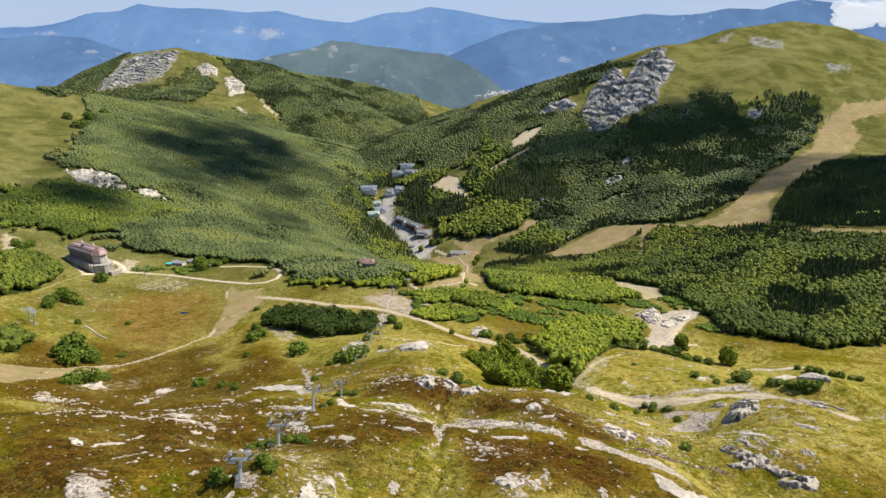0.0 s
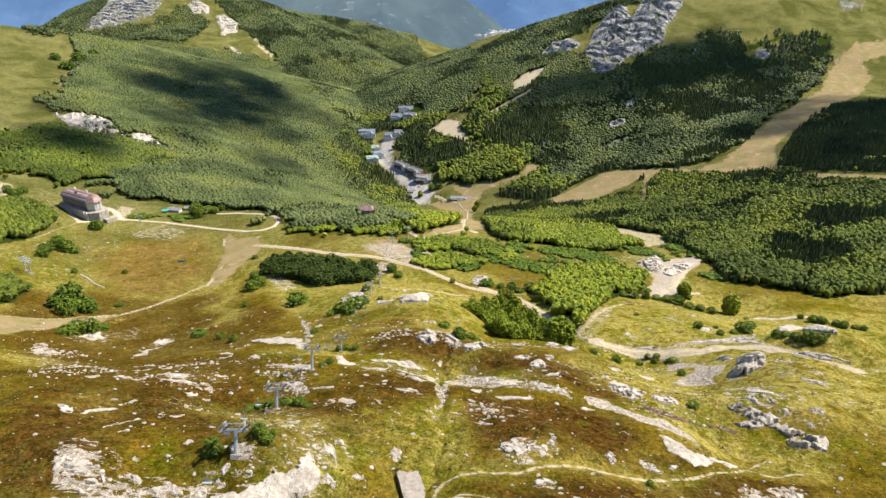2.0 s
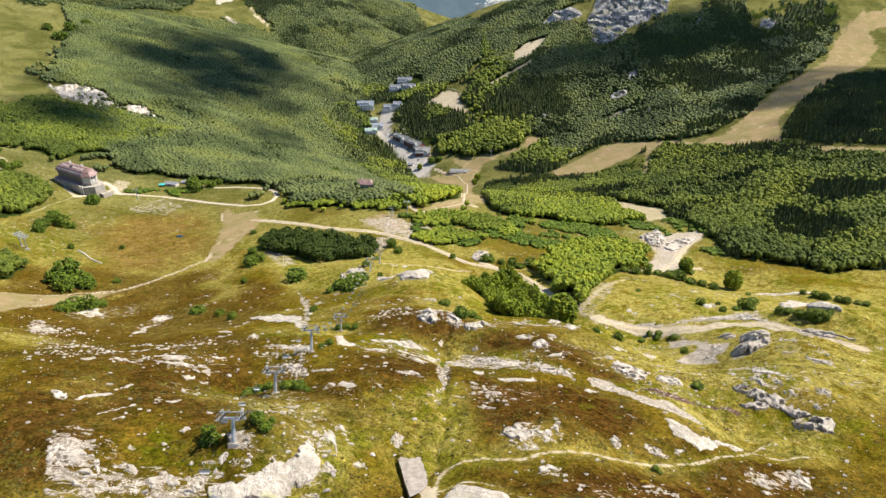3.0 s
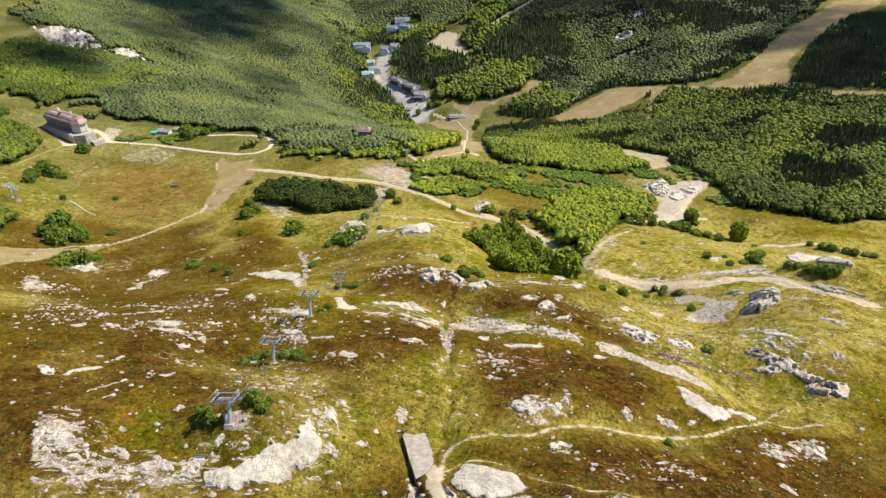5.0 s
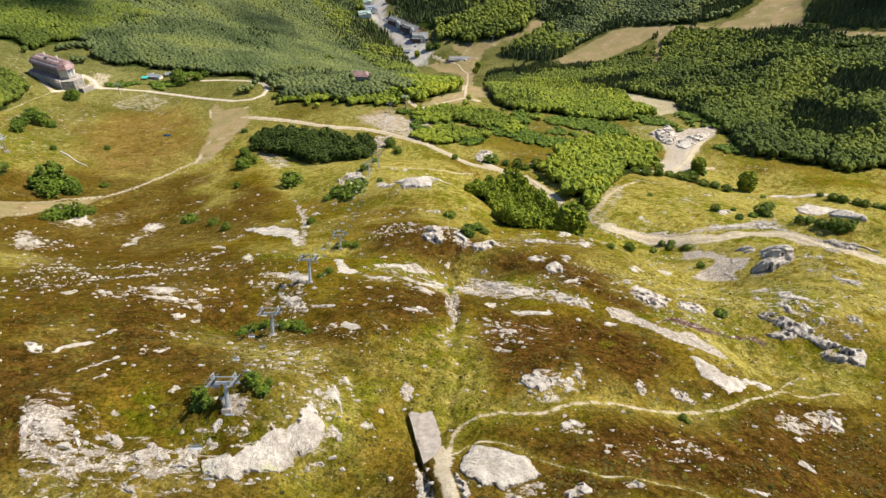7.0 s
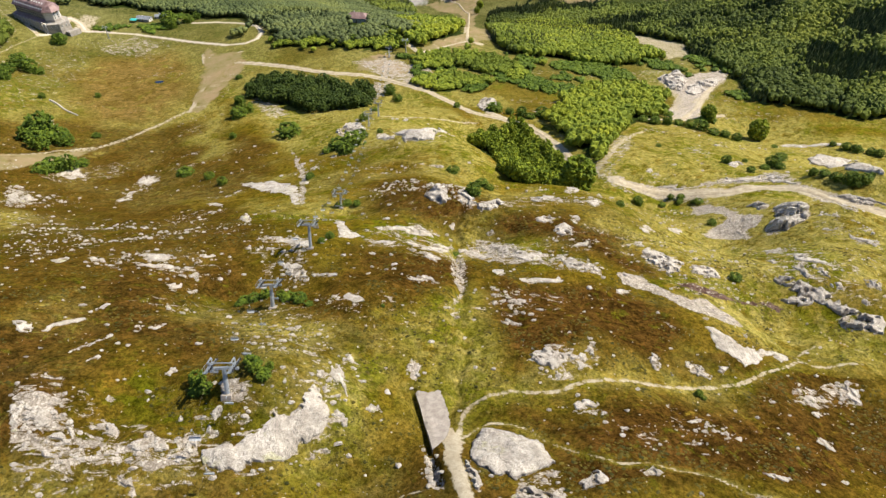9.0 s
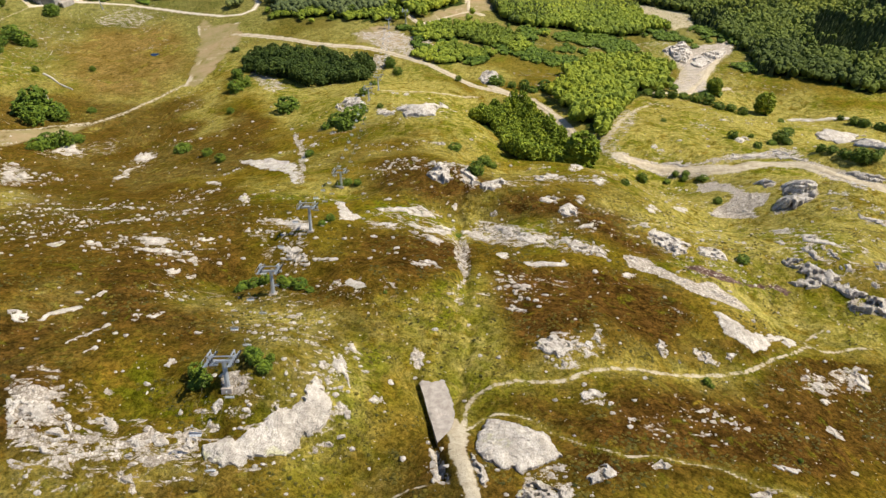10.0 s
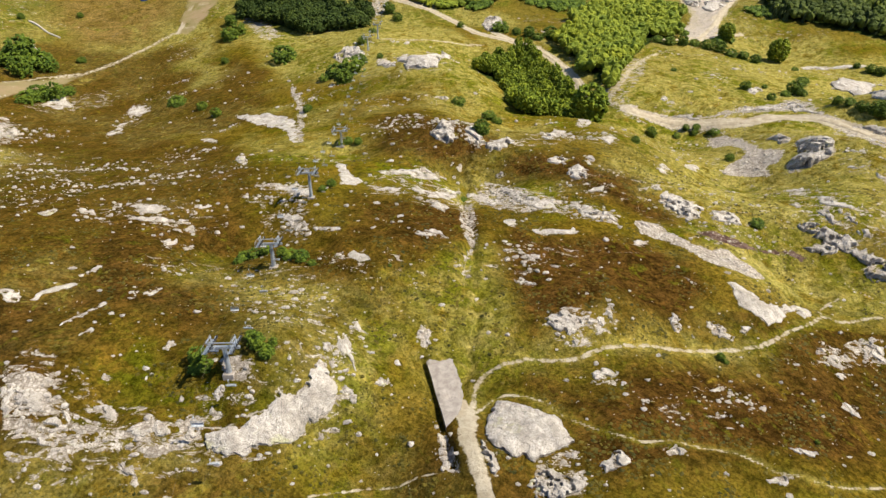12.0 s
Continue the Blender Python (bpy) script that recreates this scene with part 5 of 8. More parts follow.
def ground_material():
    n = Net("mountain_pasture", 1.0, 0.0)
    fine, mid, wide = n.noise(0.9, 7, 0.72), n.noise(6, 6, 0.65, warp=0.8), n.noise(38, 4, 0.55, warp=0.5)
    blot, patchy = n.noise(2.4, 6, 0.7, warp=0.7), n.noise(15, 6, 0.66, warp=1.0)
    # short grass, from green to sun-bleached
    grass = n.mix(n.step(patchy, 0.38, 0.62), (0.108, 0.086, 0.006), (0.186, 0.124, 0.014))
    grass = n.mix(n.step(wide, 0.42, 0.62, 0, 0.45), grass, (0.215, 0.160, 0.024))
    grass = n.mix(n.step(mid, 0.54, 0.68, 0, 0.6), grass, (0.095, 0.082, 0.008))
    straw = n.mix(n.step(blot, 0.35, 0.62), (0.37, 0.31, 0.095), (0.275, 0.235, 0.045))
    colour = n.mix(n.math("MULTIPLY", n.attr("straw"), n.step(mid, 0.32, 0.54)), grass, straw)
    lush = n.mix(n.step(fine, 0.3, 0.7), (0.082, 0.098, 0.004), (0.158, 0.158, 0.008))
    colour = n.mix(n.math("MULTIPLY", n.attr("lush"), n.step(n.noise(4.5, 6, 0.65, warp=0.6), 0.42, 0.56)), colour, lush)
    # heath: dark bilberry, rusty and olive cushions
    heath = n.mix(n.step(blot, 0.42, 0.58), (0.042, 0.022, 0.005), (0.100, 0.052, 0.011))
    heath = n.mix(n.step(n.noise(7, 5, 0.65, warp=0.6), 0.50, 0.60, 0, 0.6), heath, (0.112, 0.056, 0.014))
    heath = n.mix(n.step(n.noise(3.4, 5, 0.7, warp=0.6), 0.56, 0.66, 0, 0.7), heath, (0.110, 0.105, 0.010))
    colour = n.mix(n.math("MULTIPLY", n.attr("heath"), n.step(n.noise(8, 7, 0.68, warp=1.0), 0.30, 0.44)), colour, heath)
    bog = n.mix(n.step(patchy, 0.40, 0.62), (0.225, 0.150, 0.042), (0.150, 0.100, 0.022))
    bog = n.mix(n.step(n.math("ABSOLUTE", n.math("SUBTRACT", n.noise(26, 4, 0.5, warp=1.4), 0.5)), 0.0, 0.014, 0.75, 0), bog, (0.075, 0.052, 0.014))
    colour = n.mix(n.math("MULTIPLY", n.attr("bog"), n.step(n.noise(20, 6, 0.65, warp=0.7), 0.30, 0.50)), colour, n.mix(n.step(blot, 0.56, 0.7, 0, 0.4), bog, (0.15, 0.115, 0.018)))
    meadow = n.mix(n.step(n.noise(60, 6, 0.65, warp=0.5), 0.38, 0.62), (0.092, 0.096, 0.026), (0.170, 0.162, 0.054))
    meadow = n.mix(n.step(n.noise(130, 5, 0.6, warp=0.6), 0.48, 0.70, 0, 0.5), meadow, (0.250, 0.225, 0.094))
    meadow = n.mix(n.step(n.noise(11, 5, 0.7), 0.58, 0.68, 0, 0.6), meadow, (0.035, 0.045, 0.014))
    colour = n.mix(n.attr("alp"), colour, meadow)
    # tussocks and single plants
    for size, lo, hi, dark, pale in ((3.2, 0.50, 0.58, (0.50, 0.54, 0.46), (1.32, 1.24, 1.2)), (1.2, 0.50, 0.57, (0.40, 0.42, 0.34), (1.50, 1.40, 1.3)), (0.5, 0.50, 0.58, (0.36, 0.36, 0.30), (1.60, 1.50, 1.45))):
        spot = n.noise(size, 5, 0.68, warp=0.5)
        colour = n.mix(n.step(spot, lo, hi, 0, 0.6), colour, n.mix(1.0, colour, dark, "MULTIPLY"))
        colour = n.mix(n.step(spot, lo - 0.13, lo - 0.05, 0.5, 0), colour, n.mix(1.0, colour, pale, "MULTIPLY"))
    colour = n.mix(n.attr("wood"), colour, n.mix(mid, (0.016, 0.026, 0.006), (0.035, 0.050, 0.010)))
    # trodden earth and gravel
    earth = n.mix(n.step(mid, 0.3, 0.7), (0.34, 0.275, 0.185), (0.52, 0.445, 0.325))
    earth = n.mix(n.step(fine, 0.40, 0.66, 0, 0.6), earth, (0.31, 0.255, 0.17))
    dirt = n.math("ADD", n.attr("dirt"), n.math("MULTIPLY", n.math("SUBTRACT", n.noise(1.6, 7, 0.74), 0.5), 1.3))
    colour = n.mix(n.step(dirt, 0.42, 0.62), colour, earth)
    colour = n.mix(n.step(n.math("ADD", n.attr("peat"), n.math("MULTIPLY", n.math("SUBTRACT", n.noise(1.6, 6, 0.7), 0.5), 1.1)), 0.45, 0.6), colour, n.mix(n.step(blot, 0.4, 0.6), (0.060, 0.034, 0.026), (0.150, 0.098, 0.078)))
    dry = n.mix(n.step(n.noise(22, 6, 0.7), 0.38, 0.62), (0.270, 0.196, 0.108), (0.215, 0.176, 0.080))
    dry = n.mix(n.step(n.noise(7, 6, 0.7), 0.5, 0.66, 0, 0.55), dry, (0.15, 0.14, 0.035))
    dry = n.mix(n.step(n.noise(13, 6, 0.7, warp=0.8), 0.56, 0.68, 0, 0.6), dry, (0.42, 0.345, 0.235))
    colour = n.mix(n.step(n.math("ADD", n.attr("dry"), n.math("MULTIPLY", n.math("SUBTRACT", n.noise(16, 7, 0.72, warp=0.5), 0.5), 1.3)), 0.35, 0.65), colour, dry)
    # bare limestone and loose stones
    pale = n.mix(n.step(n.noise(1.3, 6, 0.7), 0.32, 0.66), (0.37, 0.315, 0.255), (0.61, 0.54, 0.46))
    pale = n.mix(n.step(n.cells(0.6, "Color"), 0.25, 0.75, 0.75, 0), pale, n.mix(1.0, pale, (0.48, 0.45, 0.42), "MULTIPLY"))
    pale = n.mix(n.step(n.cells(0.6, feature="DISTANCE_TO_EDGE"), 0.0, 0.14, 0.6, 0), pale, (0.11, 0.085, 0.05))
    pale = n.mix(n.step(n.noise(0.5, 5, 0.75), 0.52, 0.64, 0, 0.5), pale, n.mix(1.0, pale, (0.55, 0.52, 0.48), "MULTIPLY"))
    bare = n.math("ADD", n.attr("rock"), n.math("MULTIPLY", n.math("SUBTRACT", n.noise(2.6, 9, 0.74, warp=0.7, stretch=(0.6, 1.25, 1)), 0.5), 1.7))
    crag = n.mix(n.step(n.noise(14, 7, 0.7, stretch=(1, 1, 0.35)), 0.36, 0.62), (0.10, 0.10, 0.10), (0.30, 0.29, 0.27))
    pale = n.mix(n.attr("crag"), pale, n.mix(n.step(n.noise(40, 4, 0.6), 0.5, 0.62, 0, 0.6), crag, (0.10, 0.11, 0.04)))
    colour = n.mix(n.step(bare, 0.54, 0.585), colour, pale)
    colour = n.mix(n.attr("asphalt"), colour, n.mix(n.step(mid, 0.3, 0.7), (0.25, 0.235, 0.215), (0.40, 0.37, 0.335)))
    n.bump(n.noise(1.3, 8, 0.75), 0.55, 0.9)
    n.bump(n.noise(0.45, 5, 0.7), 0.2, 0.9)
    return n.done(colour)


def rock_material(name, dark, pale, size=1.0):
    n = Net(name, 0.9, 0.2)
    colour = n.mix(n.step(n.noise(2.4 * size, 6, 0.7), 0.3, 0.68), dark, pale)
    colour = n.mix(n.step(n.noise(3.0 * size, 5, 0.6, warp=1.5, stretch=(1.6, 0.5, 0.6)), 0.495, 0.51, 0.0, 0.5), colour, n.mix(1.0, colour, (0.72, 0.70, 0.68), "MULTIPLY"))
    colour = n.mix(n.step(n.math("ABSOLUTE", n.math("SUBTRACT", n.noise(2.6 * size, 4, 0.6, warp=0.8, stretch=(1.5, 0.5, 0.5)), 0.5)), 0.0, 0.012, 0.7, 0), colour, (0.11, 0.10, 0.085))
    colour = n.mix(n.step(n.noise(0.4 * size, 4, 0.7), 0.55, 0.75, 0, 0.55), colour, (0.20, 0.185, 0.16))
    colour = n.mix(n.step(n.noise(5 * size, 5, 0.6, warp=1.0), 0.60, 0.72, 0, 0.6), colour, (0.44, 0.42, 0.20))
    colour = n.mix(n.step(n.noise(1.1 * size, 5, 0.7, stretch=(1, 1, 0.2)), 0.66, 0.74), colour, (0.13, 0.14, 0.03))
    grain = n.noise(0.22 * size, 6, 0.8)
    colour = n.mix(n.step(grain, 0.50, 0.64, 0, 0.5), colour, n.mix(1.0, colour, (0.45, 0.43, 0.40), "MULTIPLY"))
    colour = n.mix(n.step(n.noise(9 * size, 5, 0.65), 0.50, 0.64, 0, 0.4), colour, n.mix(1.0, colour, (0.66, 0.64, 0.62), "MULTIPLY"))
    n.bump(n.noise(0.8 * size, 8, 0.75), 0.5 * size)
    return n.done(colour)


def crag_material():
    """Grey limestone in beds, split by dark upright cracks, with grassy ledges."""
    n = Net("grey_crag", 0.95, 0.1)
    colour = n.mix(n.step(n.noise(13, 6, 0.65, warp=0.4, stretch=(1, 1, 0.3)), 0.40, 0.60), (0.15, 0.145, 0.14), (0.40, 0.38, 0.35))
    colour = n.mix(n.step(n.noise(7, 5, 0.6, stretch=(0.15, 0.15, 1.5)), 0.52, 0.62, 0, 0.75), colour, n.mix(1.0, colour, (0.45, 0.45, 0.48), "MULTIPLY"))
    colour = n.mix(n.step(n.noise(3.5, 5, 0.7), 0.5, 0.66, 0, 0.6), colour, (0.56, 0.54, 0.50))
    colour = n.mix(n.step(n.noise(34, 5, 0.65), 0.57, 0.64, 0, 0.85), colour, (0.085, 0.088, 0.030))
    n.bump(n.noise(4, 7, 0.7), 4.0)
    return n.done(colour)


def leaf_material(name, dark, pale, stands=True):
    n = Net(name, 0.75, 0.15)
    colour = n.mix(n.island(), dark, pale)
    if not stands:
        colour = n.mix(n.step(n.each(), 0.0, 1.0, 0, 0.6), colour, n.mix(1.0, colour, (0.62, 0.72, 0.8), "MULTIPLY"))
        n.bump(n.noise(0.3, 4, 0.7), 0.1)
        return n.done(colour)
    stand = n.noise(100, 6, 0.6, warp=0.6)
    colour = n.mix(n.step(stand, 0.50, 0.62, 0, 0.8), colour, n.mix(1.0, colour, (1.30, 1.18, 0.85), "MULTIPLY"))
    colour = n.mix(n.step(stand, 0.38, 0.50, 0.85, 0), colour, n.mix(1.0, colour, (0.50, 0.55, 0.50), "MULTIPLY"))
    colour = n.mix(n.step(n.noise(240, 4, 0.55, warp=0.4), 0.38, 0.58, 0.8, 0), colour, n.mix(1.0, colour, (0.74, 0.79, 0.74), "MULTIPLY"))
    colour = n.mix(n.step(n.noise(0.9, 3, 0.7), 0.4, 0.7, 0, 0.3), colour, n.mix(1.0, colour, (0.45, 0.5, 0.45), "MULTIPLY"))
    n.bump(n.noise(0.7, 4, 0.7), 0.3)
    return n.done(colour)


def plain_material(name, a, b, size=1.0, rough=0.8, metal=0.0, spec=0.3, stretch=None):
    n = Net(name, rough, spec)
    n.bsdf.inputs["Metallic"].default_value = metal
    colour = n.mix(n.step(n.noise(size, 5, 0.65, stretch=stretch), 0.3, 0.7), a, b)
    n.bump(n.noise(size * 0.3, 4, 0.6), 0.02 * size)
    return n.done(colour)


GROUND = ground_material()
LIMESTONE = rock_material("limestone", (0.37, 0.325, 0.27), (0.61, 0.545, 0.465))
GREY_CRAG = crag_material()
BEECH = leaf_material("beech_leaves", (0.076, 0.100, 0.012), (0.152, 0.174, 0.020))
# same beech for the distant woods, with air haze mixed into its leaf colour
HAZY_BEECH = leaf_material("hazy_beech_leaves", (0.078, 0.098, 0.034), (0.128, 0.148, 0.048))
# brighter copy of the beech: sunlight on these woods is put into the leaves
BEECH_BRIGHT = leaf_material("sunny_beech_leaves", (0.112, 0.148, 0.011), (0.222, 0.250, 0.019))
SPRUCE = leaf_material("spruce_needles", (0.040, 0.056, 0.018), (0.084, 0.104, 0.030))
SHRUB = leaf_material("shrub_leaves", (0.040, 0.070, 0.006), (0.125, 0.165, 0.012), False)
TUFT = leaf_material("heath_leaves", (0.030, 0.030, 0.004), (0.125, 0.092, 0.010), False)
# grove seen against the sun: its shaded side is painted into the leaf colour
SHADE_LEAVES = leaf_material("backlit_grove_leaves", (0.024, 0.042, 0.006), (0.070, 0.096, 0.012), False)
GROVE = leaf_material("grove_leaves", (0.072, 0.104, 0.006), (0.250, 0.280, 0.016), False)
TRACK = plain_material("track_gravel", (0.31, 0.25, 0.165), (0.48, 0.405, 0.29), 2.2, 0.95, spec=0.1)
PALE_GRAVEL = plain_material("pale_road_gravel", (0.42, 0.36, 0.28), (0.60, 0.53, 0.43), 2.0, 0.95, spec=0.1)
BARK = plain_material("bark", (0.10, 0.085, 0.065), (0.18, 0.16, 0.13), 0.3)
CABLE = plain_material("greased_cable", (0.10, 0.085, 0.05), (0.18, 0.15, 0.09), 0.4, 0.9, 0.0, 0.1)
STEEL = plain_material("galvanised_steel", (0.30, 0.32, 0.34), (0.42, 0.44, 0.46), 0.8, 0.5, 0.6)


# ---- meshes ----
def mesh_of(name, verts, faces, material, smooth=False):
    """A mesh from arrays; all faces have the same number of corners."""
    verts, faces = np.asarray(verts, np.float32), np.asarray(faces, np.int32)
    me = bpy.data.meshes.new(name)
    me.vertices.add(len(verts))
    me.vertices.foreach_set("co", verts.ravel())
    k = faces.shape[1]
    me.loops.add(faces.size)
    me.loops.foreach_set("vertex_index", faces.ravel())
    me.polygons.add(len(faces))
    me.polygons.foreach_set("loop_start", np.arange(0, faces.size, k, dtype=np.int32))
    me.polygons.foreach_set("use_smooth", np.full(len(faces), smooth))
    me.update(calc_edges=True)
    me.materials.append(material)
    return me


def grid_faces(rows, cols):
    i = np.arange((rows - 1) * (cols - 1))
    a = i // (cols - 1) * cols + i % (cols - 1)
    return np.stack([a, a + 1, a + cols + 1, a + cols], 1)


def build_ground():
    rows, cols = 820, 560
    reach = np.exp(np.interp(np.linspace(0, 1, rows), [0, 0.03, 0.50, 0.72, 1], [math.log(r) for r in (62.0, 200.0, 420.0, 1000.0, 5020.0)]))
    side = np.linspace(-0.86, 0.86, cols)
    y = np.repeat(reach - 120, cols)
    x = np.outer(reach, side).ravel()
    z = height(x, y)
    me = mesh_of("ground", np.stack([x, y, z], 1), grid_faces(rows, cols), GROUND, True)
    amp = np.clip((y + 40) * 0.0055 - 0.5, 0.35, 30)
    wx, wy = x + (fbm(x, y, 9, 3, 5) - 0.5) * 2 * amp, y + (fbm(x, y, 9, 3, 6) - 0.5) * 2 * amp * 2
    cover = {key: np.zeros(len(x)) for key in ("dirt", "rock", "heath", "lush", "wood", "asphalt", "dry", "straw", "bog", "crag", "alp", "peat")}
    ramp = 0.4 + np.clip(y, 60, 5000) * 0.006
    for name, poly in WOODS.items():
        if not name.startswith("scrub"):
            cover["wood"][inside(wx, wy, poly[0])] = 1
    for name, poly in DIRT.items():
        key = "peat" if name.startswith("peat") else "dry" if name.startswith("piste") or name in ("meadow", "lane_bank", "apron", "track_pool") else "dirt"
        cover[key] = np.maximum(cover[key], (0.66 if name in ("apron", "track_pool") else 0.9 if key in ("dry", "peat") or name.startswith(("foot", "quarry", "scar")) else 0.55) * soft(wx, wy, poly, ramp * 2))
    for name, poly in ROCKY.items():
        m = soft(wx, wy, poly, ramp)
        cover["rock"] = np.maximum(cover["rock"], m * (0.62 if CRAG.get(name, 6.0) < 12 else 0.75))
        cover["crag"] = np.maximum(cover["crag"], m)
    for name, poly in SCREE.items():
        cover["rock"] = np.maximum(cover["rock"], poly[1] * soft(wx, wy, poly[0], ramp))
    for name, (poly, rise) in OUTCROPS.items():
        cover["rock"] = np.maximum(cover["rock"], 0.60 * soft(wx, wy, poly, ramp * 1.3))
    for name, (line, width) in TRACKS.items():
        d = off_line(x, y, line)
        if name.startswith("gully"):
            continue
        worn = 0.56 if width < 1.5 else 0.60 if name in ("tower_track", "west_fork") else 0.55 if name.startswith(("west", "wash")) else 0.95
        cover["dirt"] = np.maximum(cover["dirt"], worn * np.clip(1.5 - d / (width * 0.5 + 0.12), 0, 1))
    for poly in PAVED.values():
        cover["asphalt"] = np.maximum(cover["asphalt"], soft(wx, wy, poly, 6.0))
        cover["wood"][inside(wx, wy, poly)] = 0
    cover["wood"][(cover["dirt"] > 0.5) | (cover["dry"] > 0.5) | (cover["rock"] > 0.3)] = 0
    near = y < 480
    # thicker heath nearby: darker plants there, and cloud shade put into the cover
    cover["heath"] = np.clip((fbm(x, y, 40, 4, 2) - 0.36) * 3.0, 0, 0.75) * np.where(near, 1, 0.45) * np.clip(1.3 - (y - 150) / 160, 0.35, 1.25) * (1 - 0.55 * np.clip((x - 5) / 40, 0, 1) * (y > 140))
    cover["lush"] = np.clip((fbm(x, y, 22, 4, 6) - 0.50) * 5, 0, 0.9)
    cover["straw"] = np.clip((fbm(x, y, 28, 4, 0) - 0.55 + 0.14 * np.clip((y - 190) / 80, 0, 1)) * 5, 0, 0.9)
    sx, sy = x + (fbm(x, y, 22, 4, 3) - 0.5) * 26, y + (fbm(x, y, 22, 4, 4) - 0.5) * 26
    for poly in HEATH.values():
        cover["heath"] = np.maximum(cover["heath"], soft(sx, sy, poly, 14.0) * (1 - 0.25 * np.clip(-x / 60, 0, 1)))
    cover["straw"] = np.maximum(cover["straw"], 0.95 * np.clip((x - 45) / 40, 0, 1) * np.clip((y - 150) / 40, 0, 1) * (y < 420))
    for poly in STRAW.values():
        m = soft(sx, sy, poly, 14.0)
        cover["straw"], cover["heath"] = np.maximum(cover["straw"], m), cover["heath"] * (1 - 0.7 * m)
    for poly in LUSH.values():
        m = soft(sx, sy, poly, 14.0)
        cover["lush"], cover["heath"] = np.maximum(cover["lush"], m), cover["heath"] * (1 - 0.6 * m)
    for name in ("footpath", "footpath_east"):
        verge = np.clip(1.2 - off_line(wx, wy, TRACKS[name][0]) / (2.6 if name == "footpath" else 0.9), 0, 1)
        cover["straw"], cover["heath"] = np.maximum(cover["straw"], 0.5 * verge), cover["heath"] * (1 - 0.6 * verge)
    for poly in BOG.values():
        cover["bog"] = np.maximum(cover["bog"], soft(sx, sy, poly, 26.0))
    cover["alp"] = np.clip((y - 430) / 300, 0, 1) * (1 - cover["bog"])
    stony = (fbm(x * 0.45, y, 16, 4, 7) - 0.5) * np.clip((760 - y) / 200, 0, 1)
    east = 0.10 * np.clip((x - 20) / 40, 0, 1) * np.clip((y - 110) / 40, 0, 1)
    cover["rock"] = np.maximum(cover["rock"], np.clip(0.17 + east + stony * 1.1, 0, 0.40) * (y < 720))
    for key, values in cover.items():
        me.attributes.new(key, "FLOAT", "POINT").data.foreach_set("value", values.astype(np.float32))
    return tagged(new("ground", me), "alpine pasture with heath, bare rock and dirt tracks", "ground", kind="structure")


build_ground()

# ---- foliage ----
G = (1 + 5 ** 0.5) / 2
ICO = np.array([(-1, G, 0), (1, G, 0), (-1, -G, 0), (1, -G, 0), (0, -1, G), (0, 1, G), (0, -1, -G), (0, 1, -G), (G, 0, -1), (G, 0, 1), (-G, 0, -1), (-G, 0, 1)]) / 1.9
ICO_FACES = np.array([(0, 11, 5), (0, 5, 1), (0, 1, 7), (0, 7, 10), (0, 10, 11), (1, 5, 9), (5, 11, 4), (11, 10, 2), (10, 7, 6), (7, 1, 8),
                      (3, 9, 4), (3, 4, 2), (3, 2, 6), (3, 6, 8), (3, 8, 9), (4, 9, 5), (2, 4, 11), (6, 2, 10), (8, 6, 7), (9, 8, 1)])
OCTA = np.array([(1, 0, 0), (-1, 0, 0), (0, 1, 0), (0, -1, 0), (0, 0, 1), (0, 0, -1)], float)
OCTA_FACES = np.array([(0, 2, 4), (2, 1, 4), (1, 3, 4), (3, 0, 4), (2, 0, 5), (1, 2, 5), (3, 1, 5), (0, 3, 5)])


def clumps(centres, radii, rng, form=OCTA, form_faces=OCTA_FACES, ragged=0.6):
    """Ragged clumps turned every way: vertices and triangles."""
    n, k = len(centres), len(form)
    q = rng.randn(n, 4)
    q /= np.linalg.norm(q, axis=1)[:, None]
    w, x, y, z = q.T
    turn = np.stack([np.stack([1 - 2 * (y * y + z * z), 2 * (x * y - z * w), 2 * (x * z + y * w)], -1),
                     np.stack([2 * (x * y + z * w), 1 - 2 * (x * x + z * z), 2 * (y * z - x * w)], -1),
                     np.stack([2 * (x * z - y * w), 2 * (y * z + x * w), 1 - 2 * (x * x + y * y)], -1)], 1)
    v = form[None] * (1 - ragged / 2 + ragged * rng.rand(n, k, 1))
    v = np.einsum("nij,nkj->nki", turn, v)
    v = v * radii[:, None, :] + centres[:, None, :]
    f = form_faces[None] + k * np.arange(n)[:, None, None]
    return v.reshape(-1, 3), f.reshape(-1, 3)


def joined(*parts):
    verts, faces, at = [], [], 0
    for v, f in parts:
        verts.append(v), faces.append(f + at)
        at += len(v)
    return np.concatenate(verts), np.concatenate(faces)


CONE = np.array([(math.cos(a * 1.0472), math.sin(a * 1.0472), 0) for a in range(6)] + [(0, 0, 1)], float)
CONE_FACES = np.array([(a, (a + 1) % 6, 6) for a in range(6)])


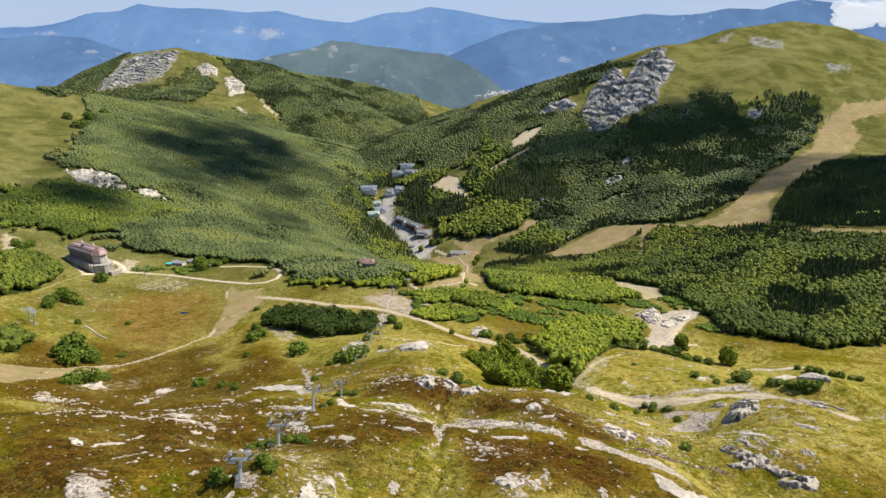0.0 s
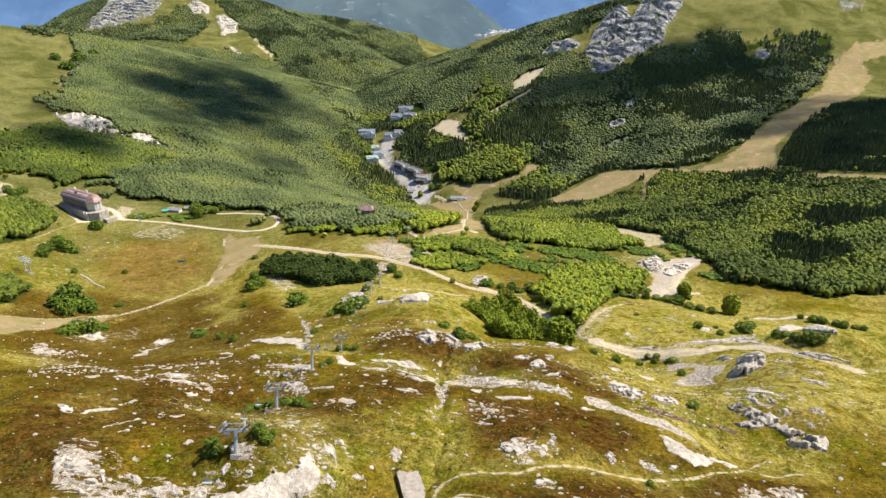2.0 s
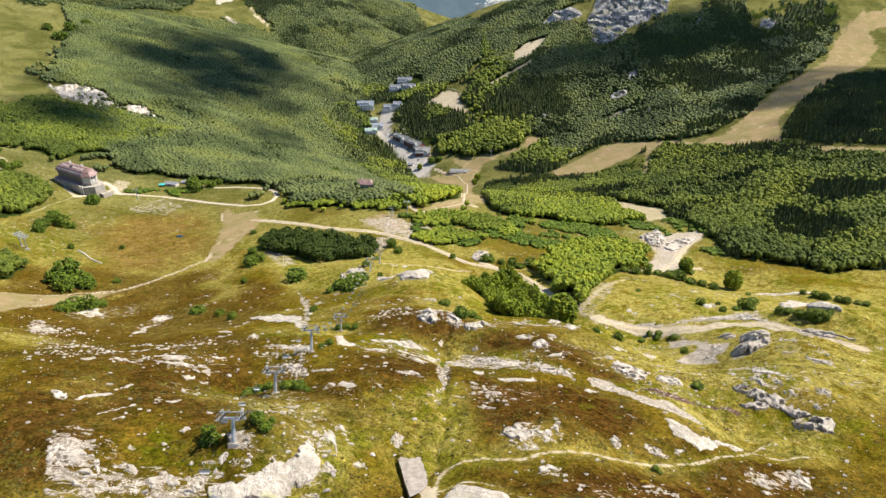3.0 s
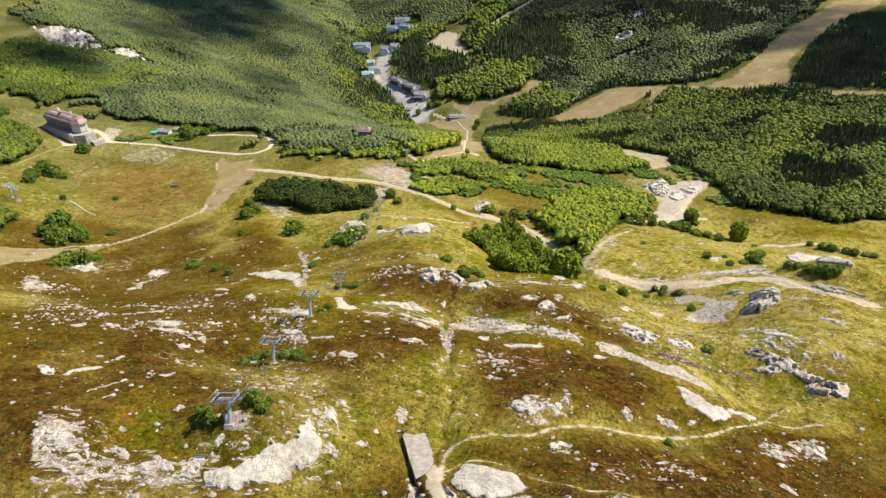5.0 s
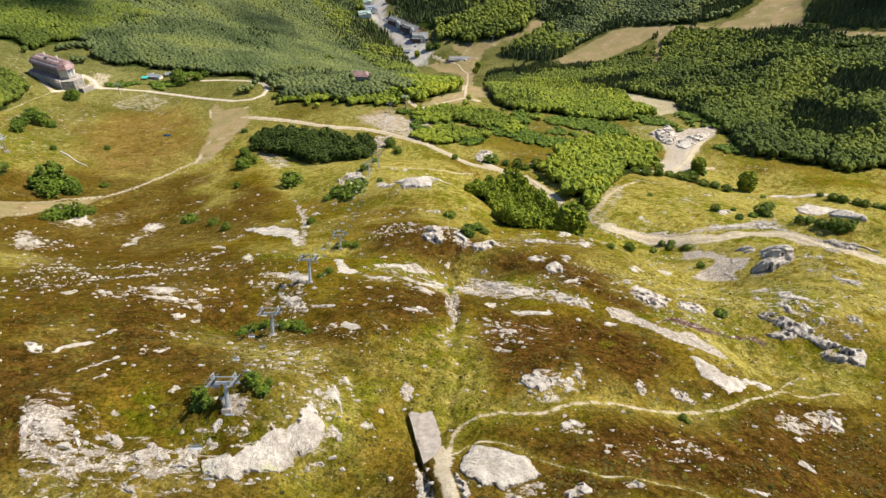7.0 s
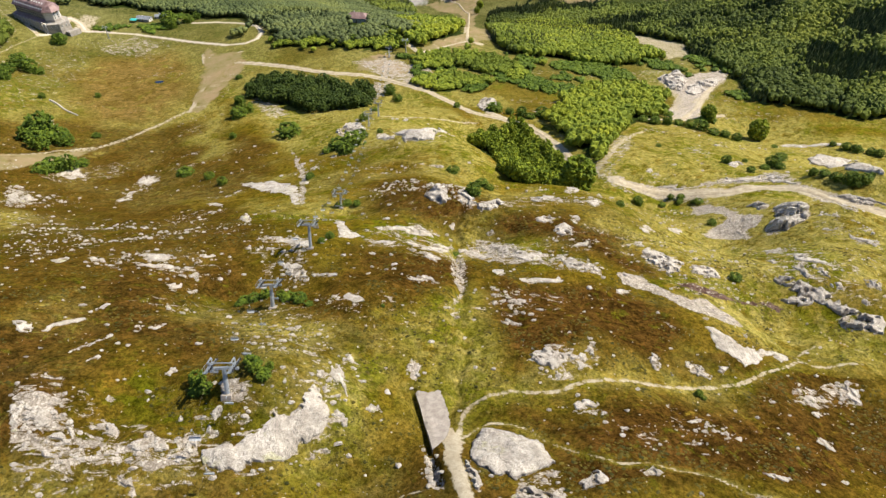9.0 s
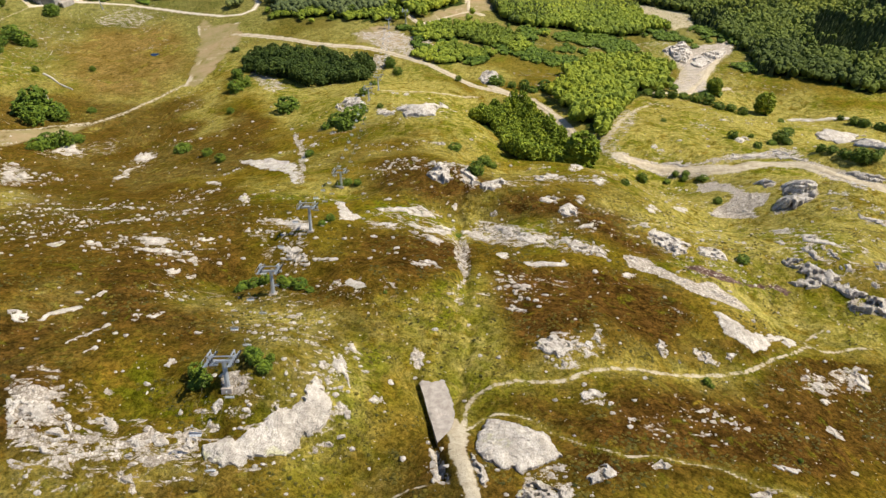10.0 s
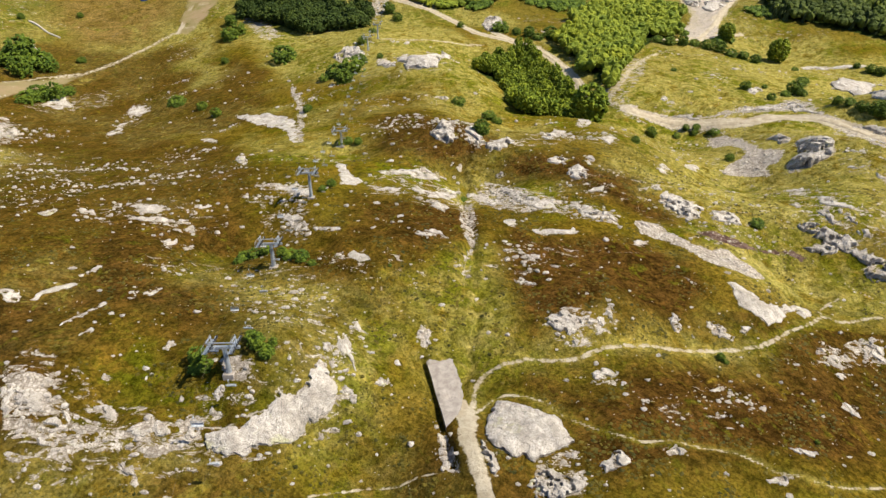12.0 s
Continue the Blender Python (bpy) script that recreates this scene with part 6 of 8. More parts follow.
def firs(base, radius, tall, tiers, rng):
    """Spruces as stacked ragged skirts."""
    verts, faces, at = [], [], 0
    for k in range(tiers):
        lift, size = k / tiers * 0.9 + 0.06, 1 - k / tiers * 0.85
        v = CONE[None] * (0.72 + 0.56 * rng.rand(len(base), 7, 1))
        v[:, :6, :2] *= (radius * size)[:, None, None]
        v[:, :6, 2] -= 0.06 * tall[:, None] * rng.rand(len(base), 6)
        v[:, 6, :2] = 0
        v[:, 6, 2] = tall * (1.25 / tiers if k < tiers - 1 else 0.94 - lift + 0.06)
        v = v + base[:, None, :]
        v[..., 2] += (tall * lift)[:, None]
        verts.append(v.reshape(-1, 3))
        faces.append((CONE_FACES[None] + at + 7 * np.arange(len(base))[:, None, None]).reshape(-1, 3))
        at += 7 * len(base)
    return np.concatenate(verts), np.concatenate(faces)


def scatter(poly, spacing, rng, thin=0.0, keep_off=True):
    """Uneven planting inside an outline."""
    px, py = [p[0] for p in poly], [p[1] for p in poly]
    xs, ys = np.meshgrid(np.arange(min(px) - 20, max(px) + 20, spacing), np.arange(min(py) - 20, max(py) + 20, spacing))
    x = (xs + (rng.rand(*xs.shape) - 0.5) * spacing * 0.95).ravel()
    y = (ys + (rng.rand(*xs.shape) - 0.5) * spacing * 0.95).ravel()
    wob = spacing * (2.2 if min(py) < 520 else 4.0)
    ok = inside(x + (fbm(x, y, spacing * 5, 2, 1) - 0.5) * wob * 2, y + (fbm(x, y, spacing * 5, 2, 2) - 0.5) * wob * 2, poly)
    ragged = inside(x + (fbm(x, y, 40, 3, 4) - 0.5) * 110, y + (fbm(x, y, 40, 3, 5) - 0.5) * 110, poly) & (fbm(x, y, 11, 3, 6) > 0.52)
    ok |= ragged & (min(py) > 520)
    ok &= fbm(x, y, spacing * 7, 3, 3) > thin
    if keep_off:
        for name, line in TRACKS.items():
            ok &= off_line(x, y, line[0]) > line[1] * 0.5 + 1.5
        for other in list(DIRT.values()) + list(PAVED.values()):
            ok &= ~inside(x, y, other)
        for name, other in ROCKY.items():
            ok &= ~(inside(x, y, other) & (rng.rand(len(x)) < 0.9))
        for cx, cy, cr in CLEAR:
            ok &= np.hypot(x - cx, y - cy) > cr
    x, y = x[ok], y[ok]
    return np.stack([x, y, height(x, y)], 1)


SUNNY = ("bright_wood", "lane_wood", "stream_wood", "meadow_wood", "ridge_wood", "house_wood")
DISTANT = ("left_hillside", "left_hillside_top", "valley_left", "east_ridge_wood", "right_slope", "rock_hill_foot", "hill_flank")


def woodland(name, seed):
    poly, spacing, tall, needles, lumps, thin = WOODS[name]
    rng = np.random.RandomState(seed)
    base = scatter(poly, spacing, rng, thin)
    if not len(base):
        return
    patch = fbm(base[:, 0], base[:, 1], 70, 3, 4)
    fir = patch + (rng.rand(len(base)) - 0.5) * 0.25 < np.interp(needles, [0, 0.25, 0.5, 0.75, 1], [0.0, 0.40, 0.5, 0.60, 1.2])
    high = tall * (0.88 + 0.24 * rng.rand(len(base)))
    leafy = base[~fir]
    if len(leafy):
        h, r = high[~fir], spacing * ((0.80 if name in DISTANT else 0.60 if lumps > 4 else 0.72) + 0.25 * rng.rand(len(leafy)))
        core = leafy + np.stack([0 * h, 0 * h, h * 0.6], 1)
        form = (OCTA, OCTA_FACES) if name in DISTANT or not lumps else (ICO, ICO_FACES)
        made = [clumps(core, np.stack([r * 0.95, r * 0.95, h * 0.42], 1), rng, *form, 0.36 if name in DISTANT else 0.45)]
        for k in range(lumps):
            a, d = rng.rand(len(leafy)) * 6.283, 0.35 + 0.55 * np.sqrt(rng.rand(len(leafy)))
            up = h * (0.95 - 0.55 * d * d * (0.6 + 0.8 * rng.rand(len(leafy))))
            q = r * (0.34 + 0.28 * rng.rand(len(leafy)))
            made.append(clumps(leafy + np.stack([np.cos(a) * d * r, np.sin(a) * d * r, up], 1), np.stack([q, q, q * 0.85], 1), rng))
        v, f = joined(*made)
        tagged(new("beech_wood", mesh_of("beech_wood", v, f, SHRUB if name.startswith("scrub") else BEECH_BRIGHT if name in SUNNY else HAZY_BEECH if name in DISTANT else BEECH, name in DISTANT)), *(("low green scrub scattered over the stony pasture", "scrub") if name.startswith("scrub") else ("dense sunlit green beech wood on the mountainside", "forest")), kind="stuff")
    if fir.any():
        b = base[fir]
        v, f = firs(b, spacing * (0.46 + 0.2 * rng.rand(len(b))), high[fir] * 1.2, 2 if name in DISTANT else 3 if lumps < 4 else 4, rng)
        tagged(new("spruce_wood", mesh_of("spruce_wood", v, f, SPRUCE)), "dark green spruce wood on the slope", "forest", kind="stuff")


for seed, name in enumerate(WOODS):
    if name not in ("near_grove", "dark_grove"):
        woodland(name, seed)

# ---- dirt tracks: strips laid on the ground ----
def strip(name, line, width, material, label):
    pts = []
    for (x0, y0), (x1, y1) in zip(line, line[1:]):
        steps = max(2, int(math.hypot(x1 - x0, y1 - y0) / max(width * 0.6, 0.8)))
        pts += [(x0 + (x1 - x0) * k / steps, y0 + (y1 - y0) * k / steps) for k in range(steps)]
    pts = np.array(pts + [line[-1]], float)
    for _ in range(3):
        pts[1:-1] = pts[1:-1] * 0.5 + (pts[:-2] + pts[2:]) * 0.25
    way = np.gradient(pts, axis=0)
    way /= np.linalg.norm(way, axis=1)[:, None] + 1e-9
    out = np.stack([way[:, 1], -way[:, 0]], 1)
    wide = width * 0.5 * (0.75 + 0.5 * fbm(pts[:, 0], pts[:, 1], width * 2, 2, 3))
    across = np.linspace(-1, 1, 7)
    x = pts[:, 0, None] + out[:, 0, None] * across * wide[:, None]
    y = pts[:, 1, None] + out[:, 1, None] * across * wide[:, None]
    far = np.hypot(x, y)
    z = height(x.ravel(), y.ravel()).reshape(x.shape) + (0.05 + far * 0.0005) * (1 - np.abs(across) ** 4 * 2.6)
    me = mesh_of(name, np.stack([x.ravel(), y.ravel(), z.ravel()], 1), grid_faces(len(pts), 7), material, True)
    return tagged(new(name, me), label, "track", kind="structure")


for name, (line, width) in TRACKS.items():
    if width > 4 and not name.startswith(("gully", "west", "wash")):
        strip("dirt_track", line, width * 0.55, PALE_GRAVEL if name.startswith("hotel") else TRACK, "pale gravel track winding across the pasture")


# ---- rock outcrops ----
SLABS = ("great_slab", "shoulder_rock", "east_slab", "white_crag", "bank_cliff", "pan", "long_pan", "left_pan", "triangle", "small_pan", "slab_finger", "tongue")


def jointed(x, y, size, turn, k):
    """Blocks of uneven height parted by two sets of joints, 0 to 1."""
    bend = (fbm(x, y, size * 2.5, 3, k) - 0.5) * size * 1.6
    c, q = math.cos(turn), math.sin(turn)
    u, v = np.floor((x * c + y * q + bend) / size).astype(int), np.floor((y * c - x * q - bend) / (size * 1.9)).astype(int)
    return _tables[k % 8][(u * 7) & 255, (v * 13) & 255]


def outcrop(name, poly, rise, seed):
    rng = np.random.RandomState(seed)
    px, py = np.array([p[0] for p in poly]), np.array([p[1] for p in poly])
    far = np.hypot(px.mean(), py.mean() - 30)
    step = max(0.17, far * 0.0016)
    x0, x1, y0, y1 = px.min() - 1, px.max() + 1, py.min() - 1, py.max() + 1
    nx, ny = int((x1 - x0) / step) + 2, int((y1 - y0) / step) + 2
    while nx * ny > 26000:
        step *= 1.15
        nx, ny = int((x1 - x0) / step) + 2, int((y1 - y0) / step) + 2
    gx, gy = np.meshgrid(np.linspace(x0, x1, nx), np.linspace(y0, y1, ny))
    x, y = gx.ravel(), gy.ravel()
    wob = far * 0.006
    wx, wy = x + (fbm(x, y, wob * 3, 4, 1) - 0.5) * wob * 2.4, y + (fbm(x, y, wob * 3, 4, 2) - 0.5) * wob * 2.4
    inner = inside(wx, wy, poly)
    rim = off_line(wx, wy, list(poly) + [poly[0]]) * np.where(inner, 1, -1)
    broad_ = math.sqrt(max((x1 - x0 - 2) * (y1 - y0 - 2), 0.5))
    whole = name in SLABS
    turn = 0.5 + 0.4 * math.sin(seed * 1.7)
    bare = fbm(x, y, max(0.7, far * 0.006), 4, 5) + 0.35 * (jointed(x, y, max(0.8, broad_ * 0.16), turn, seed) - 0.5)
    mask = inner & (rim / (0.10 * broad_ + 0.15) + bare * 2 > (0.75 if whole else 1.12))
    if not whole:
        mask &= bare > 0.36
    deep = np.clip(rim / (0.16 * broad_ + 0.25), 0, 1)
    big, small = jointed(x, y, max(1.0, broad_ * 0.22), turn, seed), jointed(x, y, max(0.55, broad_ * 0.09), turn + 0.3, seed + 3)
    cut = 0.66 + 0.16 * big + 0.08 * small if whole else 0.40 + 0.40 * big + 0.22 * small
    if not name.startswith(("crag", "broken", "bank", "pit", "hill_crag", "white", "shoulder", "great", "grove", "lane")):
        rise = rise * 0.6
    z = height(x, y) + rise * deep ** 0.5 * cut + (fbm(x, y, 1.2, 4, 3) - 0.5) * (0.18 if whole else 0.30) * rise - 0.04 * rise
    quads = grid_faces(ny, nx)
    quads = quads[mask[quads].sum(1) >= 3]
    if len(quads) < 4:
        return
    full = np.zeros(len(x), int)
    np.add.at(full, quads.ravel(), 1)
    z = np.where(full < 4, z - rise * 0.3 - 0.25, z)
    jig = step * 0.35
    v = np.stack([x + (rng.rand(len(x)) - 0.5) * jig, y + (rng.rand(len(x)) - 0.5) * jig, z], 1)
    # each block that stands apart is a rock of its own
    mark = np.arange(len(x))
    while True:
        low = mark[quads].min(1)
        before = mark.copy()
        np.minimum.at(mark, quads.ravel(), np.repeat(low, 4))
        mark = mark[mark]
        if (mark == before).all():
            break
    roots, sizes = np.unique(mark[quads[:, 0]], return_counts=True)
    for root in roots[np.argsort(-sizes)][:3]:
        own = quads[mark[quads[:, 0]] == root]
        if len(own) < 14:
            continue
        used, back = np.unique(own, return_inverse=True)
        tagged(new("rock_outcrop", mesh_of("rock_outcrop", v[used], back.reshape(-1, 4), LIMESTONE)),
               "smooth pale grey limestone slab lying bare in the grass" if whole else "broken pale grey limestone outcrop breaking through the grass", "rock", "limestone outcrops")


for seed, (name, (poly, rise)) in enumerate(OUTCROPS.items()):
    outcrop(name, poly, rise, seed)


# ---- crags: stepped, cracked rock faces on the hills ----
def crag(poly, rise, ledge, block_size, seed, label, material):
    rng = np.random.RandomState(seed)
    px, py = np.array([p[0] for p in poly]), np.array([p[1] for p in poly])
    x0, x1, y0, y1 = px.min() - 20, px.max() + 20, py.min() - 20, py.max() + 20
    step = max(1.6, math.sqrt((x1 - x0) * (y1 - y0) / 60000))
    nx, ny = int((x1 - x0) / step) + 2, int((y1 - y0) / step) + 2
    gx, gy = np.meshgrid(np.linspace(x0, x1, nx), np.linspace(y0, y1, ny))
    x, y = gx.ravel(), gy.ravel()
    wx, wy = x + (fbm(x, y, 22, 4, 1) - 0.5) * 18, y + (fbm(x, y, 22, 4, 2) - 0.5) * 18
    mask = inside(wx, wy, poly) & (fbm(x, y, 30, 4, 5) > 0.30)
    deep = np.clip(off_line(wx, wy, list(poly) + [poly[0]]) / (block_size * 1.5), 0, 1)
    z = height(x, y)
    cut = 0
    for size, amp, k in ((block_size * 2.3, 0.7, 0), (block_size, 0.35, 3), (block_size * 0.45, 0.12, 6)):
        u, v = np.floor((wx + 0.2 * wy) / size).astype(int), np.floor((wy - 0.2 * wx) / (size * 2.6)).astype(int)
        cut = cut + amp * _tables[k][u & 255, v & 255]
    rib = 1 - np.abs(2 * fbm(wx + 0.25 * wy, wy * 0.38, block_size * 1.6, 4, 5) - 1)
    cut = 0.28 * cut + 0.85 * rib
    tread = z + (fbm(x, y, 40, 3, 4) - 0.5) * ledge * 2
    stair = np.floor(tread / ledge) * ledge - tread
    z = z + rise * deep * (cut - 0.1) + stair * 0.7 * deep + (fbm(x, y, 5, 3, 3) - 0.5) * 2.5 - 1.0
    quads = grid_faces(ny, nx)
    quads = quads[mask[quads].sum(1) >= 3]
    if len(quads) < 4:
        return
    used = np.unique(quads)
    back = np.full(len(x), -1)
    back[used] = np.arange(len(used))
    full = np.zeros(len(x), int)
    np.add.at(full, quads.ravel(), 1)
    z = np.where(full < 4, z - rise * 0.4 - 2, z)
    v = np.stack([x + (rng.rand(len(x)) - 0.5) * step * 0.5, y + (rng.rand(len(x)) - 0.5) * step * 0.5, z], 1)[used]
    tagged(new("rock_crag", mesh_of("rock_crag", v, back[quads], material)), label, "rock", "limestone crags")


for seed, name in enumerate(("crag_right", "crag_end")):
    crag(ROCKY[name], 15, 13, 13, 3 + seed, "steep grey limestone crag with dark cracks on the ridge", GREY_CRAG)
crag(ROCKY["rock_hill"], 8, 9, 20, 12, "layered grey rock face on a rounded hill", GREY_CRAG)
crag(ROCKY["rock_knob"], 9, 6, 10, 13, "pale rock knob on the wooded ridge", LIMESTONE)
for seed, name in enumerate(("rock_line", "rock_line_low")):
    crag(ROCKY[name], 8, 6, 9, 14 + seed, "broken pale rocks along the wooded ridge", LIMESTONE)
for seed, name in enumerate(("cliff_left", "cliff_left_end")):
    crag(ROCKY[name], 10, 14, 9, 16 + seed, "pale limestone cliff above the beech wood", LIMESTONE)
crag(ROCKY["crag_low"], 8, 5, 8, 18, "small grey crag at the upper edge of the wood", GREY_CRAG)
for seed, name in enumerate(("slope_rocks", "slope_rocks_high", "wood_rock")):
    crag(ROCKY[name], 8, 5, 7, 19 + seed, "small grey crag among dark trees", GREY_CRAG)


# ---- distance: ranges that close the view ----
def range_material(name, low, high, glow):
    """Far hillsides: the blue haze of the air is put into their tint and emission."""
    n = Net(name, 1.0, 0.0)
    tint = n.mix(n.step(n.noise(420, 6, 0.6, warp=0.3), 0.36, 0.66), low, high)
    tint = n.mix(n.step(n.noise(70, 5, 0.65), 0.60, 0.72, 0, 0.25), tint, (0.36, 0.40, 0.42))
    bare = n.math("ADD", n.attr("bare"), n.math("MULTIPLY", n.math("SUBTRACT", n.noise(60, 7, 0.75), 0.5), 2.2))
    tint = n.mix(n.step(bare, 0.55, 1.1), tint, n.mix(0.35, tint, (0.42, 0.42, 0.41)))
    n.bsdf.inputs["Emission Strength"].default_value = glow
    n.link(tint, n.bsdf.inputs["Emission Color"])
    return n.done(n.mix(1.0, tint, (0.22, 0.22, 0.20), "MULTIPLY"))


def far_range(crest, foot, depth, material, seed, patches=()):
    xs = np.array([c[0] for c in crest], float)
    x = np.linspace(xs[0], xs[-1], 200)
    top = np.interp(x, xs, [c[2] for c in crest]) + (fbm(x, x * 0 + seed * 31.7, 240, 5, seed) - 0.5) * 34
    y = np.interp(x, xs, [c[1] for c in crest])
    k = np.linspace(0, 1, 44)
    gx = np.repeat(x[None], 44, 0) * (1 - 0.10 * k[:, None])
    gy = y[None] - depth * k[:, None]
    gz = top[None] * (1 - k[:, None] ** 0.9) + foot * k[:, None] ** 0.9
    spur = 1 - np.abs(2 * fbm(gx.ravel(), gy.ravel(), 620, 5, seed) - 1).reshape(gx.shape)
    gz = gz + (spur - 0.6) * 150 * np.sin(k * 3.14)[:, None]
    me = mesh_of("backdrop", np.stack([gx.ravel(), gy.ravel(), gz.ravel()], 1), grid_faces(44, 200), material, True)
    bare = np.zeros(gx.size)
    for px, pz, rx, rz in patches:
        bare = np.maximum(bare, 1.2 - np.hypot((gx.ravel() - px) / rx, (gz.ravel() - pz) / rz))
    me.attributes.new("bare", "FLOAT", "POINT").data.foreach_set("value", np.clip(bare, 0, 1).astype(np.float32))
    return tagged(new("backdrop", me), "hazy blue wooded mountain range in the distance", "mountains", kind="structure")


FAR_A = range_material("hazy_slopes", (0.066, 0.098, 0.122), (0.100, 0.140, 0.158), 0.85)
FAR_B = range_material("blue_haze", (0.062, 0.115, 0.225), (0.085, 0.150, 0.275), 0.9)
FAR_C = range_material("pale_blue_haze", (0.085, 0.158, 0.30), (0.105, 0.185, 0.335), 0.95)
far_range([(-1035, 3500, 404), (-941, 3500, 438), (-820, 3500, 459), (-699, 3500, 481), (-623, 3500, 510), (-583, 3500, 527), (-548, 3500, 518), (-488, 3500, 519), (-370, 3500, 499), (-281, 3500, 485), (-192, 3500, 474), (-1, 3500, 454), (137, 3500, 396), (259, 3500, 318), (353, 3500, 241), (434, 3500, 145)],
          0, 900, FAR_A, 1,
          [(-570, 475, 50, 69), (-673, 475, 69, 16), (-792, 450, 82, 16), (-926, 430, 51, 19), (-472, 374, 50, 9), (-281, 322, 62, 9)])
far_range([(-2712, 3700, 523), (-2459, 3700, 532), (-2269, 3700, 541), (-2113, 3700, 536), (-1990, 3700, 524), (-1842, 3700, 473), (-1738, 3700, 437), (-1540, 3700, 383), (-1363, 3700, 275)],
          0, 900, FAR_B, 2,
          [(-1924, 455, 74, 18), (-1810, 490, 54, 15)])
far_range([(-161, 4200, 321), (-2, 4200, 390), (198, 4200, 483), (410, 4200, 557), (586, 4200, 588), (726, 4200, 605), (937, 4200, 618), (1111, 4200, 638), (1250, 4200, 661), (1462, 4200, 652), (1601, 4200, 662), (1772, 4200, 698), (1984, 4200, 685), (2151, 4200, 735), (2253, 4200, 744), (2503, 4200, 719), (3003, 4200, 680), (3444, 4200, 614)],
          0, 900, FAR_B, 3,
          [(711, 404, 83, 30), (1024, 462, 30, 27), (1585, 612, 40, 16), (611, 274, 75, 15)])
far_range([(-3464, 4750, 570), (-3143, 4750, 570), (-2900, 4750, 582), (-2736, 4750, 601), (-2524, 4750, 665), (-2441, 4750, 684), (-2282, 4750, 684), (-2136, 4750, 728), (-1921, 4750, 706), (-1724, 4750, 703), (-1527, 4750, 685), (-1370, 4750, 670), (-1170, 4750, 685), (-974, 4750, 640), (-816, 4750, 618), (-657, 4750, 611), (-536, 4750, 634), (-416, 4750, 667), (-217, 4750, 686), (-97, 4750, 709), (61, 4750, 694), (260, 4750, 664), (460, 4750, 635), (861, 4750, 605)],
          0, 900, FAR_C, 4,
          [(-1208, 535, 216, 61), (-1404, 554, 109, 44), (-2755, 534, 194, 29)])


# ---- building blocks for things ----
def part(name, bm, material, parent, label=""):
    """One mesh object under a thing or a part."""
    me = bm
    if isinstance(bm, bmesh.types.BMesh):
        me = bpy.data.meshes.new(name)
        bm.to_mesh(me)
        bm.free()
    if not me.materials:
        me.materials.append(material)
    ob = new(name, me)
    ob.parent = parent
    return tagged(ob, label)


def thing(name, x, y, z, turn=0.0, label="", category="", group=""):
    ob = new(name)
    ob.empty_display_size = 0.5
    ob.matrix_basis = pose(x, y, z, 0, 0, turn)
    return tagged(ob, label, category, group)


def block(*boxes, bevel=0.0):
    """Boxes x0, x1, y0, y1, z0, z1 in one mesh."""
    bm = bmesh.new()
    for x0, x1, y0, y1, z0, z1 in boxes:
        made = bmesh.ops.create_cube(bm, size=1.0, matrix=Matrix.Translation(((x0 + x1) / 2, (y0 + y1) / 2, (z0 + z1) / 2)) @ Matrix.Diagonal((x1 - x0, y1 - y0, z1 - z0, 1)))
    if bevel:
        bmesh.ops.bevel(bm, geom=bm.edges[:], offset=bevel, segments=1, affect="EDGES")
    return bm


def rods(*runs, sides=8):
    """Round or tapered rods: start, end, radius, end radius."""
    bm = bmesh.new()
    for a, b, r0, r1 in runs:
        a, b = Vector(a), Vector(b)
        m = Matrix.Translation((a + b) / 2) @ (b - a).to_track_quat("Z", "Y").to_matrix().to_4x4()
        bmesh.ops.create_cone(bm, cap_ends=True, segments=sides, radius1=r0, radius2=r1, depth=(b - a).length, matrix=m)
    return bm


def prism(outline, z0, z1):
    bm = bmesh.new()
    low, top = [bm.verts.new((x, y, z0)) for x, y in outline], [bm.verts.new((x, y, z1)) for x, y in outline]
    bm.faces.new(low[::-1]), bm.faces.new(top)
    for k in range(len(outline)):
        j = (k + 1) % len(outline)
        bm.faces.new((low[k], low[j], top[j], top[k]))
    return bm


def gable(length, width, z, rise, over=0.6, thick=0.25, hip=0.0):
    """A pitched roof with thickness over a length by width plan, ridge along x."""
    bm = bmesh.new()
    x0, x1, y0, y1 = -over, length + over, -over, width + over
    rings = []
    for lift in (0.0, thick):
        rings.append([bm.verts.new(p) for p in ((x0, y0, z + lift), (x1, y0, z + lift), (x1, y1, z + lift), (x0, y1, z + lift),
                                               (x0 + hip, width / 2, z + rise + lift), (x1 - hip, width / 2, z + rise + lift))])
    for r, flip in zip(rings, (True, False)):
        for f in ((0, 1, 5, 4), (2, 3, 4, 5)):
            bm.faces.new([r[k] for k in (f[::-1] if flip else f)])
        if hip:
            for f in ((1, 2, 5), (3, 0, 4)):
                bm.faces.new([r[k] for k in (f[::-1] if flip else f)])
    a, b = rings
    around = [(0, 1), (1, 2), (2, 3), (3, 0)] if hip else [(0, 1), (1, 5), (5, 2), (2, 3), (3, 4), (4, 0)]
    for i, j in around:
        bm.faces.new((a[i], a[j], b[j], b[i]))
    bmesh.ops.recalc_face_normals(bm, faces=bm.faces[:])
    return bm


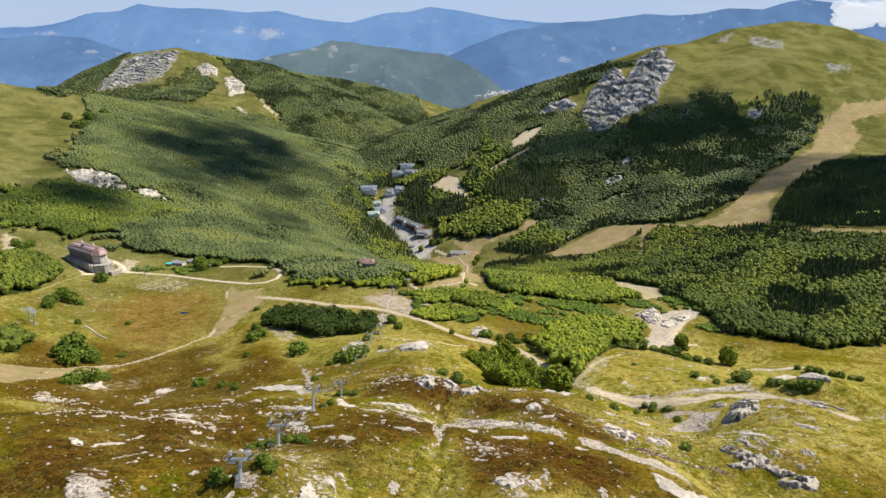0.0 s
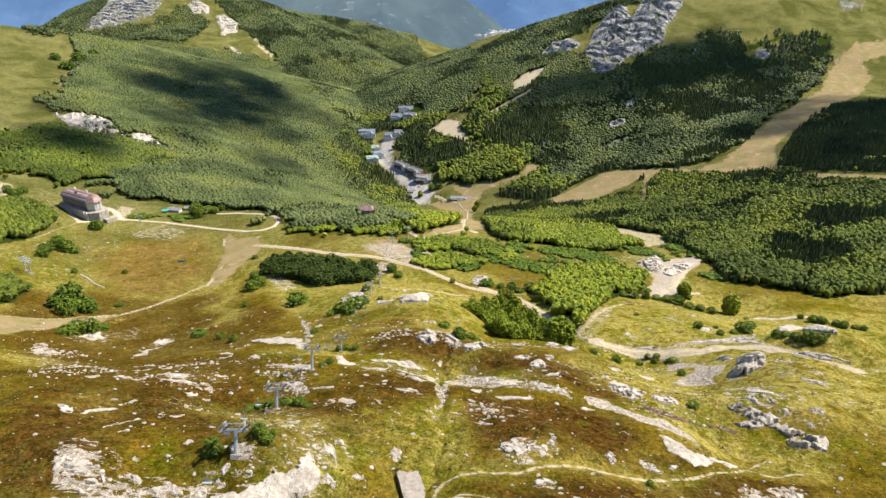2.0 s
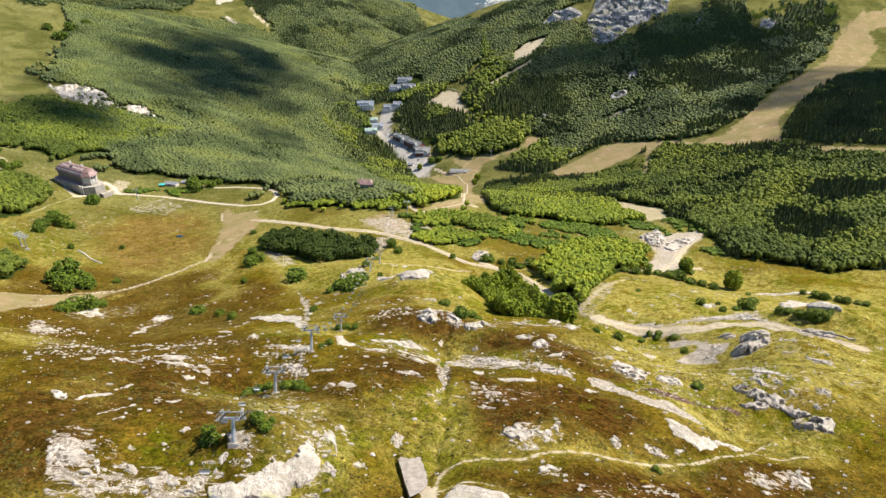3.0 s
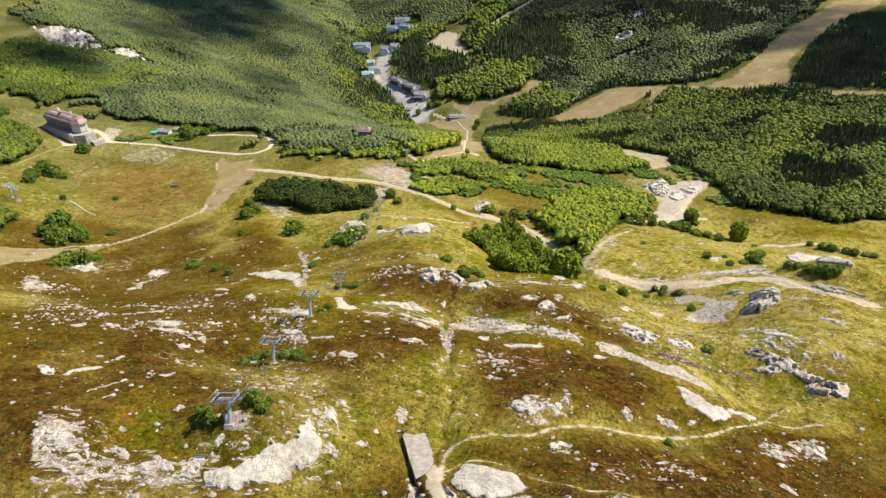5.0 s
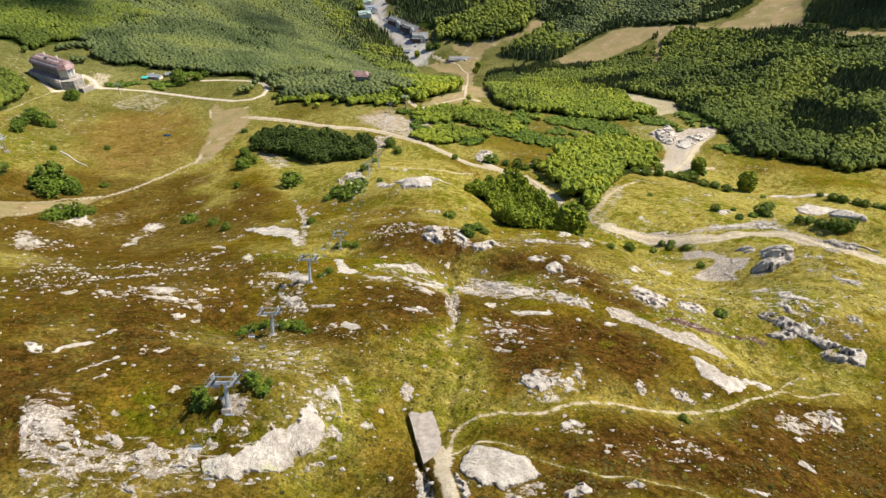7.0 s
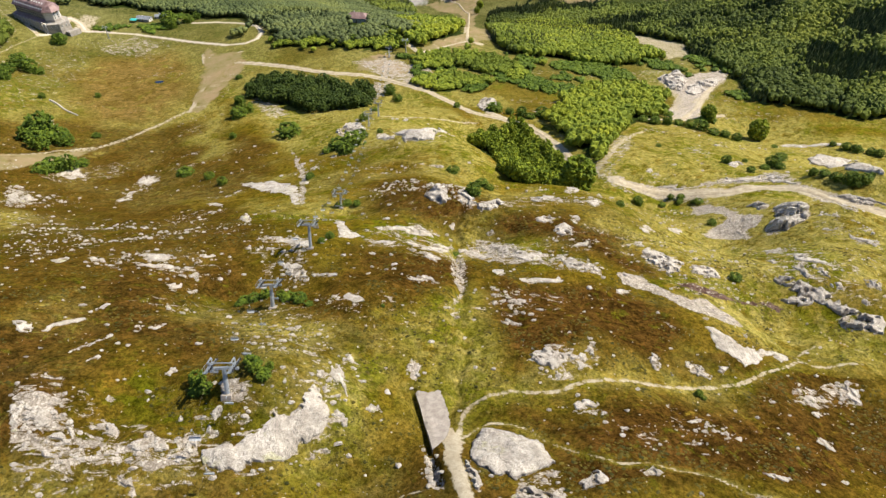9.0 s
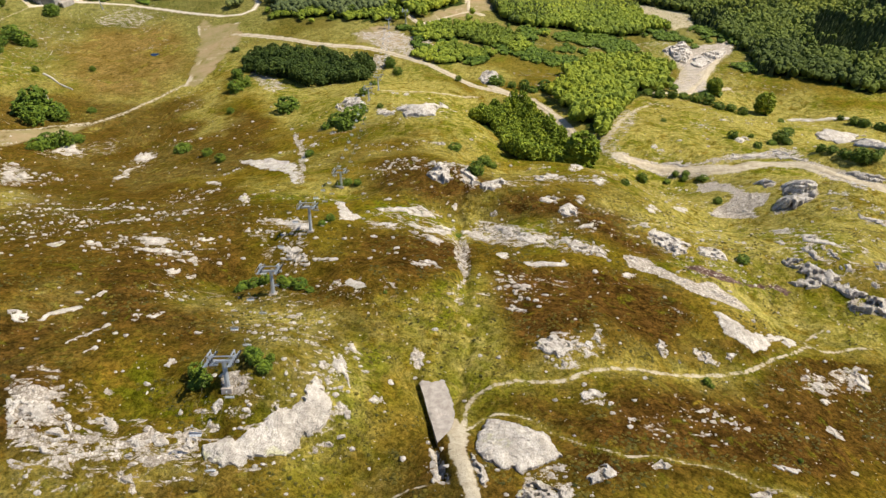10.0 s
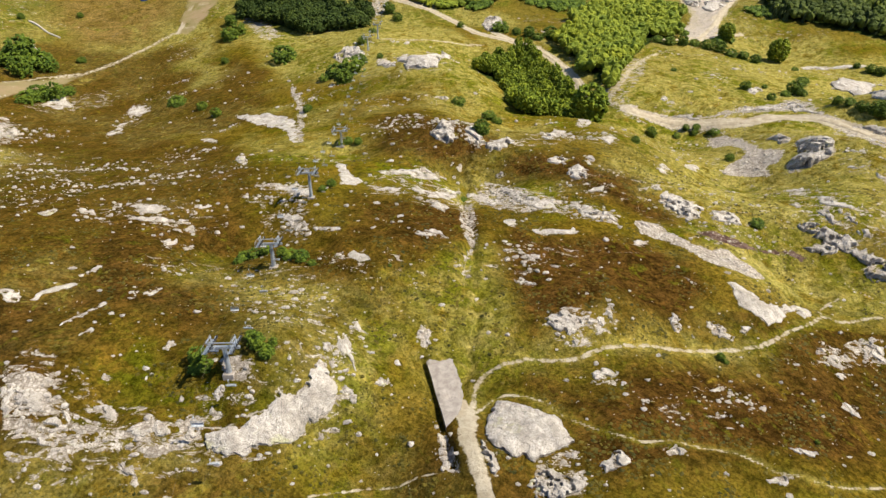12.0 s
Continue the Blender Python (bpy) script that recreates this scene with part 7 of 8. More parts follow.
def gable_walls(length, width, z0, z1, rise):
    """Walls with gable ends under a pitched roof, ridge along x."""
    bm = bmesh.new()
    ends = []
    for x in (0, length):
        ends.append([bm.verts.new(p) for p in ((x, 0, z0), (x, width, z0), (x, width, z1), (x, width / 2, z1 + rise), (x, 0, z1))])
    bm.faces.new(ends[0][::-1]), bm.faces.new(ends[1])
    for k in range(5):
        j = (k + 1) % 5
        bm.faces.new((ends[0][k], ends[0][j], ends[1][j], ends[1][k]))
    bmesh.ops.recalc_face_normals(bm, faces=bm.faces[:])
    return bm


DARK_STONE = plain_material("weathered_stone_wall", (0.25, 0.22, 0.185), (0.42, 0.375, 0.32), 2.5, 0.9)
PALE_STONE = plain_material("pale_stone", (0.46, 0.42, 0.37), (0.60, 0.56, 0.50), 1.2, 0.9)
RUST_ROOF = plain_material("rusty_red_sheet_roof", (0.15, 0.085, 0.078), (0.30, 0.20, 0.185), 2.5, 0.6, 0.1, stretch=(1, 0.3, 1))
SLATE_ROOF = plain_material("grey_slate_roof", (0.13, 0.14, 0.16), (0.28, 0.29, 0.31), 1.5, 0.7)
GREEN_ROOF = plain_material("faded_green_roof", (0.24, 0.31, 0.27), (0.36, 0.44, 0.38), 1.8, 0.6)
BLUE_ROOF = plain_material("blue_grey_roof", (0.15, 0.18, 0.22), (0.28, 0.31, 0.36), 1.8, 0.6)
DARK_ROOF = plain_material("dark_shingle_roof", (0.14, 0.138, 0.135), (0.34, 0.335, 0.325), 2.2, 0.8)
RENDER_WALL = plain_material("pale_render", (0.62, 0.59, 0.54), (0.76, 0.74, 0.69), 2.0, 0.9)
TIMBER = plain_material("dark_red_timber", (0.13, 0.050, 0.035), (0.22, 0.10, 0.07), 0.8, 0.8)
GLASS = plain_material("window_glass", (0.020, 0.025, 0.030), (0.045, 0.055, 0.065), 1.0, 0.08, spec=0.6)
FRAME_PAINT = plain_material("window_frame_paint", (0.55, 0.53, 0.49), (0.68, 0.66, 0.62), 0.5, 0.6)
CONCRETE = plain_material("weathered_concrete", (0.23, 0.195, 0.165), (0.35, 0.305, 0.26), 1.3, 0.95, spec=0.1)
TARP = plain_material("turquoise_sheet", (0.03, 0.36, 0.32), (0.06, 0.46, 0.40), 0.8, 0.5)
SEAT_GREY = plain_material("chair_seat", (0.34, 0.35, 0.36), (0.58, 0.59, 0.60), 0.5, 0.5)
RUBBER = plain_material("black_rubber", (0.02, 0.02, 0.02), (0.04, 0.04, 0.04), 0.2, 0.8)
DEADWOOD = plain_material("bleached_wood", (0.42, 0.38, 0.33), (0.60, 0.56, 0.50), 0.6, 0.9)
STONES = rock_material("loose_limestone", (0.36, 0.31, 0.255), (0.56, 0.50, 0.43), 0.8)

_shared = {}


def shared(key, build):
    """A mesh that alike parts share."""
    if key not in _shared:
        me = bpy.data.meshes.new(key)
        bm = build()
        bm.to_mesh(me)
        bm.free()
        _shared[key] = me
    return _shared[key]


def window_on(parent, x, y, z, turn, w=1.1, h=1.5):
    """A framed window standing 6 cm proud, facing local -y when turn is 0."""
    key = f"window {w:.1f} {h:.1f}"
    frame_mesh = shared(key, lambda: block((-w / 2, w / 2, -0.08, 0.05, 0, 0.16), (-w / 2, w / 2, -0.06, 0.05, h - 0.16, h), (-w / 2, -w / 2 + 0.16, -0.06, 0.05, 0.16, h - 0.16),
                                           (w / 2 - 0.16, w / 2, -0.06, 0.05, 0.16, h - 0.16), (-0.04, 0.04, -0.05, 0.05, 0.16, h - 0.16)))
    win = part("window", frame_mesh, FRAME_PAINT, parent)
    win.matrix_basis = pose(x, y, z, 0, 0, turn)
    part("pane", shared(key + " pane", lambda: block((-w / 2 + 0.16, w / 2 - 0.16, -0.02, 0.04, 0.16, h - 0.16))), GLASS, win)


def house(name, label, x, y, turn, length, width, wall, rise, roof_mat, wall_mat, storeys=2, hip=0.0, group="", balcony=False, sink=3.0):
    z = ground_point(x, y)
    if group:
        wall, rise = wall * 0.85, rise * 1.3
    h = thing(name, x, y, z, turn, label, "house", group)
    part("wall", gable_walls(length, width, -sink, wall, rise if not hip else 0.01) if not hip else block((0, length, 0, width, -sink, wall)), wall_mat, h)
    roof = part("roof", gable(length, width, wall, rise + 0.05, 0.9, 0.3, hip), roof_mat, h)
    part("chimney", block((length * 0.3, length * 0.3 + 0.9, width * 0.6, width * 0.6 + 0.9, wall + rise * 0.4, wall + rise + 0.9), bevel=0.05), PALE_STONE, roof)
    step = wall / storeys
    for s in range(storeys):
        n = max(2, int(length / 3.6))
        for k in range(n):
            window_on(h, (k + 0.5) * length / n, 0, step * s + step * 0.35, 0)
        n = max(1, int(width / 4.5))
        for k in range(n):
            window_on(h, length, (k + 0.5) * width / n, step * s + step * 0.35, 90)
            window_on(h, 0, (k + 0.5) * width / n, step * s + step * 0.35, -90)
        if balcony and s:
            part("balcony", block((0.5, length - 0.5, -1.5, 0, step * s - 0.15, step * s), (0.5, length - 0.5, -1.5, -1.4, step * s, step * s + 0.9)), TIMBER, h)
    if group and length > 17 and not hip:
        deep, broad_ = width * 0.55, min(length * 0.34, 9.0)
        side = gable_walls(deep, broad_, 0, wall, rise * 0.7)
        wing = part("wing", side, RENDER_WALL, h, "pale gabled wing")
        wing.matrix_basis = pose(length * 0.72 + broad_ / 2, -1.8, 0, 0, 0, 90)
        part("wing_roof", gable(deep, broad_, wall, rise * 0.7 + 0.05, 0.8, 0.3), roof_mat, wing)
        for s in range(storeys):
            window_on(wing, 0, broad_ / 2, step * s + step * 0.35, -90, 1.8, 1.6)
        n = int(length / 6)
        for k in range(n):
            d = (k + 0.3) * length * 0.62 / n
            dormer = part("dormer", block((d, d + 2.2, width * 0.12, width * 0.42, wall + rise * 0.2, wall + rise * 0.62)), RENDER_WALL, roof, "pale dormer")
            part("dormer_roof", block((d - 0.3, d + 2.5, width * 0.09, width * 0.44, wall + rise * 0.62, wall + rise * 0.62 + 0.25)), roof_mat, dormer)
    part("door", block((length * 0.45, length * 0.45 + 1.2, -0.07, 0.02, -0.3, 2.0)), TIMBER, h)
    return h


# near-black blocks on the wall: the unlit inside of each opening, painted
GLOOM = plain_material("opening_gloom", (0.016, 0.015, 0.014), (0.035, 0.032, 0.03), 1.0, 1.0, spec=0.0)


# ---- the abandoned hotel above the loop road ----
def hotel():
    h = thing("mountain_hotel", -421, 670, 349.5, -30.7, "large derelict stone hotel with rusty red roof beside gravel road", "hotel")
    h.matrix_basis = h.matrix_basis @ Matrix.Diagonal((1.24, 1.15, 1.04, 1))
    foot = [(0, 0), (36, 0), (41.5, 4), (41.5, 10), (36, 14), (0, 14)]
    part("base_storey", prism([(-1, -3.2), (41, -3.2), (47, 3), (47, 12), (41, 16), (-1, 16)], -9, 2.4), DARK_STONE, h)
    part("wall", prism(foot, 2.4, 12.0), DARK_STONE, h)
    # end towards the sun: paler stone than the long wall, its light painted in
    part("end_wall", prism([(36.1, -0.06), (41.56, 3.9), (41.56, 10.1), (36.1, 14.06)], 4.5, 11.9), PALE_STONE, h, "rounded end wall in a paler sunlit tone")
    bm = bmesh.new()
    out = [(-1.3, -1.3), (36.5, -1.3), (43, 3.4), (43, 10.6), (36.5, 15.3), (-1.3, 15.3)]
    mid = [(0.4, 1.6), (36, 1.6), (40, 4.6), (40, 9.4), (36, 12.4), (0.4, 12.4)]
    rings = [[bm.verts.new((a, b, z)) for a, b in pts] for pts, z in ((out, 11.7), (out, 12.1), (mid, 16.4))]
    ridge = [bm.verts.new((3, 7, 19.0)), bm.verts.new((35.5, 7, 19.0))]
    bm.faces.new(rings[0][::-1])
    for low, top in zip(rings, rings[1:]):
        for k in range(6):
            j = (k + 1) % 6
            bm.faces.new((low[k], low[j], top[j], top[k]))
    m = rings[2]
    bm.faces.new((m[0], m[1], ridge[1], ridge[0])), bm.faces.new((m[4], m[5], ridge[0], ridge[1])), bm.faces.new((m[5], m[0], ridge[0]))
    for k in (1, 2, 3):
        bm.faces.new((m[k], m[k + 1], ridge[1]))
    roof = part("roof", bm, RUST_ROOF, h, "rusty red sheet-metal mansard roof with faded patches")
    pane = shared("skylight", lambda: block((-0.7, 0.7, -0.6, 0.6, -0.05, 0.12)))
    for k in range(13):
        s = part("skylight", pane, FRAME_PAINT, roof)
        s.matrix_basis = pose(2.5 + k * 2.75, 0.15, 14.5, 56, 0, 0)
    for k in range(10):
        s = part("skylight", pane, FRAME_PAINT, roof)
        s.matrix_basis = pose(5 + k * 3.1, 4.2, 17.75, 26, 0, 0)
    part("dormer", block((17, 18.6, 2.6, 5.2, 17.2, 19.2), bevel=0.1), GLASS, roof, "dark dormer")
    for x in (9, 26):
        part("chimney", block((x, x + 1.2, 8, 9.2, 17.5, 20.6), bevel=0.05), PALE_STONE, roof)
    lean = bmesh.new()
    pts = [(-1.6, -4, 3.3), (36.4, -4, 3.3), (36.4, 0.02, 4.9), (-1.6, 0.02, 4.9)]
    low, top = [lean.verts.new(p) for p in pts], [lean.verts.new((a, b, c + 0.2)) for a, b, c in pts]
    lean.faces.new(low[::-1]), lean.faces.new(top)
    for k in range(4):
        lean.faces.new((low[k], low[(k + 1) % 4], top[(k + 1) % 4], top[k]))
    part("lean_to_roof", lean, RUST_ROOF, h)
    column = shared("hotel pillar", lambda: block((-0.6, 0.6, -1.1, 0.3, -9, 3.9), bevel=0.08))
    for x in (1.0, 5.0, 9.0, 13.0, 17.0, 21.0, 25.0, 28.5, 32.0, 35.5, 39.0):
        part("pillar", column, PALE_STONE, h, "pale stone buttress").matrix_basis = pose(x, -3.4, 0)
    for s in range(3):
        for k in range(13):
            part("opening", shared("hotel window", lambda: block((-0.7, 0.7, -0.06, 0.05, 0, 1.5))), GLOOM, h, "dark empty window opening").matrix_basis = pose(1.8 + k * 2.65, 0, 5.3 + s * 2.25)
        for x, y, a in ((38.2, 1.55, 36), (40.2, 3.05, 36), (41.6, 5.5, 90), (41.6, 8.5, 90)):
            window_on(h, x, y, 5.1 + s * 2.25, a, 1.4, 1.6)
    for k in range(9):
        part("opening", shared("hotel opening", lambda: block((-1.1, 1.1, -0.08, 0.05, 0, 4.2))), GLOOM, h, "dark empty opening").matrix_basis = pose(3 + k * 4, -3.2, -3.6)
    for x, y, a in ((42.5, -1.6, 45), (45.2, 1.2, 45), (47, 5, 90), (47, 9, 90)):
        window_on(h, x, y, -1.2, a, 1.4, 1.8)
    t = part("terrace", block((47, 52, 6, 16, -10, -6.2)), DARK_STONE, h, "grey stone terrace")
    part("parapet", block((47, 52, 5.7, 6.0, -6.2, -5.4), (51.7, 52, 6, 16, -6.2, -5.4)), DARK_STONE, t)


hotel()
house("small_annexe", "low grey stone shed with tin roof beside the hotel road", -322, 702, -12, 14, 7, 2.4, 1.6, SLATE_ROOF, PALE_STONE, 1)
sheet = thing("tarpaulin_shelter", -327, 697, ground_point(-327, 697), -12, "turquoise sheet roof of a small roadside shelter", "shelter")
part("roof", gable(7, 5, 2.2, 0.7, 0.2, 0.12), TARP, sheet)
part("post", rods(*[((x, y, -1), (x, y, 2.25), 0.1, 0.1) for x, y in ((0.2, 0.2), (6.8, 0.2), (0.2, 4.8), (6.8, 4.8))]), TIMBER, sheet)
house("stone_barn", "low ruined grey stone barn near the loop road", -306, 712, 10, 12, 6, 2.0, 1.4, SLATE_ROOF, DARK_STONE, 1)
house("forest_house", "small house with reddish-brown hipped roof among trees", -97, 671, -8, 19, 11, 4.6, 3.8, RUST_ROOF, PALE_STONE, 1, hip=4.5, sink=9)

# ---- the village in the valley ----
VILLAGE = "village houses"
house("apartment_house", "long dark-roofed apartment house with balconies by the village road", -101, 1272, -48, 44, 15, 9, 5, DARK_ROOF, TIMBER, 3, group=VILLAGE, balcony=True)
house("apartment_house", "long dark-roofed apartment house with balconies by the village road", -73, 1240, -46, 40, 16, 9, 5, DARK_ROOF, TIMBER, 3, group=VILLAGE, balcony=True)
house("chalet_hotel", "broad chalet with dark roof, red timber front and balconies", -52, 1192, -4, 28, 20, 10, 7, DARK_ROOF, TIMBER, 3, group=VILLAGE, balcony=True)
house("village_house", "large house with blue-grey roof and white gable wall", -188, 1408, 4, 36, 18, 9, 7, BLUE_ROOF, RENDER_WALL, 3, group=VILLAGE)
house("village_house", "house with dark slate roof beside the village road", -130, 1398, -6, 20, 22, 9, 8, SLATE_ROOF, RENDER_WALL, 3, group=VILLAGE)
house("village_house", "house with dark slate roof beside the village road", -109, 1400, -6, 18, 22, 10, 8, SLATE_ROOF, RENDER_WALL, 3, group=VILLAGE)
house("village_house", "grey-roofed house at the upper end of the village", -124, 1512, -4, 26, 18, 9, 7, SLATE_ROOF, RENDER_WALL, 3, group=VILLAGE)
house("village_house", "grey-roofed house at the upper end of the village", -94, 1502, -18, 30, 18, 8, 7, SLATE_ROOF, RENDER_WALL, 2, group=VILLAGE)
house("village_house", "grey-roofed house at the upper end of the village", -106, 1545, 0, 34, 16, 8, 7, SLATE_ROOF, RENDER_WALL, 2, group=VILLAGE)
house("workshop", "low building with faded green roof by the village road", -158, 1286, 12, 24, 15, 5, 3.5, GREEN_ROOF, RENDER_WALL, 1, group=VILLAGE)
house("workshop", "building with blue-grey roof by the village road", -148, 1318, 12, 24, 15, 6, 4, BLUE_ROOF, RENDER_WALL, 2, group=VILLAGE)
house("workshop", "small building with faded green roof behind the workshop", -156, 1350, 12, 18, 12, 5, 3.5, GREEN_ROOF, RENDER_WALL, 1, group=VILLAGE)
house("garage", "small pale-roofed garage at the wood's edge", -176, 1260, 15, 12, 8, 3, 2, CONCRETE, RENDER_WALL, 1, group=VILLAGE)
station = house("lift_station", "low dark-roofed lift station with white posts in front", 14, 1106, -6, 38, 13, 5, 3.5, DARK_ROOF, TIMBER, 1, group=VILLAGE)
for k in range(7):
    part("post", shared("station post", lambda: block((-0.35, 0.35, -0.35, 0.35, -2, 3.6), bevel=0.05)), RENDER_WALL, station, "white post").matrix_basis = pose(4 + k * 5.4, -4, 0)
house("lift_hut", "small grey lift hut beside the village lot", -66, 1168, -20, 10, 8, 3, 2, SLATE_ROOF, PALE_STONE, 1, group=VILLAGE)
house("piste_hut", "small dark hut beside the ski run", 196, 1222, 5, 14, 9, 3.5, 2.5, DARK_ROOF, TIMBER, 1, group=VILLAGE)


# ---- parked cars ----
def car(paint_a, paint_b, k):
    paint = plain_material("car_paint", paint_a, paint_b, 2.0, 0.3, spec=0.5)
    c = thing("parked_car", 0, 0, 0, 0, "small parked car on the village lot", "car", "parked cars")
    part("body", block((-2.1, 2.1, -0.85, 0.85, 0.35, 0.95), bevel=0.12), paint, c)
    part("cabin", block((-1.3, 1.0, -0.75, 0.75, 0.95, 1.5), bevel=0.2), GLASS, c)
    for x in (-1.35, 1.35):
        for y in (-0.8, 0.8):
            part("wheel", shared("car wheel", lambda: rods(((0, -0.1, 0.33), (0, 0.1, 0.33), 0.33, 0.33), sides=12)), RUBBER, c).matrix_basis = pose(x, y, 0)
    return c


CARS = [car((0.72, 0.72, 0.72), (0.8, 0.8, 0.8), 0), car((0.35, 0.36, 0.38), (0.42, 0.43, 0.45), 1), car((0.30, 0.03, 0.02), (0.36, 0.05, 0.03), 2), car((0.04, 0.05, 0.09), (0.06, 0.08, 0.13), 3)]
rng = np.random.RandomState(5)


def park(kind, x, y, turn):
    m = pose(x, y, ground_point(x, y) + 0.25, 0, 0, turn)
    if kind < len(CARS) and not CARS[kind].get("placed"):
        CARS[kind].matrix_basis, CARS[kind]["placed"] = m, 1
    else:
        copy_thing(CARS[kind], m)


for k in range(46):
    s = rng.rand()
    row = k % 3
    x, y = -120 + 90 * s + (-9, 4, 14)[row], 1330 - 150 * s + (-8, 2, 10)[row]
    park((0, 1, 0, 2, 1, 3, 0)[k % 7], x + rng.randn() * 1.5, y + rng.randn() * 2, 35 + rng.randn() * 8 + 90 * (k % 2))
for row, count in (([(-18.1, 1359.3), (8.4, 1326.8), (37.4, 1293.6), (70.8, 1262.3), (106.2, 1233.7)], 20), ([(6.6, 1436.9), (21.7, 1430.5), (36.3, 1406.4), (40.5, 1376.0)], 12)):
    along = np.linspace(0, len(row) - 1, count)
    for k, s in enumerate(along):
        x, y = (float(np.interp(s, range(len(row)), [p[i] for p in row])) for i in (0, 1))
        park((0, 0, 0, 1)[k % 4], x + rng.randn() * 0.8, y + rng.randn() * 0.8, 80 + rng.randn() * 12)



# ---- chairlift ----
GAUGE, LEAN = 2.0, radians(25)     # the masts stand square to the slope
TOWERS = [(-43.5, 72.0, 5.5), (-43.6, 111.2, 5.2), (-46.0, 148.2, 5.8), (-43.0, 179.5, 7.0), (-44.3, 237.9, 5.8), (-49.3, 385.7, 7.6), (-45.1, 406.3, 8.2), (-48.5, 561.6, 8.0)]


def lift_tower(tall):
    p = thing("lift_pylon", 0, 0, 0, 0, "grey steel chairlift pylon with crossarm and sheaves", "pylon", "chairlift pylons")
    part("footing", block((-0.9, 0.9, -0.9, 0.9, -2.5, 0.25), bevel=0.06), CONCRETE, p, "concrete footing")
    part("mast", rods(((0, 0, 0), (0, 0, tall), 0.48, 0.33), sides=14), STEEL, p)
    part("crossarm", block((-GAUGE - 0.5, GAUGE + 0.5, -0.22, 0.22, tall - 0.35, tall + 0.1), (-GAUGE - 0.3, GAUGE + 0.3, -1.5, -1.3, tall + 1.5, tall + 1.65),
                           (-GAUGE + 0.5, -GAUGE + 0.65, -1.5, 0.1, tall + 0.1, tall + 0.22), (GAUGE - 0.65, GAUGE - 0.5, -1.5, 0.1, tall + 0.1, tall + 0.22), bevel=0.02), STEEL, p)
    for side in (-1, 1):
        x = side * GAUGE
        frame = part("lifting_frame", rods(((x, 0, tall), (x - 0.25, -1.4, tall + 1.6), 0.10, 0.10), ((x, 0, tall), (x - 0.25, 0.6, tall + 1.5), 0.10, 0.10), ((x - 0.25, -1.4, tall + 1.55), (x - 0.25, 0.6, tall + 1.55), 0.09, 0.09)), STEEL, p)
        train = part("sheave_train", block((x - 0.12, x + 0.12, -2.4, 2.4, tall + 0.25, tall + 0.55), (x - 0.9, x - 0.2, -2.2, 2.2, tall - 0.05, tall + 0.03), bevel=0.02), STEEL, p)
        for k in range(6):
            part("wheel", shared("sheave", lambda: rods(((-0.08, 0, 0), (0.08, 0, 0), 0.26, 0.26), sides=12)), RUBBER, train).matrix_basis = pose(x + 0.2, -2.1 + k * 0.84, tall + 0.5)
    for side in (-1, 1):
        x = side * GAUGE - 0.55
        part("catwalk", rods(*[((x - 0.35, -2.2 + k * 0.44, tall), (x + 0.35, -2.2 + k * 0.44, tall), 0.03, 0.03) for k in range(11)], ((x - 0.35, -2.2, tall + 0.9), (x - 0.35, 2.2, tall + 0.9), 0.035, 0.035),
                             *[((x - 0.35, -2.2 + k * 1.1, tall), (x - 0.35, -2.2 + k * 1.1, tall + 0.9), 0.03, 0.03) for k in range(5)], sides=4), STEEL, p)
    part("ladder", rods(((-0.2, -0.62, 0.3), (-0.2, -0.5, tall), 0.035, 0.035), ((0.2, -0.62, 0.3), (0.2, -0.5, tall), 0.035, 0.035),
                        *[((-0.2, -0.6, 0.6 + k * 0.5), (0.2, -0.6, 0.6 + k * 0.5), 0.02, 0.02) for k in range(int(tall / 0.5) - 1)], sides=4), STEEL, p)
    return p


cable_points = []
for x, y, tall in TOWERS:
    z = ground_point(x, y)
    p = lift_tower(tall)
    p.matrix_basis = pose(x, y, z, -math.degrees(LEAN), 0, 0)
    cable_points.append((y + (tall + 0.8) * math.sin(LEAN), z + (tall + 0.8) * math.cos(LEAN)))


def cable_height(y):
    for (y0, z0), (y1, z1) in zip(cable_points, cable_points[1:]):
        if y0 <= y <= y1:
            s = (y - y0) / (y1 - y0)
            return z0 + (z1 - z0) * s - 4 * s * (1 - s) * (y1 - y0) * 0.018
    return cable_points[-1][1]


def cable_x(y):
    return float(np.interp(y, [p[0] for p in cable_points], [t[0] for t in TOWERS]))


for side in (-1, 1):
    runs = []
    ys = np.linspace(cable_points[0][0], cable_points[-1][0], 140)
    for a, b in zip(ys, ys[1:]):
        runs.append(((cable_x(a) + side * GAUGE, a, cable_height(a)), (cable_x(b) + side * GAUGE, b, cable_height(b)), 0.012, 0.012))
    me = bpy.data.meshes.new("haul_cable")
    bm = rods(*runs, sides=5)
    bm.to_mesh(me)
    bm.free()
    me.materials.append(CABLE)
    tagged(new("haul_cable", me), "thin steel haul cable of the chairlift", "cable", "chairlift cables")


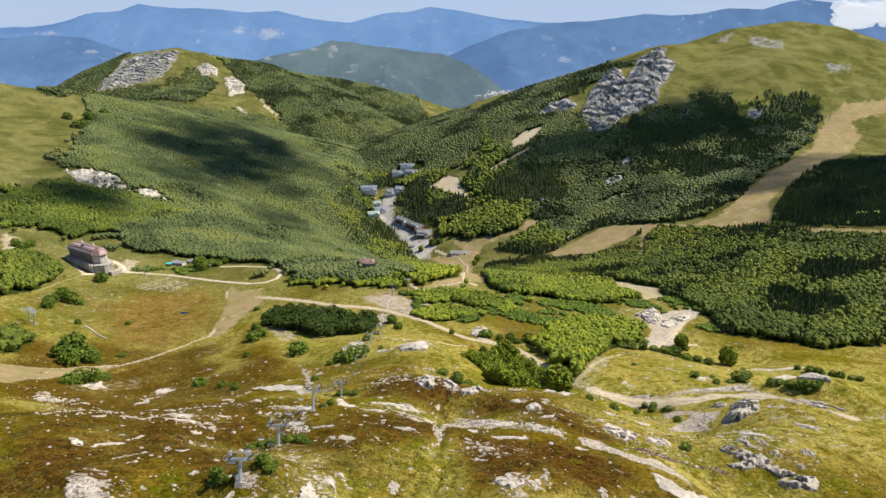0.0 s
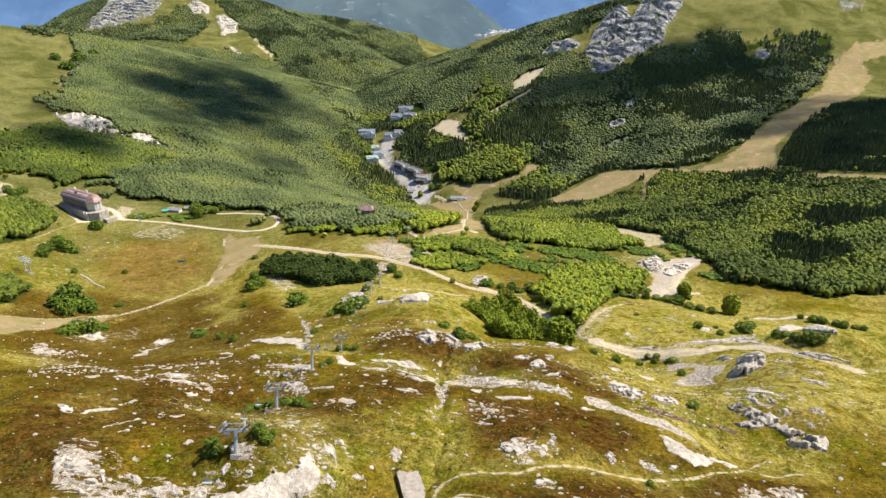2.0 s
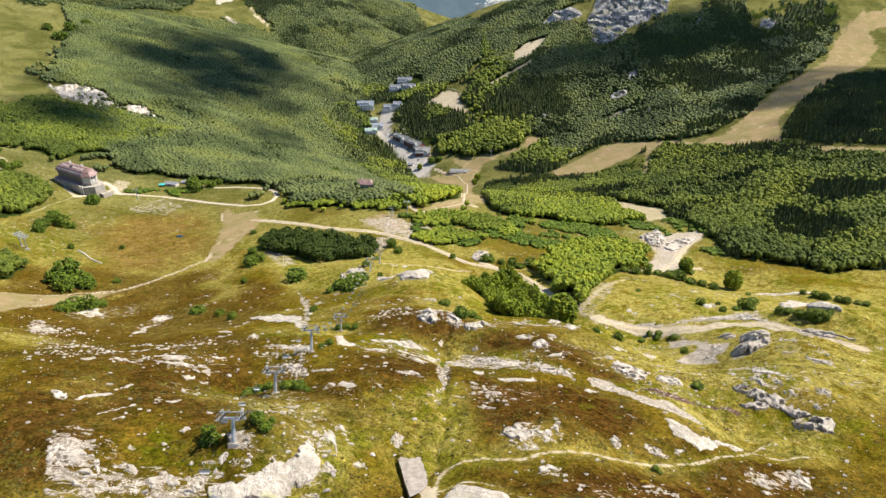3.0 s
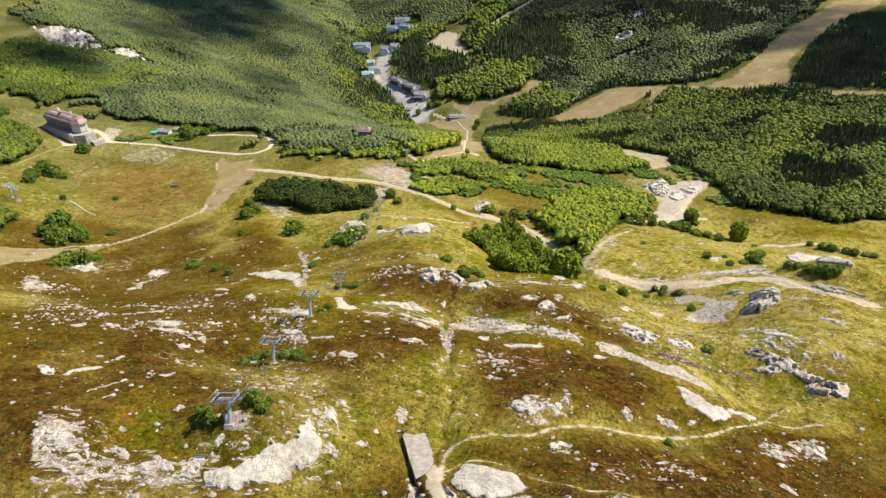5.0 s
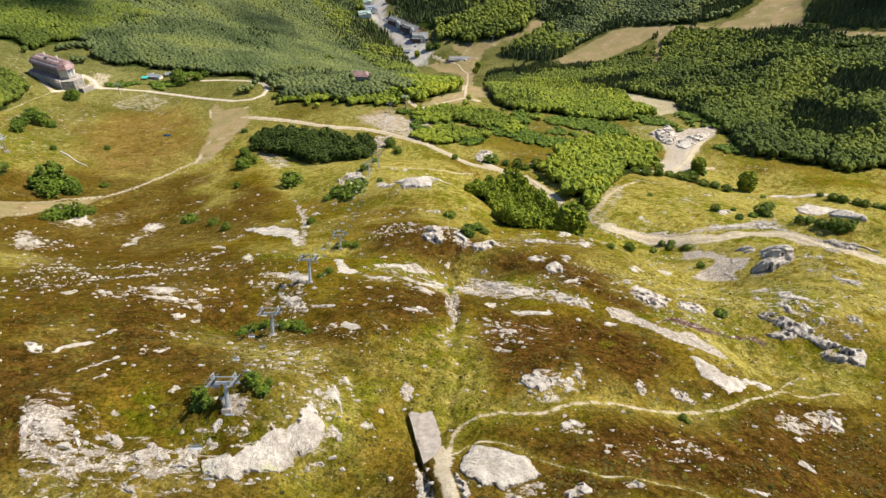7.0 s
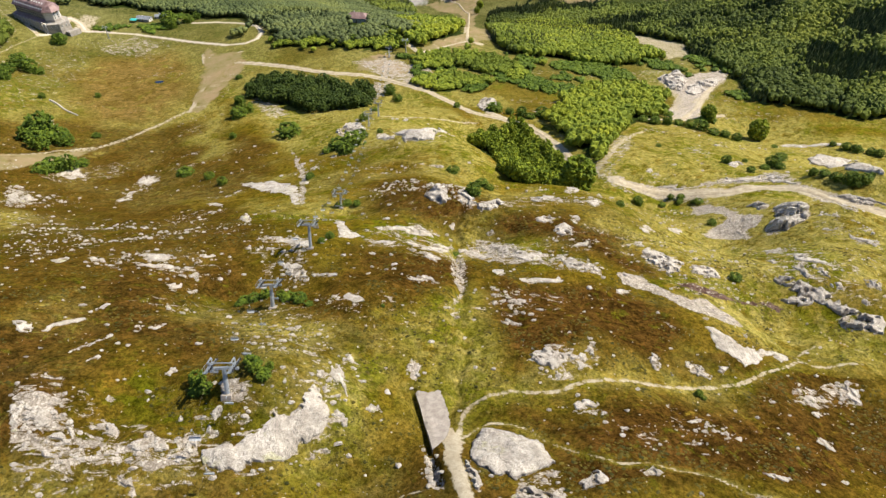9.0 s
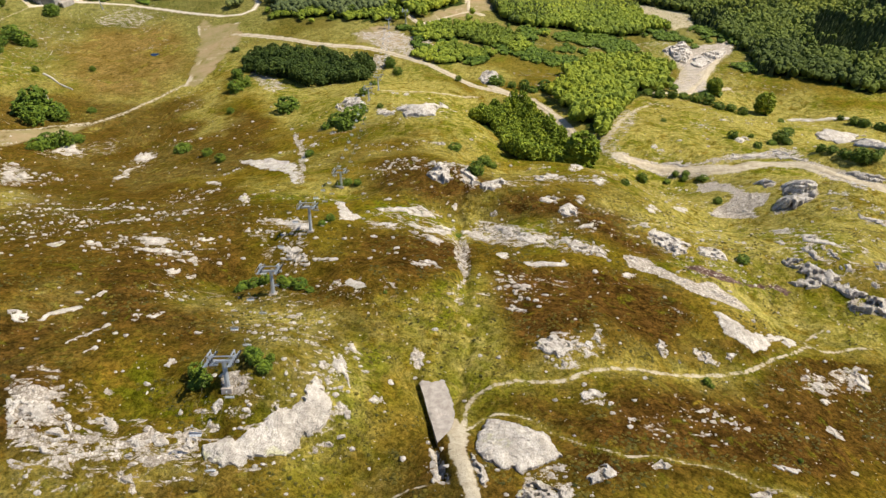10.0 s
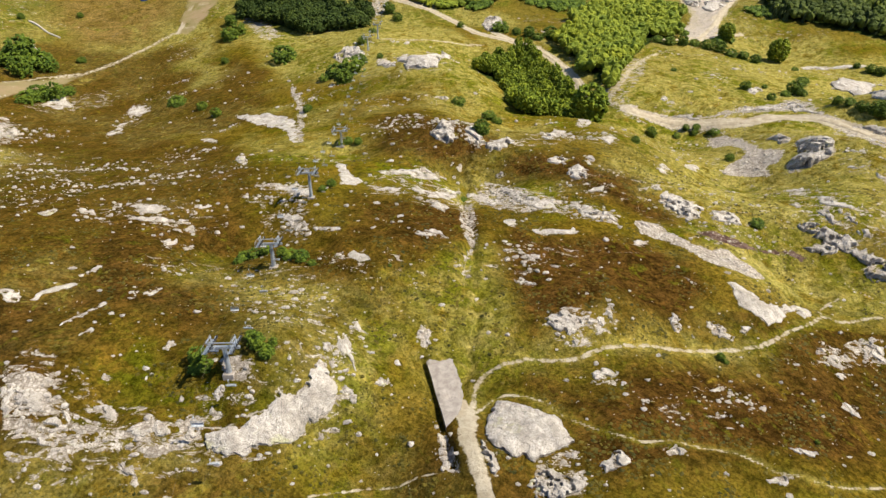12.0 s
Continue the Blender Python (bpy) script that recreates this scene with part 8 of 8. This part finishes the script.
def lift_chair():
    c = thing("lift_chair", 0, 0, 0, 0, "four-seat steel lift chair hanging from the cable", "lift chair", "lift chairs")
    part("grip", block((-0.12, 0.12, -0.25, 0.25, -0.15, 0.12), bevel=0.02), STEEL, c)
    part("hanger", rods(((0, 0, 0), (0, 0.35, -1.2), 0.04, 0.04), ((0, 0.35, -1.2), (0, 0.1, -2.0), 0.04, 0.04), ((-1.15, 0.1, -2.0), (1.15, 0.1, -2.0), 0.04, 0.04),
                        ((-1.15, 0.1, -2.0), (-1.15, -0.1, -3.0), 0.04, 0.04), ((1.15, 0.1, -2.0), (1.15, -0.1, -3.0), 0.04, 0.04), sides=6), STEEL, c)
    part("seat", block((-1.15, 1.15, -0.55, 0.0, -3.06, -2.94), bevel=0.03), SEAT_GREY, c, "pale grey seat")
    part("backrest", block((-1.15, 1.15, 0.0, 0.08, -2.94, -2.4), bevel=0.02), SEAT_GREY, c)
    part("footrest", rods(((-0.9, -0.8, -3.45), (0.9, -0.8, -3.45), 0.03, 0.03), ((0, -0.8, -3.45), (0, -0.5, -2.5), 0.025, 0.025), ((-1.1, -0.55, -2.55), (1.1, -0.55, -2.55), 0.025, 0.025), sides=5), STEEL, c)
    return c


first = lift_chair()
SMALL = Matrix.Diagonal((0.8, 0.8, 0.8, 1))
first.matrix_basis = pose(cable_x(101.0) - GAUGE, 101.0, cable_height(101.0)) @ SMALL
for side, start in ((-1, 113.5), (1, 94.5)):
    y = start
    while y < 560:
        copy_thing(first, pose(cable_x(y) + side * GAUGE, y, cable_height(y), 0, 0, 0 if side < 0 else 180) @ SMALL)
        y += 12.5

small = lift_tower(11.0)
tagged(small, "slim grey steel lift pylon on the wooded slope", group="far lift pylons")
far_spots = [(569, 1234), (430, 1180), (367, 1126), (90, 1134), (868, 1440), (-329.5, 649), (-34.4, 573)]
small.matrix_basis = pose(far_spots[0][0], far_spots[0][1], ground_point(*far_spots[0]), 0, 0, -35)
for x, y in far_spots[1:]:
    copy_thing(small, pose(x, y, ground_point(x, y), 0, 0, -35 if x > 100 else 0))
gate = thing("lift_terminal", -343, 478, ground_point(-343, 478), -35, "grey steel lift terminal frame on two masts", "lift terminal")
for x in (-4.5, 4.5):
    part("mast", rods(((x, 0, -2), (x, 0, 11.2), 0.5, 0.42), sides=12), STEEL, gate)
    part("footing", block((x - 1.6, x + 1.6, -1.6, 1.6, -2.5, 0.6), bevel=0.08), CONCRETE, gate, "concrete footing")
part("beam", block((-8, 8, -1.6, -1.2, 10.8, 11.5), (-8, 8, 1.2, 1.6, 10.8, 11.5), *[(x - 0.15, x + 0.15, -1.6, 1.6, 10.9, 11.4) for x in (-8, -4, 0, 4, 8)], bevel=0.03), STEEL, gate)
for x in (-6.5, -2.2, 2.2, 6.5):
    part("sheave_train", block((x - 0.2, x + 0.2, -3.4, 3.4, 11.5, 12.1), bevel=0.04), STEEL, gate)


# ---- concrete slab with its trench ----
def concrete_slab():
    """A cast slab between two uneven edges, its west side cut off at the trench."""
    left = np.array([(-11.6, 121.3), (-10.6, 117.6), (-9.9, 114.4), (-8.9, 109.9), (-8.0, 104.9)])
    right = np.array([(-6.5, 121.6), (-5.9, 119.2), (-5.3, 117.0), (-4.7, 113.5), (-5.6, 108.6)])
    rows, cols = 34, 9
    s = np.linspace(0, 1, rows)
    edges = [np.stack([np.interp(s, np.linspace(0, 1, 5), e[:, i]) for i in (0, 1)], 1) for e in (left, right)]
    chip = (fbm(s * 60, s * 0, 2, 4, 2) - 0.5) * 0.7
    k = np.linspace(0, 1, cols)
    x = edges[0][:, 0, None] * (1 - k) + edges[1][:, 0, None] * k + chip[:, None] * (k == 1)
    y = edges[0][:, 1, None] * (1 - k) + edges[1][:, 1, None] * k + ((fbm(k * 30, k * 0, 3, 3, 5) - 0.5) * 1.6)[None] * (s < 0.02)[:, None]
    base = [ground_point(-7.0, 104.5), ground_point(-6.5, 113.0), ground_point(-7.5, 121.5)]
    z = np.interp(y, [104.5, 113.0, 121.5], base) + 0.28 + (fbm(x, y, 2.2, 3, 4) - 0.5) * 0.10
    z = np.maximum(z, np.where(k > 0.12, height(x.ravel(), y.ravel()).reshape(x.shape) + 0.15, -99))
    x, y, z = (np.concatenate([q[:, :1], q, q[:, -1:]], 1) for q in (x, y, z))
    z[:, 0] -= 1.8
    z[:, -1] -= 0.6
    me = mesh_of("concrete_slab", np.stack([x.ravel(), y.ravel(), z.ravel()], 1), grid_faces(rows, cols + 2)[:, ::-1], CONCRETE)
    tagged(new("concrete_slab", me), "long weathered concrete slab beside a dark trench", "slab")


concrete_slab()

# ---- dead wood, a pool ----
z = ground_point(-278, 440)
dead = thing("dead_tree", -278, 440, z, 0, "bleached leaning dead trunk beside dark bushes", "dead tree")
part("trunk", rods(((0, 0, -0.5), (-2.0, 1.5, 5), 0.35, 0.28), ((-2.0, 1.5, 5), (-3.6, 3.0, 10.5), 0.28, 0.12), sides=9), DEADWOOD, dead)
part("limb", rods(((-2.4, 1.9, 6.5), (-1.2, 2.4, 8.2), 0.12, 0.04), ((-3.0, 2.4, 8.5), (-4.6, 2.6, 9.6), 0.10, 0.03), sides=7), DEADWOOD, dead)
log_runs = []
for k in range(9):
    a, b = k / 9, (k + 1) / 9
    pa = (-312 + 31 * a, 496 - 23 * a + math.sin(a * 7) * 0.8)
    pb = (-312 + 31 * b, 496 - 23 * b + math.sin(b * 7) * 0.8)
    log_runs.append(((*pa, ground_point(*pa) + 0.4), (*pb, ground_point(*pb) + 0.4), 0.75 - 0.35 * a, 0.75 - 0.35 * b))
me = bpy.data.meshes.new("fallen_trunk")
bm = rods(*log_runs, sides=9)
bmesh.ops.remove_doubles(bm, verts=bm.verts[:], dist=0.25)
bm.to_mesh(me)
bm.free()
me.materials.append(DEADWOOD)
tagged(new("fallen_trunk", me), "long bleached fallen trunk lying on the grass", "fallen tree")

WATER = Net("still_water", 0.05, 0.5).done((0.02, 0.035, 0.05))
ring = [(-245 + 3.6 * math.cos(a) * (1 + 0.2 * math.sin(3 * a)), 545 + 2.4 * math.sin(a)) for a in np.linspace(0, 6.1, 22)]
bm = prism(ring, ground_point(-245, 545) - 0.4, max(ground_point(*p) for p in ring) + 0.05)
me = bpy.data.meshes.new("pool")
bm.to_mesh(me)
bm.free()
me.materials.append(WATER)
tagged(new("pool", me), "small dark blue pool in the boggy grass", "pool", kind="structure")


# ---- single trees and shrubs ----
def crown_mesh(seed, low, lumps, fine=0.8):
    """A crown of ragged leaf clumps, about 2 across and 2 high, resting at 0."""
    rng = np.random.RandomState(100 + seed)
    a, u = rng.rand(lumps) * 6.283, rng.rand(lumps)
    up = low + (1 - low) * u
    wide = np.sqrt(np.clip(1 - ((up - 0.45) / 0.62) ** 2, 0.05, 1)) * (0.55 + 0.4 * rng.rand(lumps))
    lean = rng.randn(2) * 0.08
    c = np.stack([np.cos(a) * wide + lean[0] * up, np.sin(a) * wide + lean[1] * up, up * 2], 1)
    r = (0.17 + 0.13 * rng.rand(lumps)) * fine
    core = clumps(np.array([(0.0, 0, 0.75 + low * 0.5), (0.2, 0.1, 1.15)]), np.array([(0.62, 0.62, 0.6), (0.5, 0.5, 0.5)]), rng, ICO, ICO_FACES, 0.5)
    return joined(core, clumps(c, np.stack([r, r, r * 0.9], 1), rng, OCTA, OCTA_FACES, 0.8))


CROWNS = [mesh_of("crown", *crown_mesh(k, 0.12, 105), GROVE) for k in range(5)]
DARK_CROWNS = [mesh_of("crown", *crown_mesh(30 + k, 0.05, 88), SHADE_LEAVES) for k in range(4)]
BROAD_CROWNS = [mesh_of("crown", *crown_mesh(20 + k, 0.08, 420, 0.55), GROVE) for k in range(2)]
BUSHES = [mesh_of("shrub", *crown_mesh(10 + k, 0.0, 170, 0.62), SHRUB) for k in range(4)]
TRUNKS = [mesh_of("trunk", *joined(*[(np.array([v.co[:] for v in b.verts]), np.array([[v.index for v in f.verts] for f in b.faces if len(f.verts) == 4])) for b in [rods(((0, 0, -0.5), (0.1 * k, 0.05, 0.9), 0.07, 0.04), sides=6)] if not b.verts.index_update()]), BARK) for k in range(2)]


def tree(x, y, r, tall, k, label, group="", crowns=CROWNS):
    z = ground_point(x, y)
    t = thing("tree", x, y, z, 0, label, "tree", group)
    part("trunk", TRUNKS[k % 2], BARK, t).matrix_basis = Matrix.Diagonal((tall * 0.5, tall * 0.5, tall * 0.5, 1))
    crown = part("crown", crowns[k % len(crowns)], BEECH, t)
    crown.matrix_basis = Matrix.LocRotScale((0, 0, tall * 0.06), Euler((0, 0, k * 1.7)), (r, r, tall * 0.46))


SHRUBS = []
SHRUBS += [(-102.7, 398.1, 8.4), (-151.8, 453.9, 6.7), (-147.3, 462.4, 5.3), (-155.1, 351.7, 5.5), (-134.1, 335.5, 3.3), (-119.5, 315.5, 3.1), (-248, 365.8, 6.7), (-246.2, 374.8, 7.2), (-239.7, 378.9, 6.3), (-236.4, 387.3, 4.6), (-285.3, 420.5, 9.1), (-283.2, 430.8, 11.3), (-273.1, 426.9, 10.1), (-264.1, 421.8, 7), (-273.8, 409.1, 7.9), (-250.9, 437.6, 3.5), (-363.5, 623, 7.7), (-283.9, 689.1, 9.4), (-62.4, 346.7, 6.5), (-53.9, 345.2, 7.2), (-55.4, 326.5, 4.8), (-67.9, 343, 3.5), (-51, 361.2, 4.4), (-43.8, 489.2, 4.9), (-0.2, 282.9, 3.1)]
SHRUBS += [(-68, 292.9, 2.4), (5.9, 230.7, 3.3), (12.8, 275.9, 3.3), (16, 271.8, 2.2), (-53.7, 399.5, 3.2), (-50.8, 431.8, 3.1), (-40.9, 367.9, 2.2), (-37.2, 474.2, 3.8), (196.7, 359.2, 4.1), (260.7, 394.6, 4.3), (264, 390.4, 3.8), (138.1, 435.8, 4.1), (144.9, 431.4, 4.1)]
SHRUBS += [(153.4, 432.1, 4.2), (162.8, 434.6, 4.2), (170.4, 432.1, 4.7), (178.6, 430.8, 4.7), (184.9, 425.3, 4.7), (193.1, 424, 4.3), (199.4, 419.1, 3.8), (34.5, 452.8, 6.4), (44.5, 446.8, 3.6), (52.3, 442, 4.5), (57.7, 436.2, 4), (66.6, 441, 5.8), (7.2, 458.3, 2.7), (-365.1, 539.3, 7.6), (-365.5, 556.9, 8.4), (-352.8, 549.8, 7.6), (-346.1, 549.2, 5.7), (-358.6, 523.5, 6.2), (-318.4, 499.2, 2.9), (-372.6, 574, 5.3), (-284.1, 515, 2.9), (-143.7, 410.6, 2.6), (127.7, 373.1, 2), (-63.9, 465.7, 3.3), (-50, 115, 1.8)]
SHRUBS += [(-50, 112.9, 1.4), (-47.8, 112.9, 1.4), (-39.5, 116, 1.7), (-37.7, 114.3, 1.5), (-40.8, 117.5, 1.3), (-37, 116.1, 0.9), (-56.2, 156.7, 2.1), (-53.6, 157.5, 2.1), (-50.9, 158.1, 1.7), (-42.9, 152.2, 2), (-40, 150.8, 2), (-45.6, 154.6, 1.5), (-37.3, 148.2, 1.1), (-56.9, 154.5, 1.2), (49.2, 125.8, 1), (50, 124.7, 0.7), (-19.7, 146, 0.5), (57.7, 104.3, 0.5), (83.6, 182, 2.2), (109.7, 252.3, 2.2), (94.1, 298.7, 2.9), (124.0, 297.0, 2.6), (117.3, 303, 2.3), (112.7, 304, 2), (-1.5, 194.4, 1.5)]
SHRUBS += [(-40.4, 183.1, 1.2), (-38.4, 186, 1.4), (-42.1, 240.4, 2.1), (-38.2, 238.5, 1.8), (-45.2, 238.8, 1.6), (107.2, 299.1, 1.9), (55.3, 364.7, 2.2), (-158.3, 482, 4.8), (-153.3, 493.6, 4.4), (-366.9, 630.1, 5.5), (-277.8, 679.9, 7), (-288.6, 698.2, 5.7), (-266.6, 698.4, 6.4), (-261.6, 709.2, 5), (-472.3, 671.6, 7.6), (-472.3, 684.4, 6.2), (-481.4, 672.6, 6.1), (-172.4, 534.5, 3.4), (-159.4, 515.4, 3.8), (-82.9, 596.2, 5.2), (-74.6, 599.1, 5.3), (-48.6, 599, 5.8), (-56, 619, 5.4), (-66.2, 614.3, 5.4), (-44.5, 625, 4.8)]
SHRUBS += [(-20.9, 1162, 7.7), (1.1, 1188.5, 8.9), (-6.6, 1164.2, 7.7), (-171.7, 981.6, 7.6), (-477.7, 889.1, 6.5), (-808.4, 1377.7, 11.5), (-771.7, 1397.3, 14.4), (-765.8, 1339.7, 16.7), (-767.7, 1452.5, 11.8)]
SHRUBS += [(154.4, 339.8, 3.2), (168.2, 345.5, 1.7), (159.7, 321.8, 2.6), (180.2, 337.9, 4.6), (173.8, 333.3, 3.0), (181.2, 331.9, 3.0), (179.2, 302.2, 2.6), (181.5, 297.0, 3.2), (183.6, 291.1, 3.2), (187.2, 286.2, 4.0), (189.4, 283.6, 3.0), (192.7, 284.5, 3.4), (196.1, 286.3, 1.8), (267.8, 392.3, 3.2), (272.4, 387.4, 3.6), (276.1, 384.3, 3.2), (284.5, 384.6, 3.2), (289.3, 383.2, 3.0), (257.4, 403.9, 2.4), (215.8, 399.3, 2.4), (65.6, 244.1, 2.0), (93.9, 299.2, 1.6), (122.2, 297.9, 1.6), (115.9, 300.1, 1.8)]
LONE_TREES = [(63.6, 306.0, 9.2), (219.5, 430.8, 7.2), (191.8, 454.7, 5.9), (61.3, 1053.2, 6.0), (54.5, 1017.4, 4.9), (-42.4, 1146.6, 5.4)]
rng = np.random.RandomState(77)
for k, (x, y, r) in enumerate(SHRUBS):
    s = new("shrub", BUSHES[k % 4])
    s.matrix_basis = Matrix.LocRotScale((x, y, ground_point(x, y) - 0.15 * r), Euler((0, 0, k * 2.3)), (r, r, r * (0.5 + 0.14 * (k % 3))))
    tagged(s, "dense dark green deciduous shrub on the rocky pasture", "shrub", "shrubs on the pasture")
for k, (x, y, r) in enumerate(LONE_TREES):
    tree(x, y, r, r * 2.1, k, "single broad green deciduous tree beside the track", crowns=BROAD_CROWNS)
for name, label in (("near_grove", "leafy green tree of the grove beside the track"), ("dark_grove", "backlit green tree of the compact grove on the bench")):
    outline, spacing, tall, _, _, thin = WOODS[name]
    for k, (x, y, z) in enumerate(scatter(outline, spacing, rng, thin)):
        tree(x, y, spacing * (0.62 + 0.25 * rng.rand()), tall * (0.75 + 0.5 * rng.rand()), k + 3, label, name.replace("_", " ") + " trees", CROWNS if name == "near_grove" else DARK_CROWNS)


# ---- loose stones and heath tufts ----
def loose_stones():
    rng = np.random.RandomState(9)
    xs, ys, rs = [], [], []
    for outline, bare in SCREE.values():
        far = sum(p[1] for p in outline) / len(outline)
        if far > 340:
            continue
        most, step = 0.40 + 0.0020 * far, (0.42 + 0.0030 * far) * (1.0 if bare > 0.48 else 1.7)
        pts = scatter(outline, step, rng, 0.30 if bare > 0.48 else 0.42, False)
        px, py = [p[0] for p in outline], [p[1] for p in outline]
        deep = off_line(pts[:, 0], pts[:, 1], outline + outline[:1]) / (0.3 * math.sqrt((max(px) - min(px)) * (max(py) - min(py))) + 0.1)
        pts = pts[rng.rand(len(pts)) < np.clip(deep * 2, 0.2, 1) * np.clip((fbm(pts[:, 0], pts[:, 1], step * 5, 3, 6) - 0.3) * 5, 0, 1)]
        xs.append(pts[:, 0]), ys.append(pts[:, 1]), rs.append(most * (0.18 + 0.82 * rng.rand(len(pts)) ** 2.2))
    n = 60000
    y = 85 + 330 * rng.rand(n) ** 1.4
    x = (rng.rand(n) - 0.5) * 1.7 * (y + 60)
    ok = (fbm(x * 0.45, y, 16, 4, 7) + 0.5 * fbm(x * 0.7, y, 3.5, 3, 1) > 0.96 + 0.1 * rng.rand(n)) | (rng.rand(n) < np.where(y < 220, 0.075, 0.02))
    x, y = x[ok], y[ok]
    xs.append(x), ys.append(y), rs.append((0.10 + 0.5 * rng.rand(len(x)) ** 5) * (0.6 + y / 260))
    x, y, r = np.concatenate(xs), np.concatenate(ys), np.concatenate(rs)
    ok = np.ones(len(x), bool)
    for name, (line, width) in TRACKS.items():
        if not name.startswith("gully"):
            ok &= off_line(x, y, line) > width * 0.6
    x, y, r = x[ok], y[ok], r[ok]
    c = np.stack([x, y, height(x, y) + r * 0.15], 1)
    size = np.stack([r * (0.8 + 0.7 * rng.rand(len(r))), r * (0.7 + 0.3 * rng.rand(len(r))), r * 0.55], 1)
    big = r > 0.3
    v, f = joined(clumps(c[big], size[big], rng, ICO, ICO_FACES, 0.7), clumps(c[~big], size[~big] * 1.15, rng, OCTA, OCTA_FACES, 0.6))
    tagged(new("loose_stones", mesh_of("loose_stones", v, f, STONES)), "pale limestone rubble scattered over the pasture", "stones", kind="stuff")


loose_stones()


def heath_tufts():
    """Low cushions of bilberry and juniper that roughen the near slopes."""
    rng = np.random.RandomState(41)
    n = 52000
    y = 84 + 150 * rng.rand(n) ** 1.3
    x = (rng.rand(n) - 0.5) * 1.55 * (y + 25)
    lot = fbm(x, y, 7, 4, 3) + 0.4 * fbm(x, y, 2, 2, 6)
    ok = lot > 0.70 + 0.12 * rng.rand(n)
    for line, width in TRACKS.values():
        ok &= off_line(x, y, line) > width * 0.6 + 0.3
    for outline, bare in list(SCREE.values()) + list(OUTCROPS.values()):
        ok &= ~inside(x, y, outline)
    for outline in DIRT.values():
        ok &= ~inside(x, y, outline)
    ok &= ~inside(x, y, [(-12.5, 122.5), (-6, 122.5), (-4, 113), (-5, 107), (-8.5, 103.5)])
    x, y = x[ok], y[ok]
    r = 0.14 + 0.34 * rng.rand(len(x)) ** 2.2
    c = np.stack([x, y, height(x, y) + 0.02], 1)
    v, f = clumps(c, np.stack([r * 1.2, r, r * 0.5], 1), rng, OCTA, OCTA_FACES, 0.7)
    tagged(new("heath_tufts", mesh_of("heath_tufts", v, f, TUFT)), "low dark tufts of heath dotted over the pasture", "heath", kind="stuff")


heath_tufts()

# ---- the town in the far valley ----
rng = np.random.RandomState(31)
boxes = []
for k in range(70):
    x, y = 255 + 75 * rng.randn() * 0.6, 3180 + 40 * rng.randn()
    z = 272 + 0.12 * (x - 255) + 10 * rng.rand()
    boxes.append((x - 5, x + 5 + 4 * rng.rand(), y - 5, y + 5, z - 30, z + 3 + 5 * rng.rand()))
me = bpy.data.meshes.new("distant_town")
bm = block(*boxes)
bm.to_mesh(me)
bm.free()
me.materials.append(RENDER_WALL)
tagged(new("distant_town", me), "pale houses of a distant town in the valley", "town", kind="stuff")


# ---- clouds: one on the far crest, four high over the valley ----
def vapour(clear):
    net = Net("cloud_vapour", 1.0, 0.0)
    # emission replaces the sunlight scattered in the cloud; the base stays dark
    net.bsdf.inputs["Emission Color"].default_value = (0.46, 0.49, 0.54, 1)
    net.bsdf.inputs["Emission Strength"].default_value = 0.85
    net.bsdf.inputs["Alpha"].default_value = 1 - clear
    return net.done((0.16, 0.16, 0.16))


def cumulus(centre, spread, size, count, material, seed):
    rng = np.random.RandomState(seed)
    c = np.array(centre) + rng.randn(count, 3) * np.array(spread)
    r = size * (0.6 + 0.9 * rng.rand(count))
    me = mesh_of("cloud", *clumps(c, np.stack([r * 1.3, r, r * 0.7], 1), rng, ICO, ICO_FACES, 0.3), material, True)
    return tagged(new("cloud", me), "white cumulus cloud drifting over the mountains", "cloud", kind="structure")


cumulus((2170, 3350, 655), (110, 30, 26), 36, 75, vapour(0.45), 21)
# the next four are never in view: added to throw cloud shade on the woods
cumulus((500, 1735, 1556), (92, 140, 18), 55, 62, vapour(0.76), 22)
cumulus((1410, 1690, 1500), (95, 42, 14), 46, 44, vapour(0.7), 23)
cumulus((1620, 1240, 1500), (75, 110, 14), 42, 38, vapour(0.7), 24)
cumulus((360, 1190, 1480), (40, 45, 10), 30, 22, vapour(0.75), 25)


# ---- pale summer sky low over the ranges ----
def low_sky():
    n = Net("summer_sky", 1.0, 0.0)
    up = n.tree.nodes.new("ShaderNodeSeparateXYZ")
    n.link(n.where, up.inputs[0])
    n.bsdf.inputs["Emission Strength"].default_value = 1.0
    tint = n.mix(n.step(n.noise(900, 5, 0.6, stretch=(0.3, 1, 1.6)), 0.4, 0.7, 0, 0.35), (0.27, 0.34, 0.46), (0.34, 0.39, 0.47))
    n.link(n.mix(n.step(up.outputs[2], 650.0, 1600.0), tint, (0.22, 0.33, 0.56)), n.bsdf.inputs["Emission Color"])
    x = np.linspace(-1, 1, 41)
    gx, gz = np.meshgrid(x * 5200, np.array([0.0, 600.0, 1200.0, 1900.0]))
    gy = 5050 - 250 * (gx / 5200) ** 2
    me = mesh_of("backdrop", np.stack([gx.ravel(), gy.ravel(), gz.ravel()], 1), grid_faces(4, 41), n.done((0.0, 0.0, 0.0)), True)
    return tagged(new("backdrop", me), "pale blue summer sky with thin high haze", "sky", kind="structure")


low_sky()
